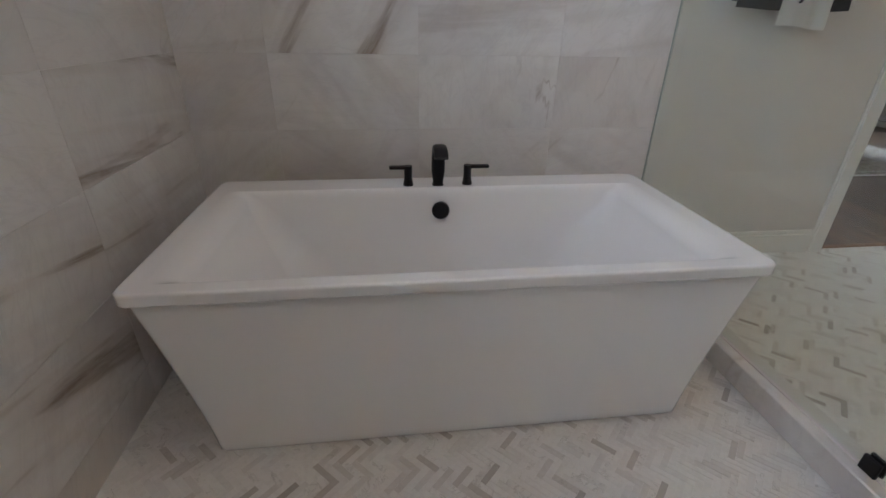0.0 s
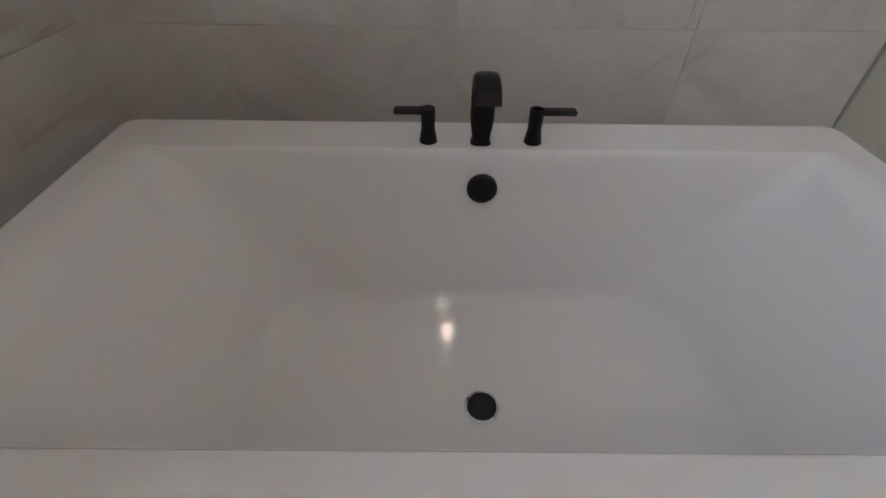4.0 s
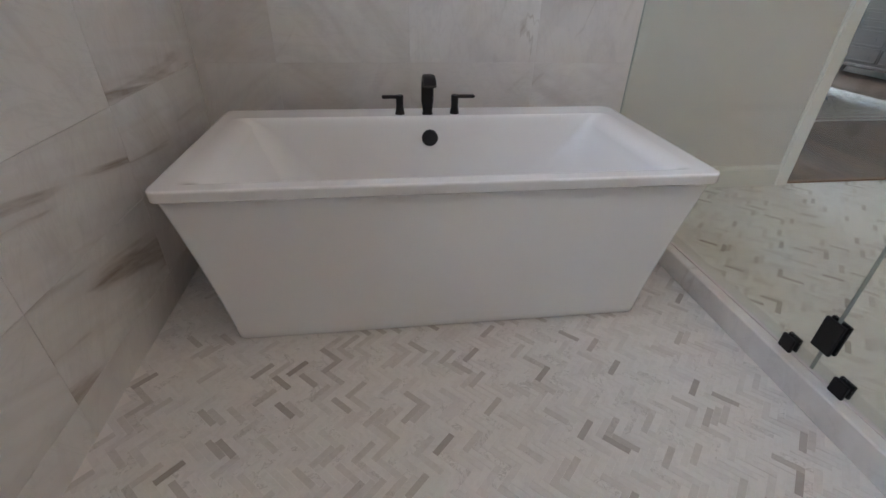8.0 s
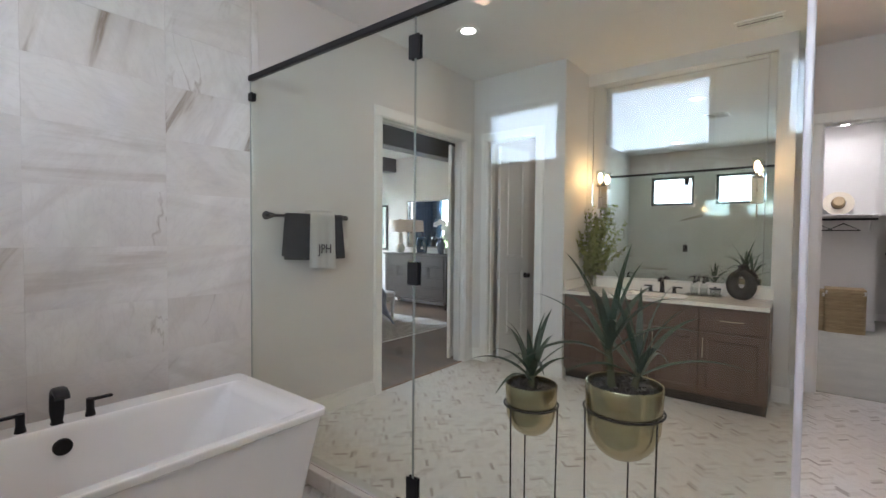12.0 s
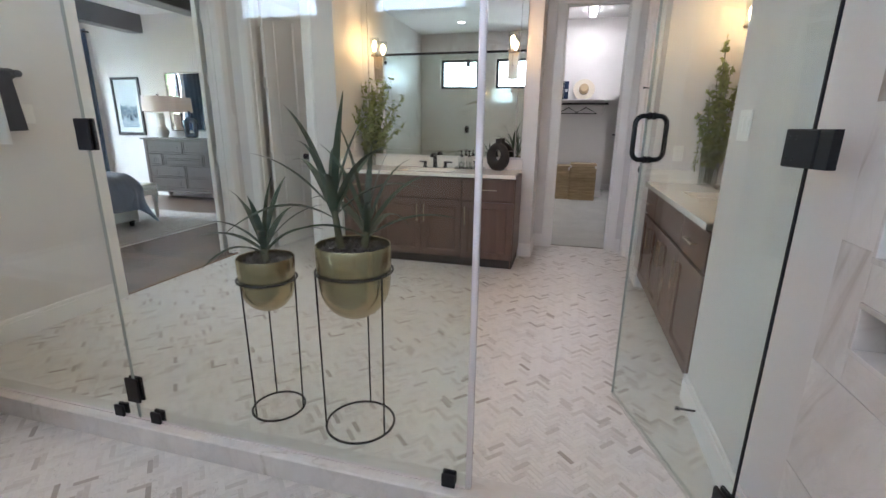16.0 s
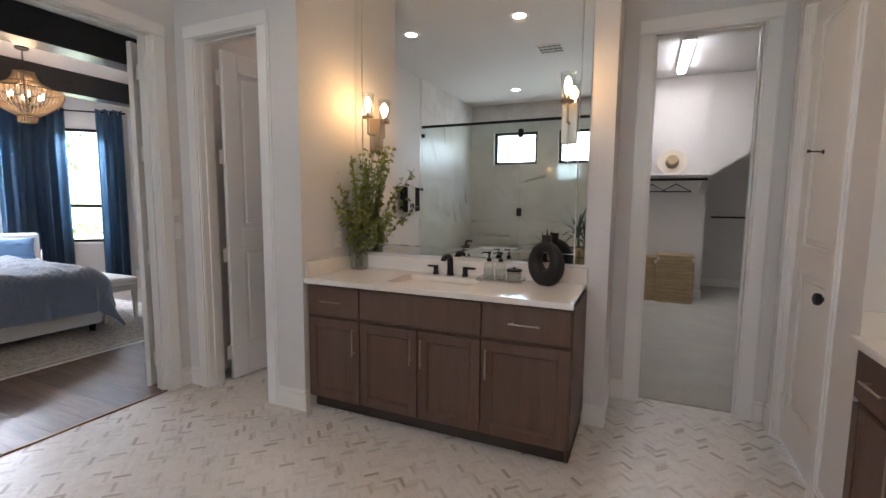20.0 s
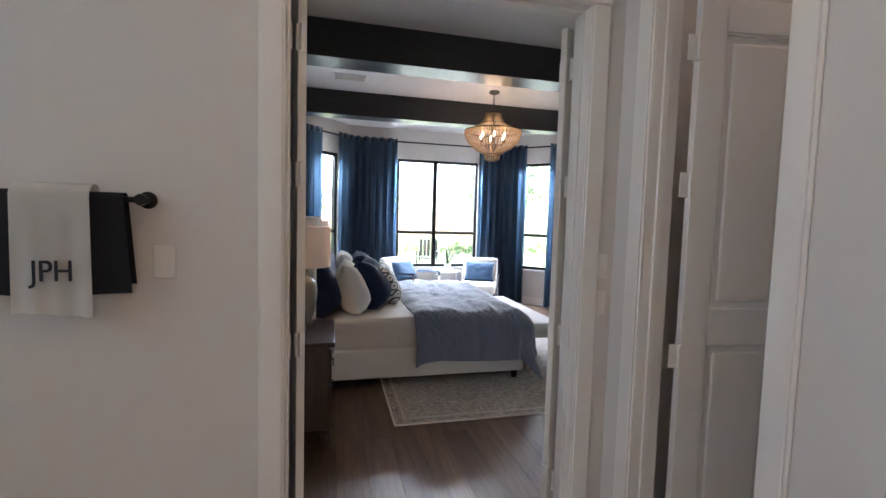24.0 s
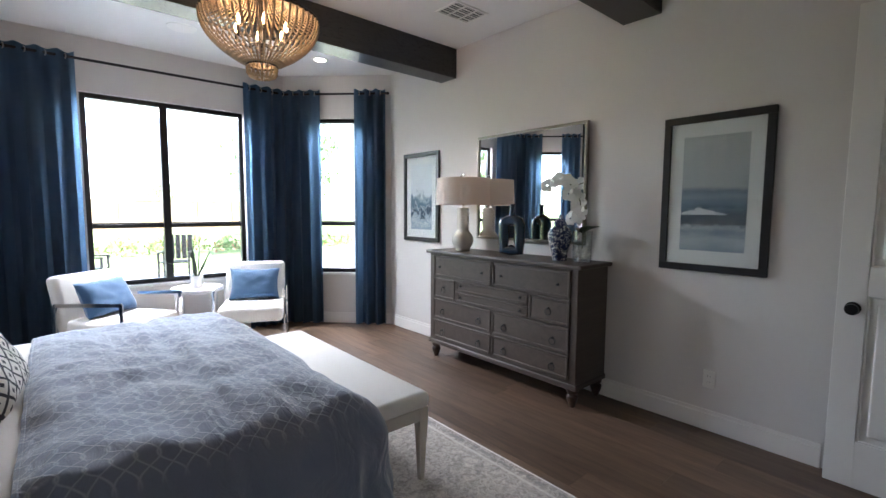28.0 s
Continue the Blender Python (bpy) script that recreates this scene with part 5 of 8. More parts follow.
def soap_set(at):
    """A glass tray with two pump bottles and a lidded jar."""
    t = thing("vanity_tray", "clear glass vanity tray", "tray", at, "vanity trays")
    b = box(-0.14, 0.14, -0.07, 0.07, 0.0, 0.006, 0.002, 1)
    for e in ((-0.14, 0.14, -0.07, -0.066), (-0.14, 0.14, 0.066, 0.07), (-0.14, -0.136, -0.066, 0.066), (0.136, 0.14, -0.066, 0.066)):
        bx(b, e[0], e[1], e[2], e[3], 0.006, 0.022)
    p_ = part("tray", b, VASEG, t)
    p_.visible_shadow = False
    for x, y in ((-0.085, 0.01), (-0.01, 0.015)):
        s = thing("soap_dispenser", "clear glass soap bottle with black pump", "soap dispenser", at @ pose(x, y, 0.0065), "soap bottles")
        b = lathe(bmesh.new(), [(0, 0.0), (0.030, 0.0), (0.033, 0.006), (0.033, 0.085), (0.026, 0.100), (0.012, 0.106), (0.012, 0.112)], 24)
        p_ = part("bottle", b, VASEG, s, "clear glass bottle", True)
        p_.visible_shadow = False
        p_ = part("soap", lathe(bmesh.new(), [(0, 0.004), (0.0285, 0.004), (0.0285, 0.062), (0, 0.062)], 20), VASEG, s, "clear liquid soap", True)
        p_.visible_shadow = False
        b = lathe(bmesh.new(), [(0, 0.110), (0.015, 0.110), (0.015, 0.126), (0.006, 0.130), (0.006, 0.156), (0.012, 0.158), (0.012, 0.170), (0, 0.172)], 18)
        tube(b, [(0, 0, 0.164), (-0.03, -0.018, 0.166), (-0.042, -0.025, 0.158)], 0.004, 8)
        part("pump", b, BLACK, s, "black pump head", True)
    j = thing("lidded_jar", "small clear glass jar with flat black lid", "jar", at @ pose(0.082, -0.005, 0.0065), "glass jars")
    b = lathe(bmesh.new(), [(0, 0.0), (0.038, 0.0), (0.042, 0.006), (0.042, 0.060), (0.040, 0.060), (0.039, 0.008), (0, 0.006)], 24)
    p_ = part("jar", b, VASEG, j, "", True)
    p_.visible_shadow = False
    part("lid", lathe(bmesh.new(), [(0, 0.061), (0.047, 0.061), (0.048, 0.066), (0.046, 0.072), (0.010, 0.075), (0.009, 0.084), (0, 0.086)], 28), BLACK, j, "flat black lid", True)


soap_set(V1 @ pose(1.150, 0.445, 0.870))
soap_set(V2 @ pose(0.40, 0.45, 0.870))


def ring_vase(at):
    """A round flat vase with a hole through its body and a short neck."""
    v = thing("ring_vase", "matte black ring-shaped ceramic vase", "vase", at)
    b = bmesh.new()
    R, n = 0.088, 40
    pts = [(R * math.cos(a), 0, 0.135 + R * 1.04 * math.sin(a)) for a in [2 * math.pi * k / n for k in range(n)]]
    tube(b, pts, 0.05, 20, True, [0.043 + 0.010 * math.sin(-2 * math.pi * k / n) for k in range(n)])
    for vert in b.verts:
        vert.co.z = max(vert.co.z, 0.0)
    part("body", b, BLACKC, v, "", True)
    part("neck", lathe(bmesh.new(), [(0.034, 0.235), (0.026, 0.265), (0.029, 0.293), (0.024, 0.293), (0.019, 0.255), (0, 0.25)], 24), BLACKC, v, "", True)
    return v


ring_vase(V1 @ pose(1.425, 0.425, 0.870, 0, 0, -34))

# doorstop on the baseboard
d = thing("door_stop", "small black spring door stop on the baseboard", "door stop", pose(2.11, SOUTH + 0.015, 0.085))
part("stem", rod(bmesh.new(), (0, 0, 0), (0, 0.065, 0), 0.005, seg=10), BLACK, d, "", True)
part("tip", rod(bmesh.new(), (0, 0.065, 0), (0, 0.080, 0), 0.009, seg=12), BLACK, d, "", True)

# ---- closet ----
sh = thing("closet_shelf", "white closet shelf with a dark hanging rail", "shelf", pose(9.12, -0.85, 1.74))
part("board", box(-0.36, 0.0, -0.70, 1.0, 0.0, 0.022, 0.002, 1), TRIM, sh)
part("hanging_rail", rod(bmesh.new(), (-0.30, -0.68, -0.055), (-0.30, 1.0, -0.055), 0.016, seg=14), BLACK, sh, "", True)
for y in (-0.62, 0.4):
    b = box(-0.33, 0.0, y - 0.01, y + 0.01, -0.02, 0.0)
    bx(b, -0.02, 0.0, y - 0.01, y + 0.01, -0.24, 0.0)
    rod(b, (-0.30, y, -0.03), (-0.01, y, -0.23), 0.007, seg=8)
    part("bracket", b, TRIM, sh)


def hanger(y):
    h = thing("clothes_hanger", "black triangular clothes hanger on the rail", "hanger", pose(8.82, y, 1.685), "closet hangers")
    b = tube(bmesh.new(), [(0, 0.0, -0.062), (0.19, 0, -0.165), (-0.19, 0, -0.165)], 0.009, 8, True)
    part("bow", b, BLACK, h, "", True)
    part("hook", tube(bmesh.new(), [(0, 0, -0.062), (0, 0, -0.02), (0.012, 0, 0.0), (0.016, 0, 0.018), (0.0, 0, 0.028), (-0.014, 0, 0.016)], 0.0025, 8), CHROME, h, "", True)
    return h


for k, y in enumerate((-0.86, -1.16)):
    h = hanger(y)
    h.rotation_euler = (0, 0, radians(70 + 25 * k))
hat = thing("straw_hat", "wide straw hat with a brown band leaned on the shelf", "hat", pose(8.93, -1.10, 1.762, 0, 72, 180))
part("brim", lathe(bmesh.new(), [(0.09, 0.004), (0.14, 0.0), (0.185, 0.008), (0.186, 0.012), (0.14, 0.005), (0.09, 0.009)], 36, (-0.178, 0, 0)), plain("pale_straw", (0.62, 0.55, 0.44), 0.8, var=0.1, small=120, bump=0.4), hat, "", True)
part("crown", lathe(bmesh.new(), [(0.092, 0.004), (0.085, 0.075), (0.065, 0.095), (0, 0.085)], 32, (-0.178, 0, 0), 0.9), plain("tan_straw", (0.42, 0.31, 0.18), 0.8, var=0.12, small=120, bump=0.4), hat, "", True)
part("band", lathe(bmesh.new(), [(0.0935, 0.008), (0.091, 0.032), (0.0935, 0.032), (0.0955, 0.008)], 32, (-0.178, 0, 0), 0.9), DARKW, hat, "", True)
for k in range(2):
    bk = thing("storage_box", "upright dark blue storage box on the shelf", "box", pose(8.94, -0.80 + 0.085 * k, 1.763), "shelf boxes")
    part("case", box(-0.12, 0.12, -0.038, 0.038, 0, 0.30, 0.004, 1), VELVET, bk)
    part("label_holder", box(-0.122, -0.12, -0.02, 0.02, 0.12, 0.17), STEEL, bk)


def basket(x, y, w, d_, h, turn):
    k_ = thing("wicker_basket", "woven seagrass hamper basket on the carpet", "basket", pose(x, y, 0.012, 0, 0, turn), "closet baskets")
    rows = 26
    for k in range(rows):
        z = h * (k + 0.5) / rows
        b = tube(bmesh.new(), rounded(-w / 2 + 0.004 * (k % 2), w / 2 - 0.004 * (k % 2), -d_ / 2, d_ / 2, z, 0.04, 4), h / rows * 0.62, 6, True)
        part("strand", b, WICK, k_, "", True)
    part("lining", box(-w / 2 + 0.012, w / 2 - 0.012, -d_ / 2 + 0.012, d_ / 2 - 0.012, 0.0, h - 0.03), WICK, k_)
    part("liner", box(-w / 2 - 0.004, w / 2 + 0.004, -d_ / 2 - 0.004, d_ / 2 + 0.004, h - 0.055, h - 0.001, 0.006, 1), LINEN, k_, "folded cream cloth liner")
    part("lid", box(-w / 2 - 0.006, w / 2 + 0.006, -d_ / 2 - 0.006, d_ / 2 + 0.006, h, h + 0.03, 0.008, 2), WICK, k_, "woven flat lid")


basket(8.83, -1.20, 0.36, 0.44, 0.62, 0)
basket(8.86, -0.765, 0.34, 0.40, 0.575, 0)
c = thing("closet_light", "long white fluorescent closet ceiling light, lit", "ceiling light", pose(8.10, -1.13, BATH_H))
part("housing", box(-0.62, 0.62, -0.07, 0.07, -0.03, 0.0, 0.004, 1), PLAST, c)
part("diffuser", box(-0.60, 0.60, -0.045, 0.045, -0.075, -0.03, 0.015, 2), glowing("fluorescent_diffuser", (1.0, 0.97, 0.94), 1.6), c, "glowing diffuser")
lamp("closet_lamp", "AREA", 0.9, (1.0, 0.96, 0.92), pose(8.10, -1.13, BATH_H - 0.08), size=1.2, size_y=0.12)
r_ = thing("wall_rail", "dark rail with hangers on the alcove wall", "rail", pose(10.35, -2.1, 1.15))
part("bar", rod(bmesh.new(), (-0.25, -0.35, 0), (-0.25, 0.35, 0.0), 0.014, seg=12), BLACK, r_, "", True)
part("bracket", box(-0.27, 0.0, -0.01, 0.01, -0.012, 0.012), BLACK, r_)

hk = thing("coat_hook", "small black hook on the linen door", "hook", pose(4.655, SOUTH - 0.027, 1.612))
part("base", rod(bmesh.new(), (0, 0, 0), (0, 0.006, 0), 0.011, seg=16), BLACK, hk, "", True)
part("peg", rod(bmesh.new(), (0, 0.006, 0), (0, 0.055, 0.004), 0.004, seg=10), BLACK, hk, "", True)
part("tip", rod(bmesh.new(), (0, 0.055, 0.004), (0, 0.066, 0.005), 0.008, seg=12), BLACK, hk, "", True)

# ---- bedroom: structure ----
baseboard("baseboard_bedroom", [((BE, 3.14), (BE, 7.27), (-1, 0)), ((BW, BS), (BW, 7.40), (1, 0)), ((3.13, BN), (5.855, BN), (0, -1)), ((DOOR_R + 0.095, BS), (5.83, BS), (0, 1)), ((BW, BS), (DOOR_L - 0.095, BS), (0, 1))])
for a, c in (((2.33, 7.40), (3.13, 8.20)), ((5.855, 8.20), (6.785, 7.27))):
    d = Vector(c) - Vector(a)
    b = box(0.0, d.length, -0.015, 0.0, 0.0, 0.11, 0.002, 1)
    bx(b, 0.0, d.length, -0.009, 0.0, 0.11, 0.135, 0.002, 1)
    solid("baseboard_bay", b, TRIM, "tall white baseboard under the bay window", "baseboard", at=pose(a[0], a[1], 0, 0, 0, math.degrees(math.atan2(d.y, d.x))))
casing("casing_entry", "x", 5.94, 6.67, 2.42, BS, 1)
panel_door("door_5", 0.72, 2.405, pose(6.665, BS + 0.02, 0, 0, 0, 90), "open white two-panel bedroom door folded to the wall", swing=-1)

# board and batten: tall moulded frames on the navy wall
nav = bpy.data.objects["wall_navy"]
ys = [2.62, 3.13, 3.21, 3.83, 3.95, 4.50, 4.61, 5.20, 5.33, 5.93, 6.09, 6.70, 6.98, 7.38]
for a, c in zip(ys[::2], ys[1::2]):
    b = bmesh.new()
    for e in ((a, a + 0.03, 0.22, 2.79), (c - 0.03, c, 0.22, 2.79), (a + 0.03, c - 0.03, 0.22, 0.25), (a + 0.03, c - 0.03, 2.76, 2.79)):
        bx(b, BW, BW + 0.016, e[0], e[1], e[2], e[3], 0.004, 1)
    part("batten_frame", b, NAVY, nav)

for y0, y1 in ((4.115, 4.385), (6.115, 6.345)):
    b = box(BW, BE, y0, y1, 2.715, BED_H, 0.004, 1)
    solid("ceiling_beam", b, BEAM, "dark stained boxed ceiling beam", "beam")


def window(name, width, at, mull):
    """A dark-framed window in its opening: x along the wall, y outwards, z from the floor."""
    w = thing(name, "dark bronze framed double-hung window", "window", at, kind="structure")
    z0, z1, t = WZ0, WZ1, 0.045
    mid = 1.235
    b = bmesh.new()
    for e in ((0, t, z0, z1), (width - t, width, z0, z1), (t, width - t, z0, z0 + t), (t, width - t, z1 - t, z1)):
        bx(b, e[0], e[1], 0.05, 0.12, e[2], e[3], 0.003, 1)
    part("window_frame", b, BLACK, w, "dark bronze frame")
    c0 = width / 2 - 0.055
    bays = ((t, c0 - 0.035), (c0 + 0.035, width - t)) if mull else ((t, width - t),)
    if mull:
        part("mullion", box(c0 - 0.035, c0 + 0.035, 0.045, 0.125, z0 + t, z1 - t, 0.003, 1), BLACK, w)
    for a, c in bays:
        b = box(a, c, 0.055, 0.085, mid - 0.028, mid + 0.012, 0.003, 1)
        bx(b, a, c, 0.085, 0.11, mid - 0.012, mid + 0.028, 0.003, 1)
        part("meeting_rail", b, BLACK, w)
        for e, f, y in ((z0 + t, mid - 0.02, 0.066), (mid + 0.02, z1 - t, 0.096)):
            p_ = part("pane", box(a, c, y, y + 0.004, e, f), WINDG, w)
            p_.visible_shadow = False
    part("window_sill", box(-0.03, width + 0.03, -0.03, 0.05, z0 - 0.03, z0, 0.006, 2), TRIM, w, "white painted sill")
    return w


window("window_4", 1.47, pose(3.92, BN, 0), True)
window("window_5", 0.56, pose(2.33 + 0.30 * 0.7071, 7.40 + 0.30 * 0.7071, 0, 0, 0, 45), False)
window("window_6", 0.58, pose(5.855 + 0.37 * 0.7071, 8.20 - 0.37 * 0.7071, 0, 0, 0, -45), False)

# curtain rods and curtains
RODZ = 2.765
w0, w1, e0, e1 = (2.425, 7.355), (3.17, 8.10), (5.83, 8.10), (6.71, 7.22)
for nm, a, c in (("curtain_rod", w0, w1), ("curtain_rod", w1, e0), ("curtain_rod", e0, e1)):
    r_ = thing(nm, "thin black curtain rod across the bay", "curtain rod", group="curtain rods")
    b = rod(bmesh.new(), (*a, RODZ), (*c, RODZ), 0.0125, seg=14)
    part("rod", b, BLACK, r_, "", True)
    for q in (0.04, 0.96):
        p = Vector(a).lerp(Vector(c), q)
        n = Vector((c[1] - a[1], a[0] - c[0])).normalized() * -0.09
        part("bracket", rod(bmesh.new(), (p.x, p.y, RODZ), (p.x + n.x, p.y + n.y, RODZ), 0.007, seg=8), BLACK, r_)
    if a == w0:
        b = lathe(bmesh.new(), [(0, -0.02), (0.018, -0.012), (0.018, 0.012), (0, 0.02)], 16, (*w0, RODZ))
        part("finial", b, BLACK, r_, "", True)
    if c == e1:
        b = lathe(bmesh.new(), [(0, -0.02), (0.018, -0.012), (0.018, 0.012), (0, 0.02)], 16, (*e1, RODZ))
        part("finial", b, BLACK, r_, "", True)


def curtain(pts, waves, seed, label="floor-length blue grommet curtain gathered in soft folds"):
    """Cloth hung in waves along a line on the plan."""
    rnd = random.Random(seed)
    c = thing("curtain", label, "curtain", group="bay curtains")
    line = [Vector(p) for p in pts]
    seg = [(b_ - a_).length for a_, b_ in zip(line, line[1:])]
    total = sum(seg)

    def along(s):
        for a_, b_, l in zip(line, line[1:], seg):
            if s <= l + 1e-9:
                d_ = (b_ - a_) / l
                return a_ + d_ * s, Vector((d_.y, -d_.x))
            s -= l
        d_ = (line[-1] - line[-2]).normalized()
        return line[-1].copy(), Vector((d_.y, -d_.x))
    n, m = waves * 10, 22
    ph = [rnd.uniform(0, 6.28) for _ in range(waves + 2)]
    b = bmesh.new()
    rows = []
    for j in range(m + 1):
        z = 0.015 + (RODZ + 0.045 - 0.015) * j / m
        low = 1 - j / m
        row = []
        for i in range(n + 1):
            q = i / n
            wv = q * waves * 2 * math.pi
            k = int(q * waves)
            amp = 0.036 * (1 + 0.35 * math.sin(ph[k])) * (0.75 + 0.35 * low)
            s = min(max(q + 0.010 * low * math.sin(3 * wv + ph[1]) / waves, 0), 1) * total
            p, nn = along(s)
            o = amp * math.sin(wv + 0.35 * low * math.sin(ph[k])) + 0.012 * low * math.sin(2.3 * wv + ph[2])
            p = p + nn * o
            row.append(b.verts.new((p.x, p.y, z + (0.010 * math.sin(wv * 1.0 + 1.57) if j == m else 0))))
        rows.append(row)
    for a_, c_ in zip(rows, rows[1:]):
        for i in range(n):
            b.faces.new((a_[i], a_[i + 1], c_[i + 1], c_[i]))
    bmesh.ops.solidify(b, geom=b.faces[:], thickness=0.003)
    part("cloth", b, DRAPE, c, "", True)
    for k in range(waves):
        p, nn = along((k + 0.5) / waves * total)
        b = tube(bmesh.new(), [(0.022 * math.cos(t), 0, 0.022 * math.sin(t)) for t in [2 * math.pi * i / 16 for i in range(16)]], 0.005, 6, True)
        part("grommet", b, STEEL, c, "", True, at=pose(p.x, p.y, RODZ, 0, 0, math.degrees(math.atan2(nn.y, nn.x)) + 20))
    return c


curtain([(2.44, 7.37), (2.68, 7.61)], 3, 1)
curtain([(2.93, 7.86), (3.17, 8.10), (3.90, 8.10)], 8, 2)
curtain([(5.36, 8.10), (5.83, 8.10), (6.135, 7.795)], 7, 3)
curtain([(6.425, 7.505), (6.69, 7.24)], 3, 4)

# ---- bed ----
def pillow(name, label, at, w, h, d_, mat_, seed, group="bed pillows", category="pillow", chop=0.0):
    """A stuffed cushion standing on its lower edge: x across, z up, y its thickness."""
    rnd = random.Random(seed)
    n = 20
    b = bmesh.new()
    vs = {}
    for side in (-1, 1):
        for i in range(n + 1):
            for j in range(n + 1):
                u, v = 2 * i / n - 1, 2 * j / n - 1
                edge = i in (0, n) or j in (0, n)
                if edge and side == 1:
                    vs[side, i, j] = vs[-1, i, j]
                    continue
                pin = 1 - 0.085 * (1 - v * v) * abs(u) ** 3
                pin2 = 1 - 0.085 * (1 - u * u) * abs(v) ** 3
                t = max(0.0, (1 - u ** 4)) ** 0.5 * max(0.0, (1 - v ** 4)) ** 0.5 * (1 - 0.35 * (chop > 0) * max(0.0, v) * math.exp(-(u / 0.35) ** 2))
                sag = 1 - 0.22 * v
                wr = (0.010 * noise.noise(Vector((u * 2.4, v * 2.4, seed * 3.1 + side))) + 0.006 * noise.noise(Vector((u * 5.5, v * 5.5, seed * 1.7 + side)))) * t
                vs[side, i, j] = b.verts.new((u * w / 2 * pin, side * (d_ / 2 * t * sag + wr), h / 2 + v * h / 2 * pin2 + 0.006 * rnd.uniform(-1, 1) * edge - chop * max(0.0, v) ** 2 * math.exp(-(u / 0.48) ** 2)))
    for side in (-1, 1):
        for i in range(n):
            for j in range(n):
                q = [vs[side, i, j], vs[side, i + 1, j], vs[side, i + 1, j + 1], vs[side, i, j + 1]]
                b.faces.new(q if side < 0 else q[::-1])
    ob = part(name, b, mat_, None, "", True, at)
    return tagged(ob, label, category, group)


RIB = plain("ribbed_white_coverlet", (0.68, 0.64, 0.60), 0.9, var=0.03, sheen=0.2)
nt = RIB.node_tree
wv = nt.nodes.new("ShaderNodeTexWave")
wv.bands_direction = "Z"
wv.inputs["Scale"].default_value = 32
nt.links.new(coords(nt), wv.inputs[0])
bump_(nt, nt.nodes["Principled BSDF"], wv.outputs[1], 0.55, 0.003)
# duvet: dusty blue with a paler woven lattice
DUVET, nt, bs = shader("dusty_blue_duvet")
v = coords(nt, (1, 1, 1))
sep = nt.nodes.new("ShaderNodeSeparateXYZ")
nt.links.new(v, sep.inputs[0])
wave = math_(nt, "MULTIPLY", math_(nt, "SINE", math_(nt, "MULTIPLY", sep.outputs[1], 42.0)), 0.034)
cell = math_(nt, "PINGPONG", math_(nt, "ADD", sep.outputs[0], wave), 0.030)
cell2 = math_(nt, "PINGPONG", math_(nt, "SUBTRACT", sep.outputs[0], wave), 0.030)
line1 = math_(nt, "SUBTRACT", 1.0, math_(nt, "DIVIDE", cell, 0.006), True)
line2 = math_(nt, "SUBTRACT", 1.0, math_(nt, "DIVIDE", cell2, 0.006), True)
# lattice fades by height, the grazing light on top put into the colour
daylit_top = math_(nt, "MULTIPLY", math_(nt, "SUBTRACT", sep.outputs[2], 0.595), 28.0, True)
lines = math_(nt, "MULTIPLY", math_(nt, "MAXIMUM", line1, line2), daylit_top)
cloud = noise_(nt, v, 9, 4)
col = mix_(nt, cloud, (0.130, 0.158, 0.225), (0.170, 0.200, 0.275))
col = mix_(nt, math_(nt, "MULTIPLY", lines, 0.55), col, (0.40, 0.45, 0.53))
nt.links.new(col, bs.inputs["Base Color"])
bs.inputs["Roughness"].default_value = 0.8
bs.inputs["Sheen Weight"].default_value = 0.5
wrinkle = noise_(nt, coords(nt, (1.0, 0.45, 0.6), (0, 0, 24)), 11, 4, 0.55, 0.9)
bump_(nt, bs, math_(nt, "ADD", math_(nt, "MULTIPLY", lines, 0.06), math_(nt, "ADD", math_(nt, "MULTIPLY", noise_(nt, v, 400, 2), 0.03), wrinkle)), 0.55, 0.04)
PATT, nt, bs = shader("black_lattice_cushion_cloth")
v = coords(nt, (1, 1, 1), (0, 45, 0))
sep = nt.nodes.new("ShaderNodeSeparateXYZ")
nt.links.new(v, sep.inputs[0])
wob = math_(nt, "MULTIPLY", noise_(nt, v, 9, 2), 0.012)
lx = math_(nt, "PINGPONG", math_(nt, "ADD", sep.outputs[0], wob), 0.033)
lz = math_(nt, "PINGPONG", math_(nt, "ADD", sep.outputs[2], wob), 0.033)
near_ = math_(nt, "MAXIMUM", math_(nt, "LESS_THAN", math_(nt, "MINIMUM", lx, lz), 0.0058), math_(nt, "GREATER_THAN", math_(nt, "MINIMUM", lx, lz), 0.0245))
col = mix_(nt, near_, (0.70, 0.67, 0.63), (0.035, 0.035, 0.045))
nt.links.new(col, bs.inputs["Base Color"])
bs.inputs["Roughness"].default_value = 0.9

bed = thing("bed", "king-size upholstered cream bed with winged headboard, made up", "bed")
HB0, HB1 = 4.255, 6.345
part("headboard", box(2.362, 2.475, HB0, HB1, 0.10, 1.455, 0.03, 3), BOUCLE, bed, "", True)
for y0 in (HB0 - 0.012, HB1 - 0.078):
    part("wing", box(2.355, 2.70, y0, y0 + 0.09, 0.06, 1.475, 0.03, 3), BOUCLE, bed, "", True)
for y0 in (4.275, 6.225):
    part("side_rail", box(2.64, 4.58, y0, y0 + 0.10, 0.085, 0.345, 0.022, 3), BOUCLE, bed, "", True)
part("foot_rail", box(4.50, 4.60, 4.30, 6.30, 0.085, 0.345, 0.022, 3), BOUCLE, bed, "", True)
part("slat_deck", box(2.47, 4.52, 4.36, 6.24, 0.20, 0.30), DARKW, bed)
for x in (2.75, 4.52):
    for y in (4.335, 6.265):
        part("leg", rod(bmesh.new(), (x, y, 0.012), (x, y, 0.10), 0.026, 0.034, 14), BLACK, bed, "black tapered foot")
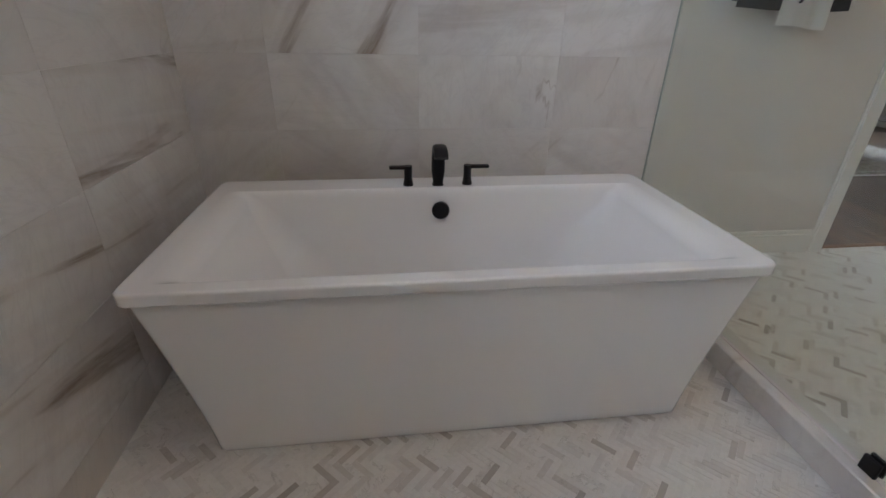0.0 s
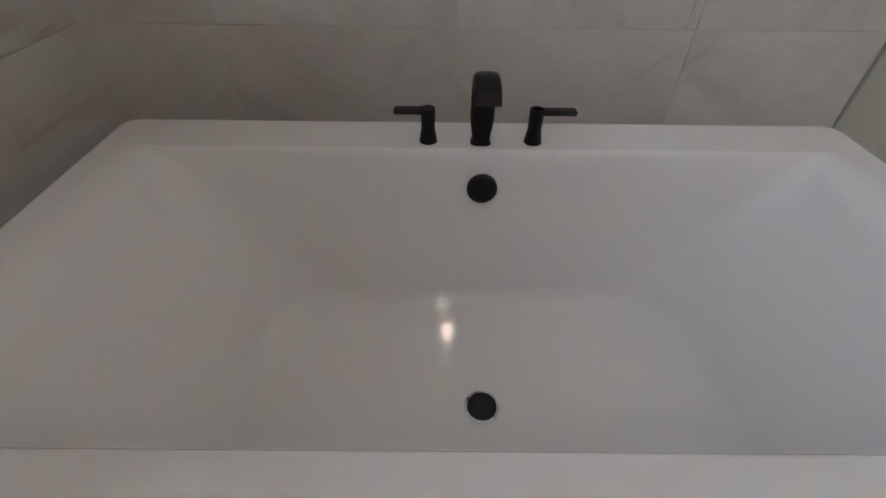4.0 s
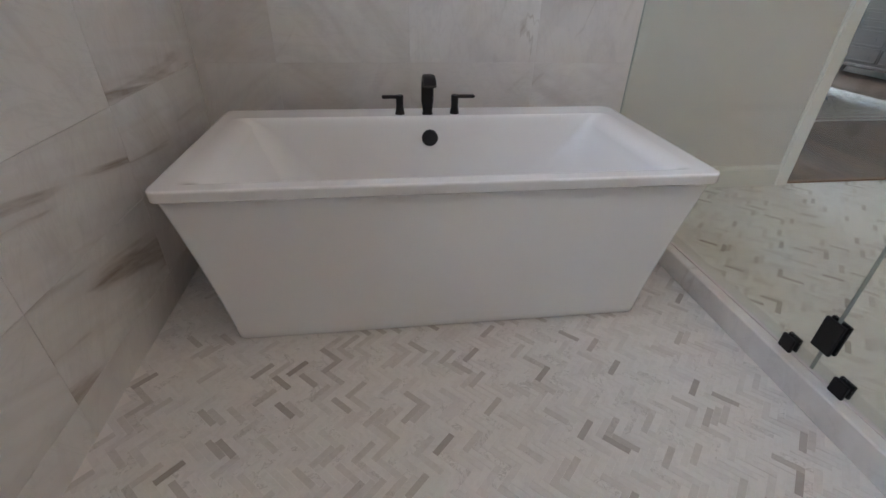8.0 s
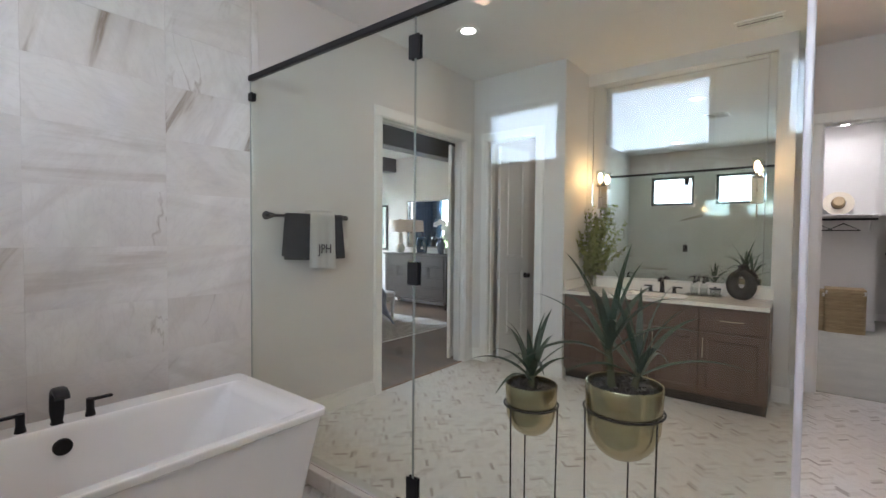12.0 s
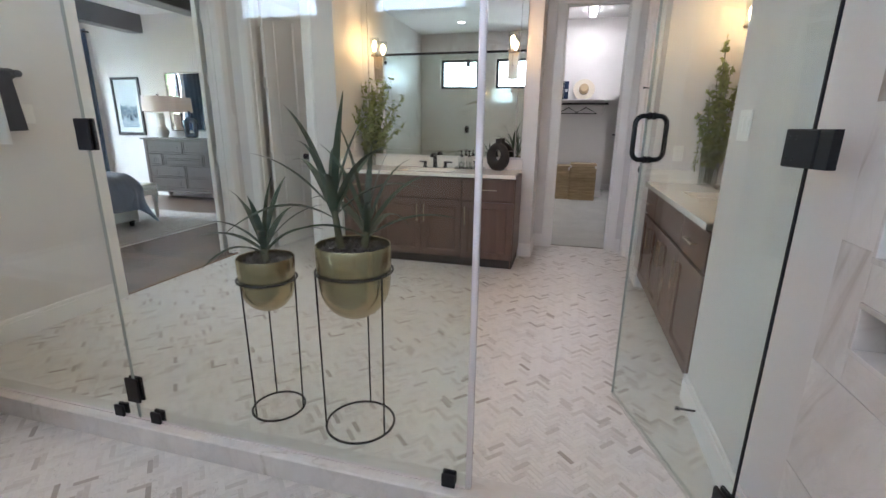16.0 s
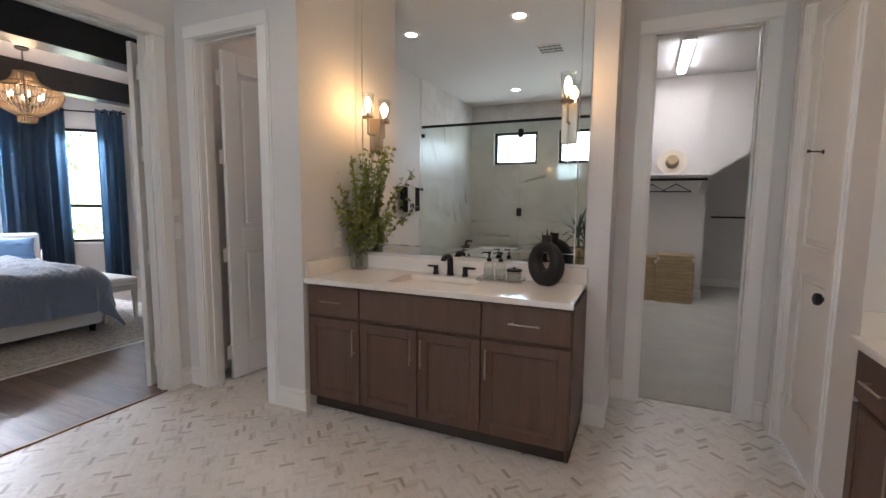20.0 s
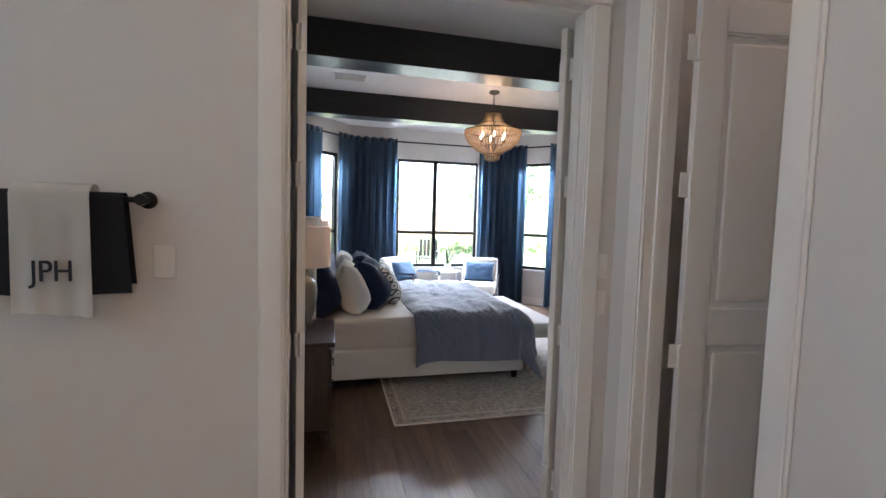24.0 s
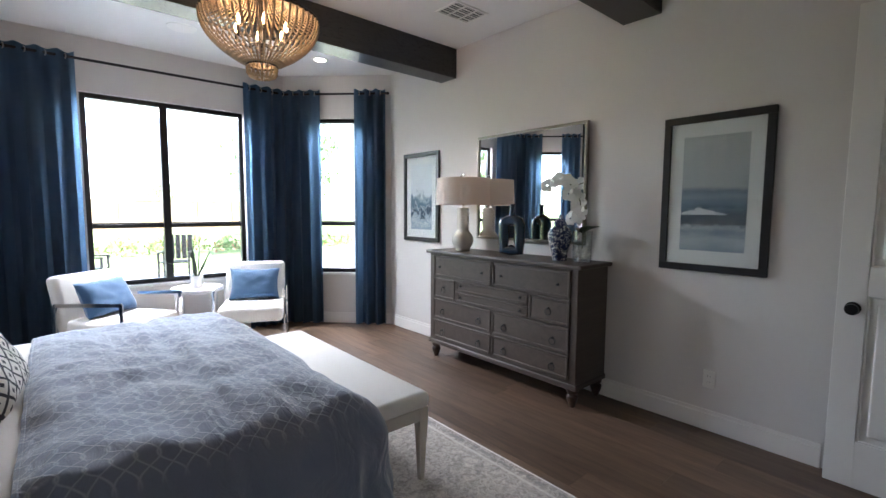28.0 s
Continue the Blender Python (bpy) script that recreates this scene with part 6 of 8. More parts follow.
mt = thing("mattress", "mattress under a ribbed white coverlet on the bed", "mattress", pose(0, 0, 0))
part("core", box(2.49, 4.545, 4.30, 6.30, 0.302, 0.36, 0.02, 2), LINEN, mt, "", True)
part("coverlet", box(2.48, 4.555, 4.29, 6.31, 0.322, 0.618, 0.055, 4), RIB, mt, "ribbed white coverlet", True)
part("coverlet_hem", tube(bmesh.new(), [(2.50, 4.288, 0.350), (3.5, 4.286, 0.346), (4.54, 4.288, 0.350)], 0.006, 8), RIB, mt, "", True)


def drape(x0, xe, ya, yb, top, drop, seed):
    """A thick quilt lying over the foot half of the bed and falling over three sides."""
    b = bmesh.new()
    ni, nj = 58, 84
    rows = []
    for i in range(ni + 1):
        s = x0 + (xe - x0 + drop * 0.95) * i / ni
        row = []
        for j in range(nj + 1):
            t = ya - drop + (yb - ya + 2 * drop) * j / nj
            ox = max(0.0, s - xe)
            oy = max(0.0, ya - t, t - yb)
            sgn = -1 if t < ya else 1
            fold = noise.noise(Vector((s * 2.2, t * 2.2, seed)))
            fine = noise.noise(Vector((s * 7, t * 7, seed + 5)))
            crease = -0.016 * math.exp(-((s - 4.10) / 0.022) ** 2) - 0.010 * math.exp(-((t - 5.30) / 0.02) ** 2)
            r = 0.19 + 0.065 * min(1.0, max(0.0, ox) / 0.25) * min(1.0, max(0.0, t - ya + 0.25) / 0.3)
            over = math.hypot(ox, oy)

            def bend(o):
                if o <= 0:
                    return 0.0, 0.0
                if o < r * 1.57:
                    return r * math.sin(o / r), r * (1 - math.cos(o / r))
                return r + 0.10 * (o - r * 1.57), r + (o - r * 1.57) * 0.985
            out_, down = bend(over)
            flare = 1 + 0.55 * min(ox, oy) / drop
            hx_, hy_ = (flare * out_ * ox / over, flare * out_ * oy / over) if over > 0 else (0.0, 0.0)
            z = top - down + 0.012 * max(0.0, 1 - ((t - (ya + yb) / 2) / (yb - ya) * 2) ** 4) * max(0.0, 1 - ox / 0.2)
            loose = min(1.0, over / 0.36)
            x = min(s, xe) + hx_ + 0.022 * loose * math.sin(9 * t + 2.5 * fold) * (ox > 0)
            y = min(max(t, ya), yb) + sgn * hy_ + (0.030 * math.sin(7 * s + 5 * fold) + 0.034 * fold + 0.012 * fine) * loose * (oy > 0) * sgn * -1 - sgn * 0.030 * math.exp(-((s - 4.10) / 0.03) ** 2) * loose * (oy > 0)
            z += (0.042 * fold + 0.022 * fine + 0.008 * noise.noise(Vector((s * 16, t * 16, seed)))) * (1 - 0.7 * loose) + crease + 0.02 * (1 - loose)
            edge = (s - x0) / 0.10
            if edge < 1:
                z -= 0.035 * (1 - edge) ** 2
            u_ = (ox / over, sgn * oy / over) if over > 0 else (0.0, 0.0)
            fall = min(1.0, over / 0.30)
            z = max(z, 0.045)
            row.append((Vector((x, y, z)), Vector((x - 0.028 * u_[0] * fall, y - 0.028 * u_[1] * fall, z - 0.028 * (1 - fall)))))
        rows.append(row)
    skins = [[[b.verts.new(p[k]) for p in row] for row in rows] for k in (0, 1)]
    for k, vs in enumerate(skins):
        for a_, c_ in zip(vs, vs[1:]):
            for j in range(nj):
                q_ = (a_[j], a_[j + 1], c_[j + 1], c_[j])
                b.faces.new(q_ if k else q_[::-1])
    rims = [[(0, j) for j in range(nj + 1)], [(ni, j) for j in range(nj + 1)], [(i, 0) for i in range(ni + 1)], [(i, nj) for i in range(ni + 1)]]
    for rim in rims:
        for (i0, j0), (i1, j1) in zip(rim, rim[1:]):
            b.faces.new((skins[0][i0][j0], skins[0][i1][j1], skins[1][i1][j1], skins[1][i0][j0]))
    bmesh.ops.recalc_face_normals(b, faces=b.faces)
    hem = [((p[0] + p[1]) / 2) for p in rows[0]]
    return b, hem


shell, hem = drape(3.55, 4.465, 4.36, 6.24, 0.652, 0.52, 2.0)
dv = tagged(part("duvet", shell, DUVET, None, "", True), "dusty blue quilted duvet draped over the bed's foot", "duvet")
part("hem_piping", tube(bmesh.new(), hem, 0.0155, 8), DUVET, dv, "", True)

TOPZ = 0.620
k = 0
for y in (4.60, 5.24, 5.90):
    k += 1
    pillow("euro_pillow", "large navy velvet euro pillow against the headboard", pose(2.79, y, TOPZ, -12, 0, 86 + (-3, 4, -2)[k - 1]), 0.64, 0.545, 0.30, VELVET, k, chop=0.09)
for y in (4.68, 5.84):
    k += 1
    pillow("sham_pillow", "white linen pillow sham with flanged edge", pose(3.08, y, TOPZ, -18, 0, 87 if y < 5 else 90), 0.56, 0.475, 0.26, LINEN, k, chop=0.05)
for y in (4.85, 5.66):
    k += 1
    pillow("square_pillow", "navy velvet square pillow propped on the bed", pose(3.29, y, TOPZ, -22, 0, 76 if y < 5 else 88), 0.53, 0.495, 0.30, VELVET, k, chop=0.09)
pillow("lumbar_pillow", "white cushion with black lattice pattern", pose(3.48, 5.12, TOPZ, -24, 0, 84), 0.56, 0.42, 0.20, PATT, 21)

# bench at the foot
bn = thing("bed_bench", "cream upholstered bench on tapered whitewashed legs", "bench", pose(4.885, 5.225, 0.012))
CREAMW = plain("whitewashed_wood", (0.55, 0.50, 0.44), 0.5, var=0.08, stretch=(6, 6, 1))
part("seat", box(-0.190, 0.190, -0.785, 0.785, 0.39, 0.475, 0.035, 4), BOUCLE, bn, "", True)
b = bmesh.new()
for e in ((-0.175, 0.175, -0.765, -0.735), (-0.175, 0.175, 0.735, 0.765)):
    bx(b, e[0], e[1], e[2], e[3], 0.325, 0.392, 0.004, 1)
for e in ((-0.175, -0.15), (0.15, 0.175)):
    bx(b, e[0], e[1], -0.735, 0.735, 0.325, 0.392, 0.004, 1)
part("apron", b, CREAMW, bn)
for x in (-0.157, 0.157):
    for y in (-0.74, 0.74):
        b = bmesh.new()
        skin(b, [rounded(x - r, x + r, y - r, y + r, z, 0.004, 2) for z, r in ((0.0, 0.014), (0.20, 0.021), (0.33, 0.028), (0.392, 0.028))], True, True)
        part("leg", b, CREAMW, bn)

# rug
RUG, nt, bs = shader("worn_ivory_grey_rug")
v = coords(nt)
fine = noise_(nt, v, 30, 8, 0.78, 1.2)
big_ = noise_(nt, v, 2.4, 4, 0.6, 1.0)
vor = nt.nodes.new("ShaderNodeTexVoronoi")
vor.inputs["Scale"].default_value = 6.0
nt.links.new(v, vor.inputs["Vector"])
mot = math_(nt, "ABSOLUTE", math_(nt, "SUBTRACT", math_(nt, "FRACT", math_(nt, "MULTIPLY", vor.outputs["Distance"], 4.0)), 0.5))
col = ramp_(nt, math_(nt, "ADD", math_(nt, "MULTIPLY", fine, 0.92), math_(nt, "MULTIPLY", mot, 0.10)), ((0.38, (0.20, 0.18, 0.165)), (0.49, (0.42, 0.38, 0.34)), (0.62, (0.66, 0.61, 0.54))))
col = mix_(nt, math_(nt, "MULTIPLY", big_, 0.28), col, (0.56, 0.53, 0.49))
rs = nt.nodes.new("ShaderNodeSeparateXYZ")
nt.links.new(v, rs.inputs[0])
rim_ = math_(nt, "MAXIMUM", math_(nt, "SUBTRACT", math_(nt, "ABSOLUTE", rs.outputs[0]), 1.115), math_(nt, "SUBTRACT", math_(nt, "ABSOLUTE", rs.outputs[1]), 1.745))
band = math_(nt, "LESS_THAN", math_(nt, "ABSOLUTE", math_(nt, "ADD", rim_, 0.075)), 0.008)
col = mix_(nt, math_(nt, "MULTIPLY", band, 0.6), col, (0.70, 0.67, 0.62))
dash = math_(nt, "LESS_THAN", math_(nt, "ABSOLUTE", math_(nt, "ADD", rim_, 0.035)), 0.014)
col = mix_(nt, math_(nt, "MULTIPLY", math_(nt, "MULTIPLY", dash, math_(nt, "GREATER_THAN", noise_(nt, v, 26, 2), 0.5)), 0.6), col, (0.22, 0.21, 0.21))
nt.links.new(col, bs.inputs["Base Color"])
bs.inputs["Roughness"].default_value = 0.95
bump_(nt, bs, fine, 0.5, 0.004)
rg = thing("area_rug", "distressed ivory and grey patterned area rug", "rug", pose(4.395, 5.30, 0))
part("field", box(-1.115, 1.115, -1.745, 1.745, 0.0, 0.012, 0.004, 1), RUG, rg)
b = bmesh.new()
for e in ((-1.13, 1.13, -1.76, -1.745), (-1.13, 1.13, 1.745, 1.76), (-1.13, -1.115, -1.745, 1.745), (1.115, 1.13, -1.745, 1.745)):
    bx(b, e[0], e[1], e[2], e[3], 0.0, 0.010, 0.003, 1)
part("binding", b, LINEN, rg, "pale bound edge")


def nightstand(at):
    """A two-drawer bedside chest: front towards +x."""
    n = thing("nightstand", "dark walnut nightstand with two drawers and ring pulls", "nightstand", at, "nightstands")
    part("top", box(-0.235, 0.235, -0.335, 0.335, 0.668, 0.70, 0.008, 2), DARKW, n)
    part("case", box(-0.215, 0.200, -0.31, 0.31, 0.13, 0.668, 0.004, 1), DARKW, n)
    for z0, z1 in ((0.17, 0.40), (0.42, 0.645)):
        b = box(0.200, 0.212, -0.285, 0.285, z0, z1, 0.004, 1)
        bx(b, 0.212, 0.216, -0.25, 0.25, z0 + 0.03, z1 - 0.03, 0.002, 1)
        dr = part("drawer", b, DARKW, n)
        for y in (-0.14, 0.14):
            b = tube(bmesh.new(), [(0.226, y + 0.024 * math.cos(a), (z0 + z1) / 2 - 0.018 + 0.024 * math.sin(a)) for a in [2 * math.pi * i / 18 for i in range(18)]], 0.0035, 6, True)
            rod(b, (0.214, y, (z0 + z1) / 2 + 0.006), (0.228, y, (z0 + z1) / 2 + 0.006), 0.007, seg=10)
            part("ring_pull", b, BLACK, dr, "dark ring pull", True)
    for x in (-0.19, 0.18):
        for y in (-0.28, 0.28):
            b = lathe(bmesh.new(), [(0, 0), (0.018, 0), (0.022, 0.02), (0.030, 0.05), (0.033, 0.075), (0.024, 0.09), (0.034, 0.105), (0.034, 0.13), (0, 0.13)], 16, (x, y, 0))
            part("turned_foot", b, DARKW, n, "", True)
    return n


nightstand(pose(2.610, 3.62, 0))
nightstand(pose(2.610, 6.98, 0))


def table_lamp(at, label, body, prof, z_shade, r0, r1, h, watts, base_box=None):
    l = thing("table_lamp", label, "lamp", at, "bedroom lamps")
    if base_box:
        part("base", box(-base_box, base_box, -base_box, base_box, 0.0, 0.035, 0.004, 1), VASEG, l, "clear acrylic base")
    part("body", lathe(bmesh.new(), prof, 36), body, l, "", True)
    b = lathe(bmesh.new(), [(r0, 0.0), (r1, h), (r1 - 0.003, h), (r0 - 0.003, 0.0)], 44, (0, 0, z_shade))
    part("shade", b, SHADE, l, "off-white drum shade", True)
    b = rod(bmesh.new(), (0, 0, prof[-1][1]), (0, 0, z_shade + h + 0.01), 0.006, seg=10)
    for a in (0, 2.09, 4.19):
        rod(b, (0, 0, z_shade + h - 0.01), ((r1 - 0.003) * math.cos(a), (r1 - 0.003) * math.sin(a), z_shade + h - 0.01), 0.0025, seg=6)
    part("stem", b, NICKEL, l)
    part("finial", lathe(bmesh.new(), [(0, 0.0), (0.012, 0.005), (0.020, 0.022), (0.014, 0.038), (0, 0.043)], 18, (0, 0, z_shade + h + 0.008)), CHROME, l, "clear ball finial", True)
    p_ = part("bulb", lathe(bmesh.new(), [(0, 0), (0.014, 0.0), (0.03, 0.05), (0.026, 0.085), (0, 0.10)], 16, (0, 0, z_shade + 0.06)), LAMPB, l, "warm bulb", True)
    p_.visible_shadow = False
    lamp("table_lamp_light", "POINT", watts, (1.0, 0.74, 0.50), at @ pose(0, 0, z_shade + 0.12), soft=0.04)
    return l


URN = [(0, 0.036), (0.058, 0.036), (0.062, 0.045), (0.080, 0.10), (0.099, 0.19), (0.103, 0.25), (0.094, 0.31), (0.066, 0.342), (0.040, 0.357), (0.033, 0.382), (0.037, 0.406), (0.045, 0.420), (0.020, 0.424)]
table_lamp(pose(2.622, 3.765, 0.70), "glazed celadon urn table lamp with linen drum shade", CELAD, URN, 0.430, 0.191, 0.189, 0.282, 0.14, 0.075)
table_lamp(pose(2.622, 7.06, 0.70), "glazed celadon urn table lamp with linen drum shade", CELAD, URN, 0.430, 0.191, 0.189, 0.282, 0.09, 0.075)

# blue-and-white porcelain
CHINA, nt, bs = shader("blue_white_porcelain")
v = coords(nt, (1, 1, 1))
n1 = noise_(nt, v, 26, 4, 0.6, 2.5)
n2 = noise_(nt, v, 60, 3, 0.6, 1.5)
col = mix_(nt, math_(nt, "GREATER_THAN", n1, 0.445), (0.50, 0.50, 0.51), mix_(nt, n2, (0.010, 0.014, 0.040), (0.035, 0.050, 0.120)))
nt.links.new(col, bs.inputs["Base Color"])
bs.inputs["Roughness"].default_value = 0.1
j = thing("porcelain_jar", "blue and white porcelain jar with a flat lid", "jar", pose(2.613, 3.465, 0.70) @ Matrix.Diagonal((0.82, 0.82, 1.0, 1.0)))
part("body", lathe(bmesh.new(), [(0, 0), (0.046, 0), (0.052, 0.008), (0.060, 0.05), (0.064, 0.13), (0.058, 0.175), (0.046, 0.195), (0.044, 0.205), (0, 0.205)], 32), CHINA, j, "", True)
part("lid", lathe(bmesh.new(), [(0.048, 0.206), (0.050, 0.212), (0.050, 0.236), (0.046, 0.244), (0, 0.246)], 32), CHINA, j, "", True)

# ---- dresser and what stands on it ----
D0 = pose(6.578, 5.225, 0, 0, 0, -90)
dr = thing("dresser", "grey-brown wooden dresser with nine drawers and ring pulls", "dresser", D0)
DW, DD, DH = 1.60, 0.40, 1.03
# seen from its front: x to the right, y to the back
part("top", box(-DW / 2 - 0.035, DW / 2 + 0.035, -DD / 2 - 0.03, DD / 2 + 0.005, DH - 0.03, DH, 0.010, 2), DRESS, dr)
part("case", box(-DW / 2, DW / 2, -DD / 2, DD / 2, 0.155, DH - 0.03, 0.004, 1), DRESS, dr)
part("base_rail", box(-DW / 2 - 0.012, DW / 2 + 0.012, -DD / 2 - 0.012, DD / 2, 0.135, 0.175, 0.006, 1), DRESS, dr)
fy = -DD / 2


def drawer(x0, x1, z0, z1, pulls, ring):
    b = bmesh.new()
    for e in ((x0, x0 + 0.022, z0, z1), (x1 - 0.022, x1, z0, z1), (x0 + 0.022, x1 - 0.022, z0, z0 + 0.022), (x0 + 0.022, x1 - 0.022, z1 - 0.022, z1)):
        bx(b, e[0], e[1], fy - 0.014, fy, e[2], e[3], 0.004, 1)
    bx(b, x0 + 0.02, x1 - 0.02, fy - 0.006, fy, z0 + 0.02, z1 - 0.02)
    d_ = part("drawer", b, DRESS, dr)
    for px, pz in pulls:
        if ring:
            b = tube(bmesh.new(), [(px + 0.025 * math.cos(a), fy - 0.016, pz - 0.016 + 0.025 * math.sin(a)) for a in [2 * math.pi * i / 20 for i in range(20)]], 0.0035, 6, True)
            rod(b, (px, fy - 0.004, pz + 0.008), (px, fy - 0.022, pz + 0.008), 0.010, 0.008, 12)
            part("ring_pull", b, BLACK, d_, "dark ring pull", True)
        else:
            b = rod(bmesh.new(), (px, fy - 0.004, pz), (px, fy - 0.014, pz), 0.005, seg=10)
            rod(b, (px, fy - 0.014, pz), (px, fy - 0.026, pz), 0.011, 0.009, 14)
            part("knob", b, BLACK, d_, "dark round knob", True)


L, R = -DW / 2 + 0.055, DW / 2 - 0.055
g_ = 0.012
zr = (0.19, 0.375, 0.575, 0.775, 0.985)
for x0, x1 in ((L, -g_ / 2), (g_ / 2, R)):
    w_ = x1 - x0
    for q in (0, 1):
        drawer(x0, x1, zr[q] + g_, zr[q + 1], [(x0 + 0.13 * w_ / 0.7, (zr[q] + zr[q + 1]) / 2), (x1 - 0.13 * w_ / 0.7, (zr[q] + zr[q + 1]) / 2)], True)
    drawer(x0, x1, zr[3] + g_, zr[4], [(x0 + 0.1, (zr[3] + zr[4]) / 2), (x1 - 0.1, (zr[3] + zr[4]) / 2)], False)
drawer(L, L + 0.30, zr[2] + g_, zr[3], [(L + 0.15, (zr[2] + zr[3]) / 2 + 0.01)], True)
drawer(R - 0.36, R, zr[2] + g_, zr[3], [(R - 0.18, (zr[2] + zr[3]) / 2 + 0.01)], True)
zm = (zr[2] + zr[3]) / 2
drawer(L + 0.30 + g_, R - 0.36 - g_, zm + 0.006, zr[3], [(L + 0.38, zm + 0.06), (R - 0.44, zm + 0.06)], False)
drawer(L + 0.30 + g_, R - 0.36 - g_, zr[2] + g_, zm, [(L + 0.38, zm - 0.045), (R - 0.44, zm - 0.045)], False)
for x in (-DW / 2 + 0.045, DW / 2 - 0.045):
    for y in (fy + 0.04, DD / 2 - 0.04):
        part("turned_foot", lathe(bmesh.new(), [(0, 0), (0.022, 0), (0.026, 0.02), (0.040, 0.055), (0.044, 0.08), (0.030, 0.095), (0.042, 0.11), (0.045, 0.135), (0, 0.135)], 18, (x, y, 0)), DARKW, dr, "dark turned bun foot", True)

DT = DH + 0.0005
# gourd lamp with little lugs
gl = [(0, 0), (0.062, 0), (0.070, 0.008), (0.066, 0.016), (0.090, 0.05), (0.102, 0.095), (0.094, 0.135), (0.070, 0.168), (0.056, 0.182), (0.055, 0.20), (0.0565, 0.30), (0.056, 0.39), (0.050, 0.40), (0.014, 0.402)]
lp = table_lamp(D0 @ pose(-0.565, 0.0, DT), "cream ceramic gourd table lamp with wide drum shade", CREAMC, gl, 0.425, 0.255, 0.245, 0.245, 0.045)
for s in (-1, 1):
    for z in (0.245, 0.345):
        b = tube(bmesh.new(), [(s * (0.055 + 0.022 * math.sin(a)), 0, z + 0.028 * math.cos(a)) for a in [math.pi * i / 8 for i in range(9)]], 0.007, 8)
        part("lug", b, CREAMC, lp, "", True)


def loop_vase(name, at, w, h, label):
    """A tall flat bottle of dark glass with a long slot through its body."""
    o = thing(name, label, "vase", at, "glass loop vases")
    b = bmesh.new()
    r = w * 0.20
    a_, hh = w / 2 - r, h * 0.80
    pts = [(-a_, 0, r)] + [(-a_, 0, r + (hh - 2 * r) * q) for q in (0.3, 0.6, 0.85)] + [(-a_ * math.cos(t), 0, hh - r - a_ * 0.6 + a_ * 0.6 * math.sin(t)) for t in (0.5, 1.0, 1.57, 2.1, 2.6)] + [(a_, 0, r + (hh - 2 * r) * q) for q in (0.85, 0.6, 0.3)] + [(a_, 0, r), (0, 0, r * 0.95)]
    tube(b, pts, r, 14, True)
    for vert in b.verts:
        vert.co.z = max(vert.co.z, 0.0)
        vert.co.y *= 0.9
    part("body", b, BLUEG, o, "", True)
    part("neck", lathe(bmesh.new(), [(0.03, hh - 0.03), (0.020, hh + 0.01), (0.017, h - 0.02), (0.026, h), (0.020, h), (0.012, h - 0.03)], 18), BLUEG, o, "", True)
    return o


loop_vase("loop_vase", D0 @ pose(0.055, -0.03, DT, 0, 0, 15), 0.235, 0.43, "dark blue glass bottle vase with a slotted body")
gj = thing("ginger_jar", "blue and white porcelain ginger jar with domed lid", "jar", D0 @ pose(0.52, -0.02, DT))
part("body", lathe(bmesh.new(), [(0, 0), (0.052, 0), (0.056, 0.01), (0.060, 0.06), (0.088, 0.16), (0.090, 0.20), (0.070, 0.245), (0.044, 0.26), (0.044, 0.275), (0, 0.275)], 32), CHINA, gj, "", True)
part("lid", lathe(bmesh.new(), [(0.050, 0.276), (0.050, 0.285), (0.040, 0.305), (0.016, 0.318), (0.012, 0.33), (0.016, 0.34), (0, 0.35)], 28), CHINA, gj, "domed lid with a knob", True)
ov = thing("orchid_vase", "glass vase with white orchid and shells", "vase", D0 @ pose(0.70, 0.0, DT))
p_ = part("vase", lathe(bmesh.new(), [(0, 0.004), (0.062, 0), (0.068, 0.02), (0.070, 0.23), (0.066, 0.23), (0.062, 0.012), (0, 0.010)], 28), VASEG, ov, "clear glass cylinder", True)
p_.visible_shadow = False
rnd = random.Random(12)
b = bmesh.new()
for _ in range(46):
    a, q = rnd.uniform(0, 6.28), 0.05 * math.sqrt(rnd.random())
    m = pose(q * math.cos(a), q * math.sin(a), 0.02 + 0.085 * rnd.random(), rnd.uniform(0, 360), rnd.uniform(0, 360), 0)
    bmesh.ops.create_icosphere(b, subdivisions=1, radius=rnd.uniform(0.010, 0.018), matrix=m @ Matrix.Diagonal((1.2, 0.9, 0.6, 1)))
tagged(part("shells", b, CREAMC, ov, "pale shells and pebbles", True), kind="stuff")
PETAL = plain("orchid_petal", (0.84, 0.83, 0.81), 0.6, var=0.03)
lets_light_through(PETAL, (0.8, 0.8, 0.76), 0.4)
b = tube(bmesh.new(), [(0, 0, 0.10), (0.0, 0, 0.30), (-0.03, 0, 0.45), (-0.09, 0, 0.56), (-0.19, 0, 0.61), (-0.30, 0, 0.58)], 0.004, 6)
tube(b, [(0, 0, 0.10), (0.01, 0, 0.28), (0.0, 0.02, 0.40), (-0.03, 0.02, 0.47)], 0.004, 6)
part("stem", b, STEM, ov, "", True)
blooms = [(-0.31, 0.57), (-0.25, 0.60), (-0.20, 0.615), (-0.15, 0.60), (-0.10, 0.57), (-0.07, 0.53), (-0.045, 0.49), (-0.02, 0.45), (-0.05, 0.43), (0.0, 0.41), (-0.06, 0.38), (-0.01, 0.36), (-0.10, 0.50), (-0.035, 0.33), (-0.09, 0.32)]
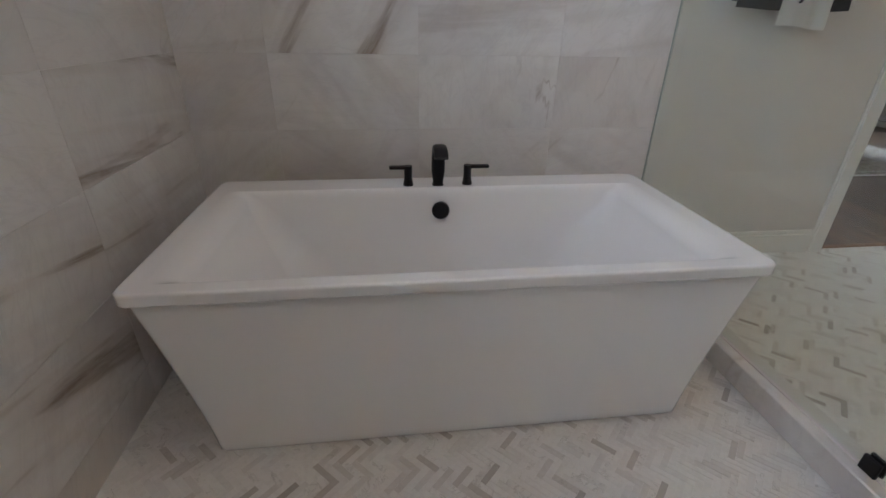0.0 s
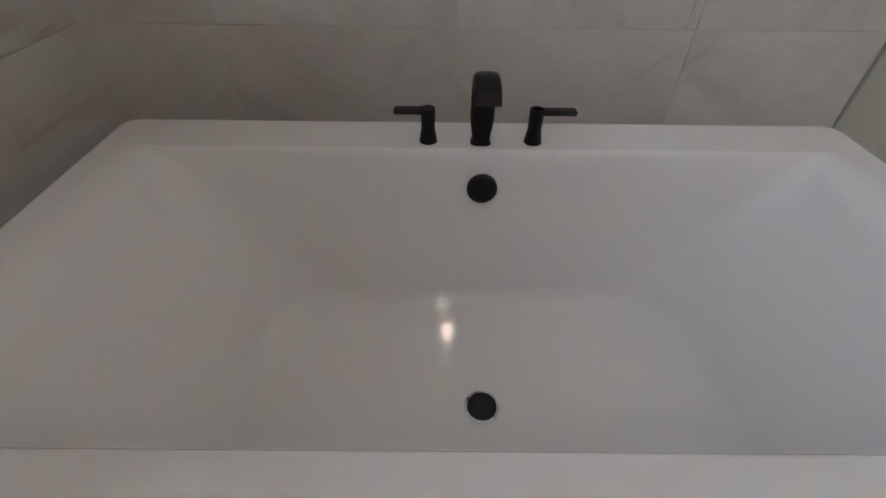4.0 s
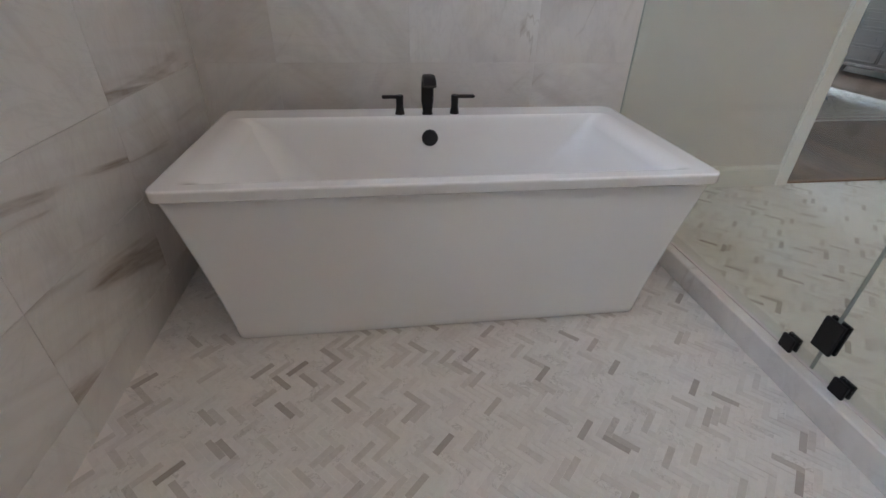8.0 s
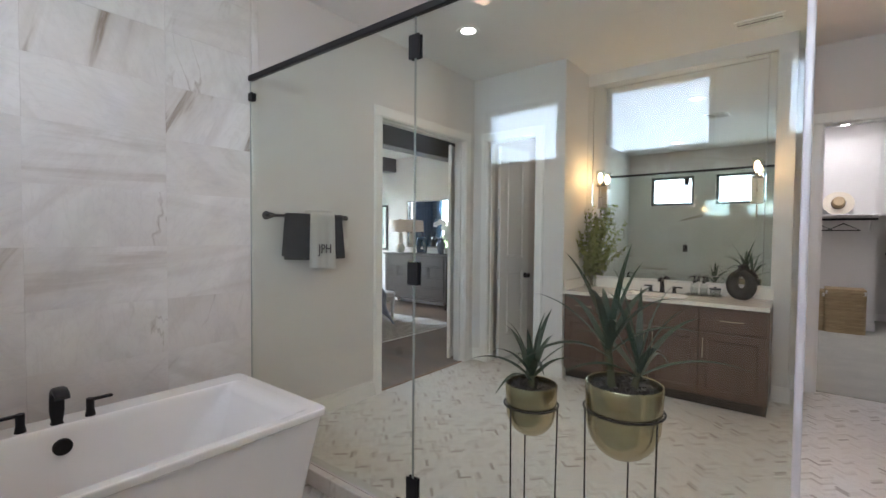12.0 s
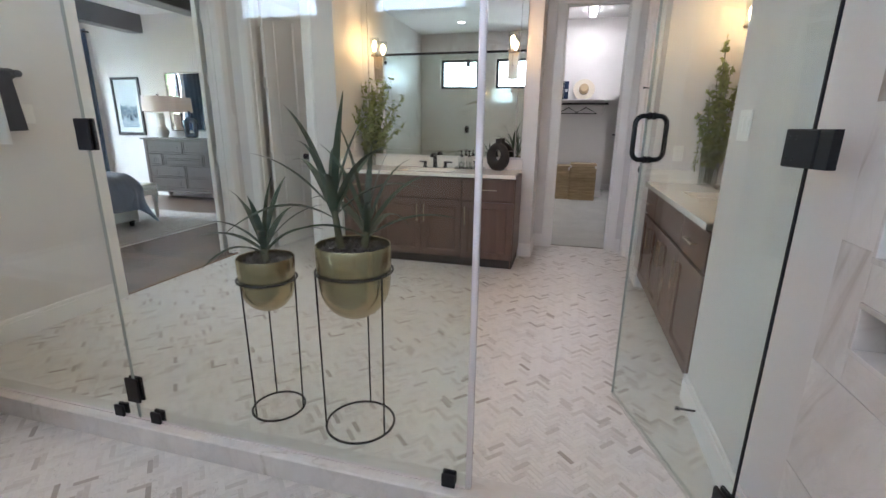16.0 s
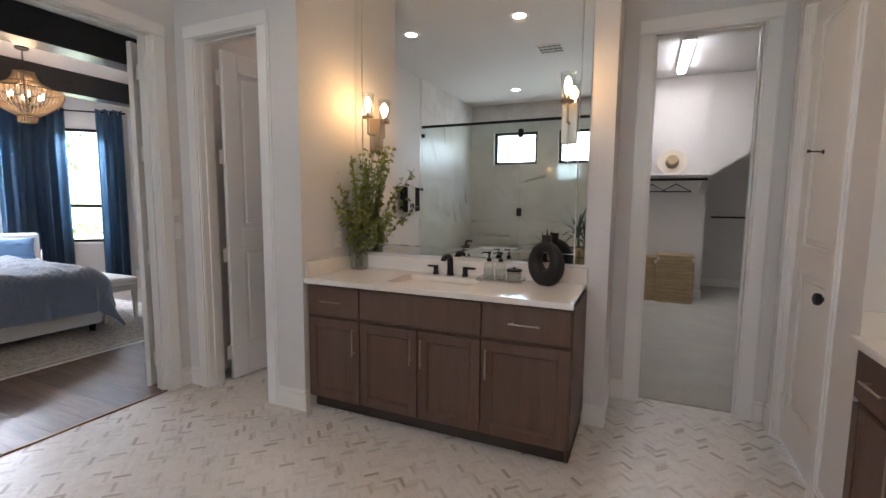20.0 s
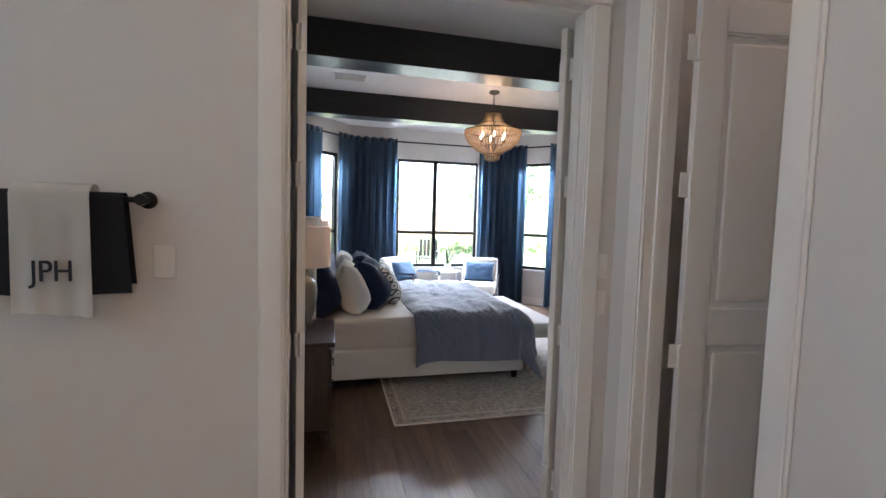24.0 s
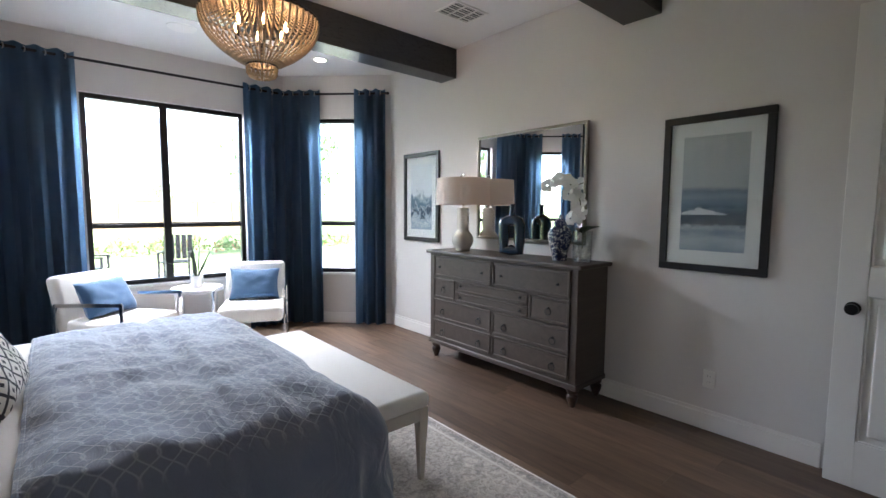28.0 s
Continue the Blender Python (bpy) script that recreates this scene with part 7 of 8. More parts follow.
for x, z in blooms:
    b = bmesh.new()
    c = Vector((x + rnd.uniform(-0.01, 0.01), rnd.uniform(-0.035, 0.01), z))
    turn_ = pose(*c, rnd.uniform(-35, 15), rnd.uniform(-30, 30), rnd.uniform(-40, 40))
    for q in range(5):
        a = 2 * math.pi * q / 5 + 0.3
        w_ = 0.026 if q % 2 else 0.020
        w_ *= 1.45
        ring = [(0.004, 0.0, 0), (0.024, w_ * 0.8, 0.006), (0.046, w_ * 0.66, 0.0), (0.057, 0, -0.007), (0.046, -w_ * 0.66, 0.0), (0.024, -w_ * 0.8, 0.006)]
        b.faces.new([b.verts.new(turn_ @ Vector((u * math.cos(a) - v_ * math.sin(a), -w, u * math.sin(a) + v_ * math.cos(a)))) for u, v_, w in ring])
    part("bloom", b, PETAL, ov, "white orchid bloom", True)
for q, (a, l) in enumerate(((-0.4, 0.16), (0.3, 0.15), (0.9, 0.12), (2.6, 0.10))):
    b = bmesh.new()
    blade(b, (0, 0, 0.21), a, l, radians(38), 0.5, 0.052)
    part("leaf", b, LEAF, ov, "broad green leaf", True)

wm = thing("wall_mirror", "rectangular wall mirror in a thin silvered frame", "mirror", pose(BE - 0.022, 5.1875, 1.615, 0, 0, -90))
part("mirror_plate", box(-0.565, 0.565, -0.012, 0.0, -0.455, 0.455), MIRROR, wm)
SILV = plain("tarnished_silver_leaf", (0.26, 0.24, 0.21), 0.35, 0.8, var=0.35, big=20, small=90, bump=0.4, bscale=120)
for e in ((-0.58, 0.58, 0.452, 0.475), (-0.58, 0.58, -0.475, -0.452), (-0.58, -0.557, -0.452, 0.452), (0.557, 0.58, -0.452, 0.452)):
    part("frame_bar", box(e[0], e[1], -0.028, 0.004, e[2], e[3], 0.006, 2), SILV, wm)


def seascape(name, dark_at, seed, sky=(0.50, 0.51, 0.51), crest=0.0):
    """A wash of grey sky, a dark swell and pale foam, by height on the sheet."""
    m, nt_, bs_ = shader(name)
    c_ = nt_.nodes.new("ShaderNodeTexCoord").outputs["Generated"]
    sp = nt_.nodes.new("ShaderNodeSeparateXYZ")
    nt_.links.new(c_, sp.inputs[0])
    mp = nt_.nodes.new("ShaderNodeMapping")
    mp.inputs["Location"].default_value = (seed, seed * 0.7, seed * 0.3)
    mp.inputs["Scale"].default_value = (2.0, 2.0, 3.4)
    nt_.links.new(c_, mp.inputs[0])
    n_ = noise_(nt_, mp.outputs[0], 2.2, 7, 0.62, 0.8)
    h_ = math_(nt_, "ADD", sp.outputs[2], math_(nt_, "MULTIPLY", math_(nt_, "SUBTRACT", n_, 0.5), dark_at))
    col_ = ramp_(nt_, h_, ((0.0, (0.30, 0.36, 0.42)), (0.10, (0.50, 0.53, 0.56)), (0.17, (0.26, 0.32, 0.38)), (0.21, (0.42, 0.46, 0.50)), (0.235, (0.018, 0.036, 0.060)), (0.31, (0.03, 0.06, 0.095)), (0.335, (0.66, 0.67, 0.68) if not crest else (0.05, 0.09, 0.14)), (0.355, (0.06, 0.11, 0.16)), (0.43, (0.09, 0.15, 0.20) if not crest else (0.20, 0.26, 0.32)), (0.48, (0.34, 0.38, 0.41) if not crest else (0.24, 0.30, 0.35)), (0.52, (0.24, 0.29, 0.33) if not crest else (0.16, 0.20, 0.25)), (0.56, tuple(0.93 * c__ for c__ in sky)), (1.0, sky)))
    if crest:
        # one ragged breaking crest across part of the swell
        lift = math_(nt_, "SUBTRACT", 1.0, math_(nt_, "MULTIPLY", math_(nt_, "ABSOLUTE", math_(nt_, "SUBTRACT", sp.outputs[0], crest)), 2.0), True)
        top_ = math_(nt_, "ADD", math_(nt_, "MULTIPLY", math_(nt_, "MULTIPLY", lift, noise_(nt_, c_, 22, 6, 0.75)), 0.13), 0.312)
        foam = math_(nt_, "MULTIPLY", math_(nt_, "LESS_THAN", sp.outputs[2], top_), math_(nt_, "GREATER_THAN", sp.outputs[2], 0.318))
        col_ = mix_(nt_, foam, col_, (0.66, 0.67, 0.68))
        wash = math_(nt_, "MULTIPLY", math_(nt_, "SUBTRACT", noise_(nt_, c_, 3.0, 5, 0.6), 0.5), 1.2, True)
        col_ = mix_(nt_, wash, col_, (0.22, 0.27, 0.32))
    nt_.links.new(col_, bs_.inputs["Base Color"])
    bs_.inputs["Roughness"].default_value = 0.7
    return m


def framed(name, at, w, h, label, art, fw=0.045, mat_w=0.0775):
    p = thing(name, label, "picture", at, "framed sea prints")
    for e in ((-w / 2, w / 2, h / 2 - fw, h / 2), (-w / 2, w / 2, -h / 2, -h / 2 + fw), (-w / 2, -w / 2 + fw, -h / 2 + fw, h / 2 - fw), (w / 2 - fw, w / 2, -h / 2 + fw, h / 2 - fw)):
        part("frame_bar", box(e[0], e[1], -0.028, 0.0, e[2], e[3], 0.003, 1), FRAME, p)
    part("mount", box(-w / 2 + fw, w / 2 - fw, -0.012, 0.0, -h / 2 + fw, h / 2 - fw), MAT_W, p, "white mount board")
    iw, ih = w / 2 - fw - mat_w, h / 2 - fw - mat_w * 1.13
    part("print", box(-iw, iw, -0.0135, -0.012, -ih, ih), art, p, "blue-grey sea print")
    g2 = part("glazing", box(-w / 2 + fw, w / 2 - fw, -0.019, -0.017, -h / 2 + fw, h / 2 - fw), WINDG, p)
    g2.visible_shadow = False
    return p


framed("framed_print", pose(BE, 6.667, 1.547, 0, 0, -90), 0.615, 0.975, "black-framed print of a breaking wave", seascape("wave_print", 0.75, 3.0, (0.70, 0.72, 0.74)))
framed("framed_print", pose(BE, 3.743, 1.517, 0, 0, -90), 0.615, 0.985, "black-framed print of dark sea under grey sky", seascape("sea_print", 0.09, 8.0, crest=0.3))
# big canvas over the bed
CANV, nt, bs = shader("misty_landscape_canvas")
v = nt.nodes.new("ShaderNodeTexCoord").outputs["Generated"]
sp = nt.nodes.new("ShaderNodeSeparateXYZ")
nt.links.new(v, sp.inputs[0])
mp = nt.nodes.new("ShaderNodeMapping")
mp.inputs["Scale"].default_value = (1, 2.2, 1.3)
nt.links.new(v, mp.inputs[0])
n_ = noise_(nt, mp.outputs[0], 2.0, 7, 0.6, 0.6)
h_ = math_(nt, "ADD", sp.outputs[2], math_(nt, "MULTIPLY", math_(nt, "SUBTRACT", n_, 0.5), 0.35))
col = ramp_(nt, h_, ((0.0, (0.55, 0.58, 0.58)), (0.22, (0.46, 0.51, 0.53)), (0.27, (0.16, 0.22, 0.26)), (0.42, (0.26, 0.33, 0.37)), (0.55, (0.50, 0.54, 0.54)), (1.0, (0.60, 0.61, 0.58))))
blur_ = math_(nt, "MULTIPLY", math_(nt, "SUBTRACT", noise_(nt, mp.outputs[0], 3.4, 3), 0.52), 3.0, True)
mid_ = math_(nt, "SUBTRACT", 1.0, math_(nt, "MULTIPLY", math_(nt, "ABSOLUTE", math_(nt, "SUBTRACT", sp.outputs[2], 0.62)), 3.4), True)
col = mix_(nt, math_(nt, "MULTIPLY", math_(nt, "MULTIPLY", blur_, mid_), 0.8), col, (0.20, 0.25, 0.28))
nt.links.new(col, bs.inputs["Base Color"])
bs.inputs["Roughness"].default_value = 0.75
cv = thing("canvas_painting", "wide unframed canvas of a misty blue-grey landscape", "painting", pose(BW + 0.017, 5.30, 2.04))
part("canvas", box(0.004, 0.036, -1.022, 1.022, -0.442, 0.442, 0.003, 1), CANV, cv)
for e in ((-1.03, -1.0225, -0.45, 0.45), (1.0225, 1.03, -0.45, 0.45), (-1.0225, 1.0225, -0.45, -0.4425), (-1.0225, 1.0225, 0.4425, 0.45)):
    part("edge_slat", box(0.0, 0.038, e[0], e[1], e[2], e[3], 0.001, 1), OAKEDGE, cv, "pale oak edge slat")
rocker("wall_outlet", pose(BE, 3.71, 0.335, 0, 0, -90), "white wall outlet above the baseboard", "outlet")

# ---- seating by the bay ----
def armchair(at):
    """A low square lounge chair: cream seat and back in a flat steel frame; it faces -y."""
    c = thing("lounge_chair", "cream upholstered lounge chair with flat chrome arms", "armchair", at, "bay lounge chairs")
    part("seat", box(-0.30, 0.30, -0.33, 0.27, 0.30, 0.455, 0.045, 4), BOUCLE, c, "", True)
    part("back", box(-0.30, 0.30, -0.062, 0.062, 0.0, 0.52, 0.045, 4), BOUCLE, c, "", True, at=pose(0, 0.285, 0.32, -13))
    for s in (-1, 1):
        b = bmesh.new()
        x = s * 0.315
        for p, q in (((x, -0.33, 0.62), (x, 0.33, 0.585)), ((x, -0.33, 0.0), (x, -0.33, 0.62)), ((x, 0.36, 0.0), (x, 0.33, 0.585)), ((x, -0.33, 0.015), (x, 0.36, 0.015))):
            p, q = Vector(p), Vector(q)
            m = Matrix.Translation((p + q) / 2) @ (q - p).to_track_quat("Z", "Y").to_matrix().to_4x4() @ Matrix.Diagonal((0.012, 0.03, (q - p).length + 0.012, 1))
            bmesh.ops.create_cube(b, size=1.0, matrix=m)
        part("arm_frame", b, CHROME, c, "flat polished steel arm frame")
    part("cross_bar", box(-0.315, 0.315, -0.012, 0.012, 0.27, 0.30), CHROME, c)
    return c


A1 = pose(4.10, 7.62, 0, 0, 0, 38)
A2 = pose(5.20, 7.48, 0, 0, 0, -24)
armchair(A1)
armchair(A2)
pillow("throw_pillow", "blue rectangular throw pillow on the lounge chair", A1 @ pose(0.02, 0.10, 0.455, -24, 0, 4), 0.52, 0.34, 0.15, TEAL, 31, "chair pillows")
pillow("throw_pillow", "blue rectangular throw pillow on the lounge chair", A2 @ pose(0.0, 0.10, 0.455, -22, 0, -3), 0.50, 0.34, 0.15, TEAL, 32, "chair pillows")
st = thing("side_table", "round side table with glass top and steel legs", "side table", pose(4.76, 7.84, 0))
part("tabletop", lathe(bmesh.new(), [(0, 0.585), (0.235, 0.585), (0.240, 0.592), (0.240, 0.600), (0.235, 0.605), (0, 0.605)], 40), PORC, st, "pale round top", True)
part("rim", tube(bmesh.new(), ring_pts(0.238, 0.575, 40), 0.009, 8, True), STEEL, st, "", True)
for k in range(4):
    a = 0.4 + math.pi / 2 * k
    part("leg", rod(bmesh.new(), (0.225 * math.cos(a), 0.225 * math.sin(a), 0.0), (0.225 * math.cos(a), 0.225 * math.sin(a), 0.578), 0.010, seg=10), STEEL, st, "", True)
part("floor_ring", tube(bmesh.new(), ring_pts(0.225, 0.010, 40), 0.009, 8, True), STEEL, st, "", True)
sp_ = thing("potted_plant", "small snake plant in a white pot", "plant", pose(4.76, 7.83, 0.6055))
part("pot", lathe(bmesh.new(), [(0, 0), (0.045, 0), (0.052, 0.01), (0.062, 0.12), (0.058, 0.12), (0.053, 0.10), (0, 0.10)], 28), PORC, sp_, "white ceramic pot", True)
for k, (a, l, rise) in enumerate(((0.2, 0.40, 86), (1.7, 0.33, 74), (3.0, 0.36, 58), (3.4, 0.42, 40), (5.3, 0.34, 60), (0.0, 0.36, 62), (4.2, 0.30, 78))):
    b = bmesh.new()
    blade(b, (0.015 * math.cos(a), 0.015 * math.sin(a), 0.10), a, l, radians(rise), 0.25 if k in (3, 5) else 0.02, 0.020)
    part("leaf", b, LEAF, sp_, "", True)

# ---- chandelier ----
CH = (4.665, 5.55)
ch = thing("chandelier", "wooden bead basket chandelier with candle bulbs, lit", "chandelier", pose(CH[0], CH[1], 0))
IRON = plain("aged_iron", (0.06, 0.05, 0.045), 0.5, 0.7, var=0.2)
part("canopy", lathe(bmesh.new(), [(0.062, 3.0), (0.064, 2.985), (0.045, 2.972), (0.012, 2.966), (0, 2.966)], 28), IRON, ch, "", True)
b = bmesh.new()
for k in range(7):
    z = 2.955 - 0.016 * k
    pl = [(0.008 * math.cos(a) * (k % 2), 0.008 * math.cos(a) * (1 - k % 2), z + 0.012 * math.sin(a)) for a in [2 * math.pi * i / 12 for i in range(12)]]
    tube(b, pl, 0.0022, 6, True)
part("chain", b, IRON, ch, "", True)
part("hanging_loop", tube(bmesh.new(), [(0.026 * math.cos(a), 0, 2.825 + 0.026 * math.sin(a)) for a in [2 * math.pi * i / 20 for i in range(20)]], 0.004, 8, True), IRON, ch, "", True)
RZ = ((0.088, 2.745), (0.142, 2.625), (0.332, 2.540), (0.085, 2.265))
for r, z in RZ:
    part("hoop", tube(bmesh.new(), ring_pts(r, z, 44), 0.0065, 8, True), IRON, ch, "dark iron hoop", True)
part("centre_post", rod(bmesh.new(), (0, 0, 2.30), (0, 0, 2.80), 0.010, seg=12), IRON, ch, "", True)


def bead_strand(p0, p1, sag, r):
    """A string of beads: a bar whose radius swells at every bead."""
    p0, p1 = Vector(p0), Vector(p1)
    length = (p1 - p0).length
    n = max(3, int(length / (2.1 * r)))
    pts, rad = [], []
    out = Vector((p0.x + p1.x, p0.y + p1.y, 0)).normalized()
    for i in range(2 * n + 1):
        q = i / (2 * n)
        p = p0.lerp(p1, q) + (out * sag[0] + Vector((0, 0, sag[1]))) * 4 * q * (1 - q)
        pts.append(p)
        rad.append(r * (1.0 if i % 2 else 0.35))
    return tube(bmesh.new(), pts, r, 6, False, rad)


NS = 48
tiers = ((RZ[0], RZ[1], (-0.012, 0.0), 0.0068), (RZ[1], RZ[2], (0.0, -0.010), 0.0075), (RZ[2], RZ[3], (0.070, -0.004), 0.0085))
for (r0, z0), (r1, z1), sag, br_ in tiers:
    first = link_mesh("bead_strand", bead_strand((r0, 0, z0), (r1, 0, z1), sag, br_), BEAD)
    first.polygons.foreach_set("use_smooth", [True] * len(first.polygons))
    for k in range(NS):
        ob = new("bead_strand", first)
        ob.parent = ch
        ob.matrix_basis = pose(0, 0, 0, 0, 0, 360 * k / NS)
tail = link_mesh("bead_tail", bead_strand((0.083, 0, 2.262), (0.035, 0, 2.195), (0.02, -0.02), 0.008), BEAD)
tail.polygons.foreach_set("use_smooth", [True] * len(tail.polygons))
for k in range(20):
    ob = new("bead_tail", tail)
    ob.parent = ch
    ob.matrix_basis = pose(0, 0, 0, 0, 0, 18 * k)
for k in range(6):
    a = 2 * math.pi * k / 6 + 0.3
    x, y = 0.15 * math.cos(a), 0.15 * math.sin(a)
    b = tube(bmesh.new(), [(0, 0, 2.40), (x * 0.5, y * 0.5, 2.375), (x, y, 2.395)], 0.005, 8)
    rod(b, (x, y, 2.395), (x, y, 2.455), 0.010, seg=12)
    part("candle_arm", b, IRON, ch, "", True)
    p_ = part("bulb", lathe(bmesh.new(), [(0, 0), (0.008, 0.002), (0.012, 0.024), (0.009, 0.045), (0, 0.064)], 14, (x, y, 2.456)), BULB, ch, "flame-shaped bulb", True)
    p_.visible_shadow = False
lamp("chandelier_light", "POINT", 1.1, (1.0, 0.70, 0.42), pose(CH[0], CH[1], 2.47), soft=0.10)
for x, y in ((3.17, 7.37), (5.92, 7.33)):
    downlight(x, y, BED_H, 0.7, 140, (1.0, 0.93, 0.85))
sk = thing("ceiling_speaker", "round flush white ceiling speaker", "speaker", pose(4.62, 7.36, BED_H))
part("grille", lathe(bmesh.new(), [(0.10, 0.0), (0.098, -0.006), (0, -0.007)], 36), PLAST, sk, "", True)
part("bezel", lathe(bmesh.new(), [(0.118, 0.0), (0.116, -0.005), (0.10, -0.006), (0.10, 0.0)], 36), PLAST, sk, "", True)
vent("ceiling_vent", 3.0, 5.55, BED_H, 0.36, 0.22)
vent("ceiling_vent", 6.25, 5.48, BED_H, 0.36, 0.26)

# ---- outside ----
CONC = plain("pale_patio_concrete", (0.58, 0.555, 0.52), 0.85, var=0.1, big=0.8, small=30)
LAWN = plain("lawn", (0.17, 0.22, 0.075), 0.9, var=0.35, big=0.6, small=25, bump=0.6, bscale=90)
FENCE = wooden("cedar_fence", (0.19, 0.135, 0.080), (0.29, 0.215, 0.135), 0.7, (9, 9, 0.6), 1.5, 0.12)
BUSH = plain("shrub_leaf", (0.10, 0.16, 0.05), 0.6, var=0.4, big=3, small=30)
BLOOM = plain("pink_shrub_bloom", (0.45, 0.16, 0.12), 0.6, var=0.3)
BARK = plain("tree_bark", (0.13, 0.10, 0.07), 0.9, var=0.3, bump=0.6, bscale=40)
BRICKW = plain("white_painted_brick", (0.62, 0.59, 0.54), 0.85, var=0.08, small=20)
b = bmesh.new()
bmesh.ops.create_grid(b, x_segments=2, y_segments=2, size=400, matrix=pose(4, 8, -0.16))
solid("ground", b, LAWN, "flat lawn that runs to the horizon", "ground")
solid("patio", box(-1.0, 9.5, 8.36, 14.5, -0.15, -0.06, 0.01, 1), CONC, "pale concrete patio slab behind the house", "patio")
solid("eave", box(-0.5, 9.0, 8.36, 9.55, 2.86, 3.15), TRIM, "white soffit of the roof's eave", "eave")
# unseen roof, added to keep the sun off the rooms below
rf = bmesh.new()
vr = [rf.verts.new(p) for p in ((-2.0, 9.7, 3.15), (11.0, 9.7, 3.15), (11.0, 2.0, 6.0), (-2.0, 2.0, 6.0), (11.0, -6.0, 3.15), (-2.0, -6.0, 3.15), (11.0, -6.0, 3.22), (-2.0, -6.0, 3.22))]
rf.faces.new(vr[:4]), rf.faces.new((vr[3], vr[2], vr[4], vr[5]))
rf.faces.new((vr[0], vr[3], vr[5])), rf.faces.new((vr[1], vr[4], vr[2]))
bmesh.ops.solidify(rf, geom=rf.faces[:], thickness=0.08)
solid("roof", rf, VENTD, "plain dark roof, unseen, added over the house to block sun", "roof")
solid("brick_pier", box(7.35, 7.95, 8.6, 9.2, -0.1, 2.86, 0.01, 1), BRICKW, "white painted brick porch pier", "pier")
fn = thing("garden_fence", "tall cedar board garden fence", "fence", pose(0, 40, -0.1))
pick = link_mesh("picket", box(-0.068, 0.068, -0.01, 0.01, 0.0, 2.05), FENCE)
for k in range(190):
    ob = new("picket", pick)
    ob.parent = fn
    ob.matrix_basis = pose(-10 + 0.142 * k, 0, 0.01 * math.sin(k * 1.7))
for z in (0.4, 1.6):
    part("rail", box(-10, 17, 0.01, 0.05, z, z + 0.09), FENCE, fn)
for k in range(12):
    part("post", box(-9.6 + 2.4 * k, -9.47 + 2.4 * k, -0.12, -0.012, 0.0, 2.12, 0.006, 1), FENCE, fn)
part("cap_board", box(-10, 17, -0.09, 0.06, 2.07, 2.11), FENCE, fn)


def shrub(x, y, r, seed):
    rnd_ = random.Random(seed)
    s = thing("shrub", "low leafy garden shrub with pink tips", "shrub", pose(x, y, -0.15), "patio shrubs")
    for nm, mt, n in (("leaves", BUSH, 330), ("blooms", BLOOM, 60)):
        b_ = bmesh.new()
        for _ in range(n):
            d_ = Vector((rnd_.gauss(0, 1), rnd_.gauss(0, 1), abs(rnd_.gauss(0, 1)) + 0.2)).normalized() * r * rnd_.uniform(0.55, 1.05)
            m_ = pose(d_.x, d_.y, d_.z, rnd_.uniform(0, 360), rnd_.uniform(0, 360), 0)
            q_ = rnd_.uniform(0.04, 0.08)
            b_.faces.new([b_.verts.new(m_ @ Vector((u * q_, v_ * q_, 0))) for u, v_ in ((-1, 0), (0, -0.5), (1, 0), (0, 0.5))])
        tagged(part(nm, b_, mt, s), kind="stuff")
    part("stem", rod(bmesh.new(), (0, 0, 0), (0, 0, r * 0.7), 0.02, 0.01, 8), BARK, s)
    return s


sh0 = [shrub(-3.0 + 0.0, 20.5, 0.62, 40), shrub(-1.9, 20.8, 0.55, 41)]
for k in range(2, 17):
    src = sh0[k % 2]
    copy_thing(src, pose(-3.0 + 1.05 * k, 20.6 + 0.25 * math.sin(k * 2.1), -0.15, 0, 0, 47 * k))


def tree(x, y, h, seed):
    rnd_ = random.Random(seed)
    t = thing("tree", "leafy garden tree with uneven crown", "tree", pose(x, y, -0.15), "garden trees")
    b_ = tube(bmesh.new(), [(0, 0, 0), (0.05, 0.02, h * 0.3), (-0.03, 0.05, h * 0.6), (0.02, 0, h * 0.9)], 0.1, 10, False, [0.13, 0.10, 0.06, 0.02])
    ends = []
    for k_ in range(9):
        a_ = 2.4 * k_
        z_ = h * (0.35 + 0.055 * k_)
        e_ = Vector((math.cos(a_) * h * 0.26, math.sin(a_) * h * 0.26, z_ + h * 0.16))
        tube(b_, [(0, 0, z_), (e_.x * 0.5, e_.y * 0.5, z_ + h * 0.06), e_], 0.03, 6, False, [0.045, 0.03, 0.01])
        ends.append(e_)
    part("trunk", b_, BARK, t, "", True)
    b_ = bmesh.new()
    for e_ in ends + [Vector((0, 0, h * 0.95))]:
        for _ in range(260):
            d_ = e_ + Vector((rnd_.gauss(0, h * 0.085), rnd_.gauss(0, h * 0.085), rnd_.gauss(0, h * 0.075)))
            m_ = pose(d_.x, d_.y, d_.z, rnd_.uniform(0, 360), rnd_.uniform(0, 360), 0)
            q_ = rnd_.uniform(0.06, 0.12)
            b_.faces.new([b_.verts.new(m_ @ Vector((u * q_, v_ * q_, 0))) for u, v_ in ((-1, 0), (0, -0.5), (1, 0), (0, 0.5))])
    tagged(part("crown", b_, BUSH, t, "green leaves"), kind="stuff")
    return t


t0 = tree(-1.5, 14.0, 4.2, 60)
for x, y, a in ((9.6, 17.5, 80), (13.5, 30.0, 200), (1.5, 52.0, 30), (-9.0, 48.0, 150), (12.0, 55.0, 260), (24.0, 50.0, 10)):
    copy_thing(t0, pose(x, y, -0.15, 0, 0, a))


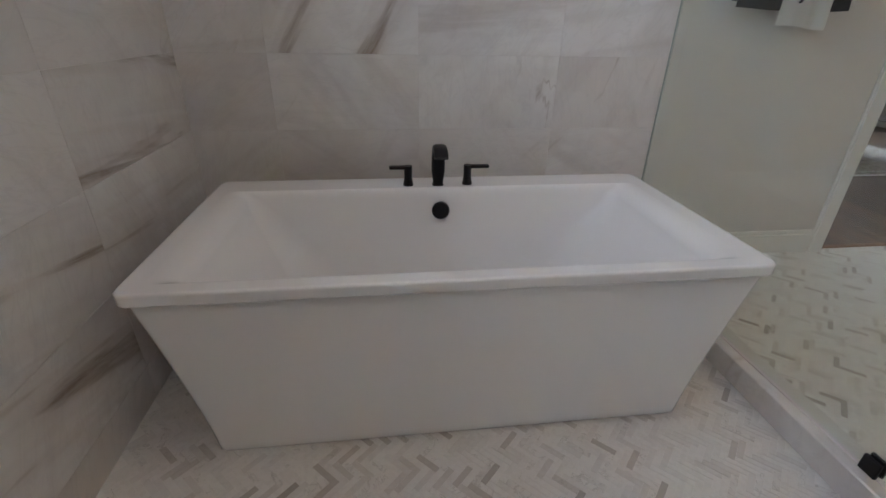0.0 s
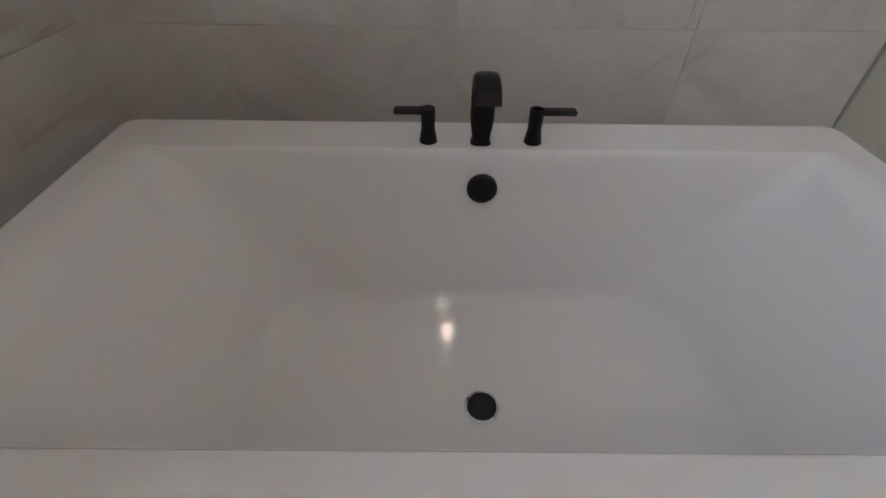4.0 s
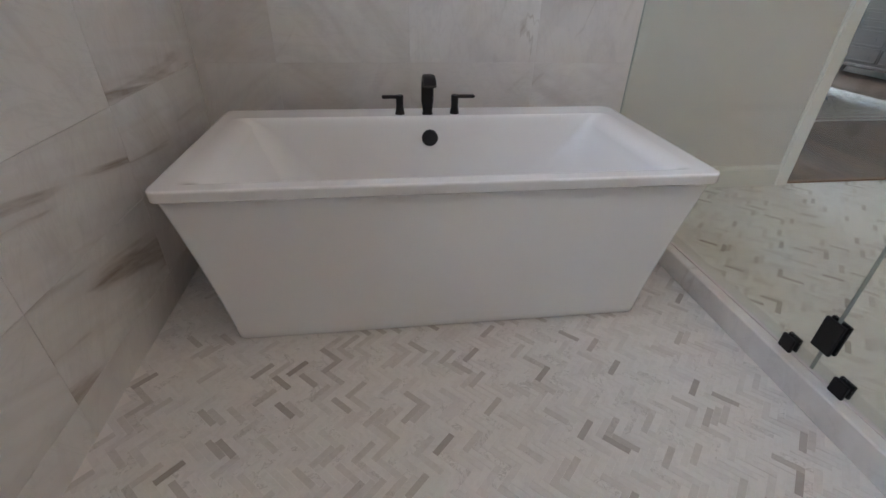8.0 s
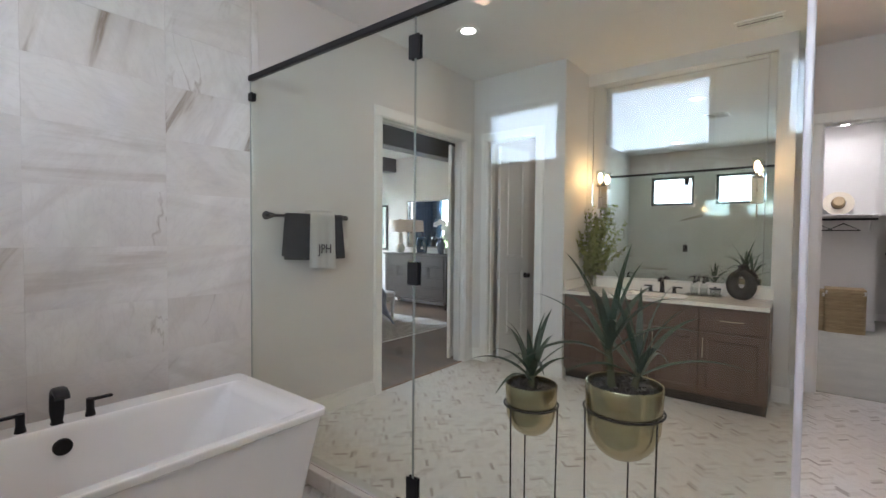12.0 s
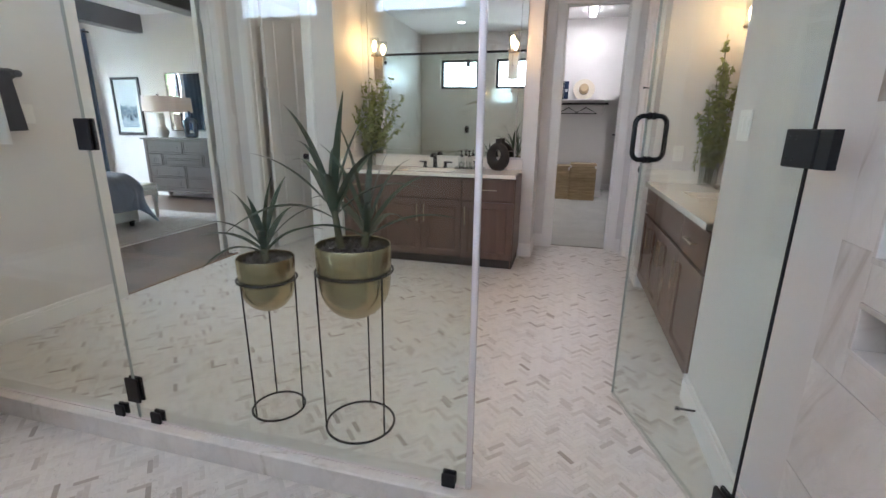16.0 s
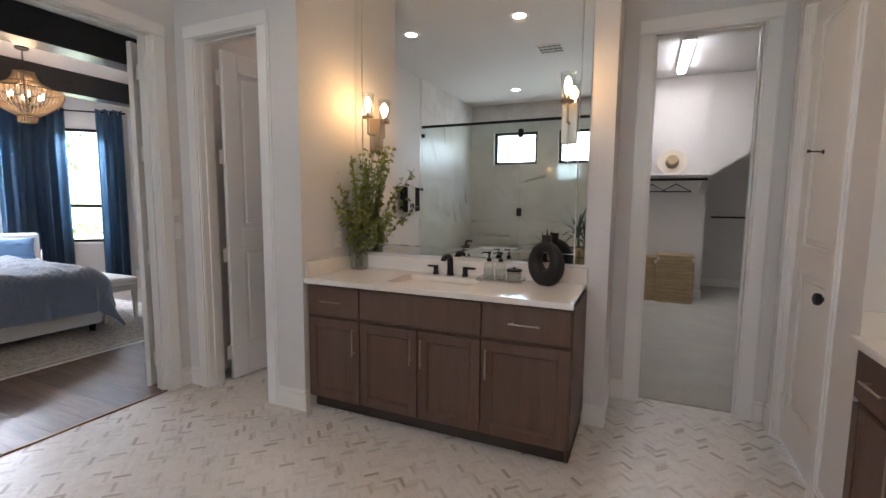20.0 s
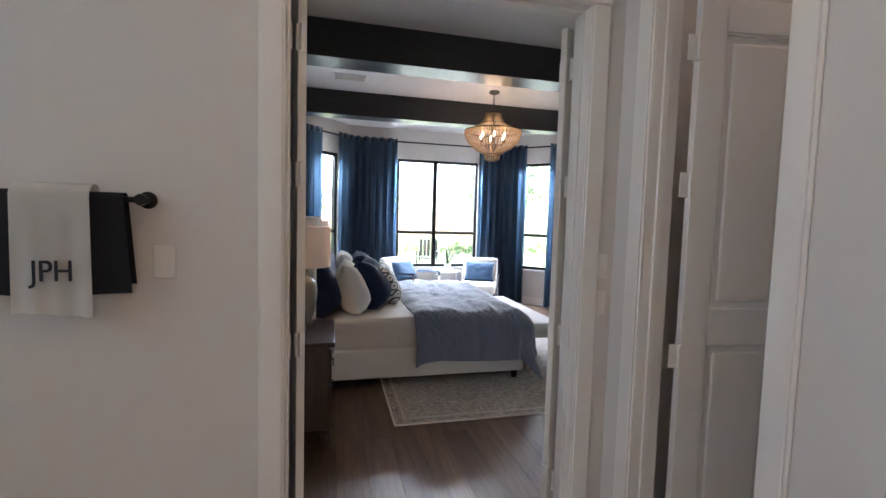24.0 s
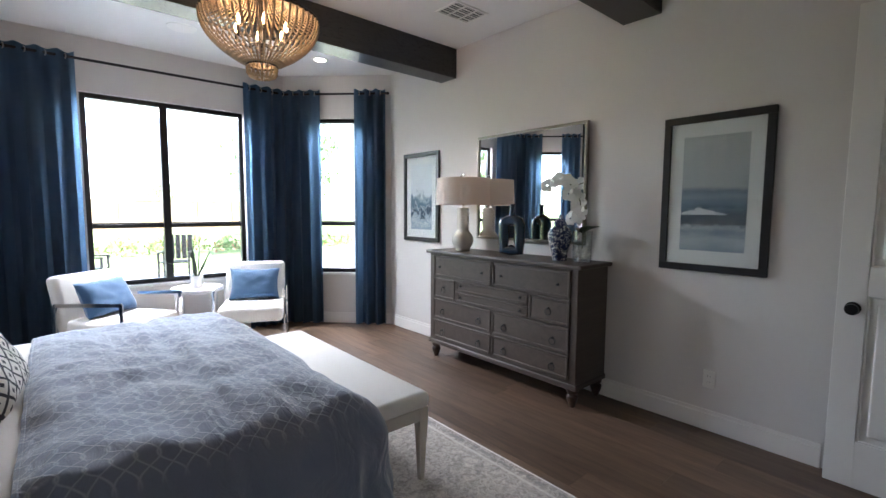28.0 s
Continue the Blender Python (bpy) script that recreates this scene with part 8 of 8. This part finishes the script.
def patio_chair(at):
    c = thing("patio_chair", "dark slatted outdoor chair on the patio", "chair", at, "patio chairs")
    for k in range(5):
        part("seat_slat", box(-0.27, 0.27, -0.25 + 0.10 * k, -0.165 + 0.10 * k, 0.36, 0.385, 0.004, 1), BLACK, c)
        part("back_slat", box(-0.27 + 0.112 * k, -0.18 + 0.112 * k, 0.26, 0.285, 0.40, 0.92, 0.004, 1), BLACK, c)
    for x in (-0.29, 0.25):
        part("arm", box(x, x + 0.05, -0.28, 0.30, 0.56, 0.585, 0.004, 1), BLACK, c)
        for y in (-0.27, 0.24):
            part("leg", box(x, x + 0.04, y, y + 0.04, 0.0, 0.56), BLACK, c)
    return c


pc = patio_chair(pose(5.6, 13.4, -0.06, 0, 0, -20))
copy_thing(pc, pose(4.15, 13.2, -0.06, 0, 0, 75))
copy_thing(pc, pose(3.4, 12.9, -0.06, 0, 0, 110))

# ---- oak boards ----
fl = bpy.data.objects["floor_bedroom"]
rnd = random.Random(77)
planks = {}


def plank(x0, x1, y0, y1):
    key = (round(x1 - x0, 3), round(y1 - y0, 3))
    if key not in planks:
        planks[key] = link_mesh("plank", box(-key[0] / 2 + 0.0008, key[0] / 2 - 0.0008, -key[1] / 2 + 0.0008, key[1] / 2 - 0.0008, -0.012, 0.0), PLANK)
    ob = new("plank", planks[key])
    ob.parent = fl
    ob.matrix_basis = pose((x0 + x1) / 2, (y0 + y1) / 2, 0.0)


x = BW - 0.02
while x < 7.0:
    y = NORTH + 0.042 - rnd.uniform(0.0, 1.2)
    while y < 8.3:
        l = rnd.choice((0.9, 1.2, 1.5, 1.8))
        if y + l > NORTH + 0.1:
            plank(x, min(x + 0.182, 7.0), max(y, NORTH + 0.042), min(y + l, 8.3))
        y += l
    x += 0.182

# ---- pieces of walls and floors ----
tile_cache = {}


def tile_mesh(w, h, material, depth=0.002):
    key = (round(w, 3), round(h, 3), material.name)
    if key not in tile_cache:
        b = bmesh.new()
        f = 0.0008
        x, z = w / 2, h / 2
        back = [b.verts.new(p) for p in ((-x, 0, -z), (x, 0, -z), (x, 0, z), (-x, 0, z))]
        mid = [b.verts.new(p) for p in ((-x, -depth + f, -z), (x, -depth + f, -z), (x, -depth + f, z), (-x, -depth + f, z))]
        top = [b.verts.new(p) for p in ((-x + f, -depth, -z + f), (x - f, -depth, -z + f), (x - f, -depth, z - f), (-x + f, -depth, z - f))]
        for p, q in ((back, mid), (mid, top)):
            for k in range(4):
                b.faces.new((p[k], p[(k + 1) % 4], q[(k + 1) % 4], q[k]))
        b.faces.new(top)
        tile_cache[key] = link_mesh("tile", b, material)
    return tile_cache[key]


def tile_wall(parent, base, u_cuts, z_cuts, holes=(), streaked=(), banded=(), clouded=()):
    """Large stacked tiles on a wall; base: a pose with x along the wall, y into it."""
    gap = 0.0006
    for i, (a, c) in enumerate(zip(u_cuts, u_cuts[1:])):
        for j, (e, f) in enumerate(zip(z_cuts, z_cuts[1:])):
            stone = STREAKED if (i, j) in streaked else BANDED if (i, j) in banded else CLOUDED if (i, j) in clouded else TILE
            for p, q, r, s in holed(a, c, e, f, [(max(h[0], a), min(h[1], c), max(h[2], e), min(h[3], f)) for h in holes if h[0] < c and h[1] > a and h[2] < f and h[3] > e]):
                if q - p < 0.01 or s - r < 0.01:
                    continue
                ob = new("tile", tile_mesh(q - p - 2 * gap, s - r - 2 * gap, stone))
                ob.parent = parent
                ob.matrix_basis = base @ pose((p + q) / 2, 0, (r + s) / 2)


ZC = [-0.036, 0.095] + [0.095 + 0.3085 * k for k in range(1, 10)] + [BATH_H]
LX = [WEST - 0.004, -0.307, 0.311, 0.929, GX - 0.005]
tile_wall(bpy.data.objects["wall_north"], pose(0, NORTH, 0), LX, ZC, (), ((1, 4), (0, 5), (3, 7), (2, 8)), (), ((2, 4), (1, 7), (2, 6)))
tile_wall(bpy.data.objects["wall_west"], pose(WEST - 0.004, 0, 0, 0, 0, 90), [SOUTH, -1.02, -0.40, 0.22, 0.84, 1.46, NORTH], ZC, WINS, (), ((5, 3), (5, 2), (4, 2), (4, 1), (3, 1), (4, 6)))
solid("tile_edge_trim", box(GX + 0.006, GX + 0.056, NORTH - 0.006, NORTH, 0.062, BATH_H, 0.002, 1), CURB, "narrow marble edge strip beside the wet room tiles", "trim")
LS = [-(GX - 0.02), -0.82, -0.20, 0.42, -WEST + 0.004]
tile_wall(bpy.data.objects["wall_south"], pose(0, SOUTH, 0, 0, 0, 180), LS, ZC, [(-c, -a, e, f) for a, c, e, f in NICHES], ((0, 2), (0, 3), (0, 4), (0, 5), (1, 3), (1, 6)))


def herringbone(x0, x1, y0, y1, w, l):
    """Centres and headings of a herringbone laid at 45 degrees to the walls."""
    out = []
    ca = math.sqrt(0.5)
    k = round(l / w)
    cx, cy = (x0 + x1) / 2, (y0 + y1) / 2
    n = int(max(x1 - x0, y1 - y0) / w) + 8
    for i in range(-n, n):
        for j in range(-n // k - 2, n // k + 3):
            # one lying and one upright piece in each step of the pattern
            px = i * w + j * l
            py = i * w - j * l
            for kind in (0, 1):
                if kind == 0:
                    u, v = px + l / 2, py + w / 2
                else:
                    u, v = px - w / 2, py + l / 2
                x, y = cx + ca * (u + v), cy + ca * (u - v)
                if x0 - l / 3 < x < x1 + l / 3 and y0 - l / 3 < y < y1 + l / 3:
                    out.append((x, y, 45.0 if kind == 0 else -45.0))
    return out


TW, TL = 0.0195, 0.0780


def lay_mosaic(parent, x0, x1, y0, y1, z, seed, near, skip=()):
    rnd = random.Random(seed)
    hx, hy = TL / 2 - 0.0004, TW / 2 - 0.0004
    one = bmesh.new()
    bx(one, -hx, hx, -hy, hy, -0.004, 0.002)
    piece = link_mesh("mosaic_tile", one, MOSB)
    verts, faces, count = [], [], 0
    for x, y, a in herringbone(x0, x1, y0, y1, TW, TL):
        if not (x0 < x < x1 and y0 < y < y1) or any(s[0] < x < s[1] and s[2] < y < s[3] for s in skip):
            continue
        dz = z + rnd.uniform(-0.0003, 0.0004)
        if near[0] < x < near[1] and near[2] < y < near[3] and count < 300:
            ob = new("mosaic_tile", piece)
            ob.parent = parent
            ob.matrix_basis = pose(x, y, dz - 0.002, 0, 0, a)
            count += 1
            continue
        ca, sa = math.cos(radians(a)), math.sin(radians(a))
        i = len(verts)
        for zz in (dz - 0.006, dz):
            for px, py in ((-hx, -hy), (hx, -hy), (hx, hy), (-hx, hy)):
                verts.append((x + ca * px - sa * py, y + sa * px + ca * py, zz))
        faces += [(i + 4, i + 5, i + 6, i + 7)] + [(i + k, i + (k + 1) % 4, i + 4 + (k + 1) % 4, i + 4 + k) for k in range(4)]
    me = bpy.data.meshes.new("mosaic_field")
    me.from_pydata(verts, [], faces)
    me.materials.append(MOSA)
    ob = new("mosaic_field", me)
    ob.parent = parent
    return tagged(ob, "white and grey marble herringbone mosaic", kind="stuff")


lay_mosaic(bpy.data.objects["floor_wet_room"], WEST, 1.392, SOUTH, NORTH, -0.034, 3, (0.10, 0.86, 0.35, 1.15))
lay_mosaic(bpy.data.objects["floor"], 1.505, 5.16, -1.6, NORTH + 0.012, 0.0, 4, (2.1, 2.9, -1.0, -0.2), [(4.65, 5.2, -0.6, 1.2), (4.2, 5.2, 1.15, 1.3), (2.2, 4.1, -2.2, -1.6)])
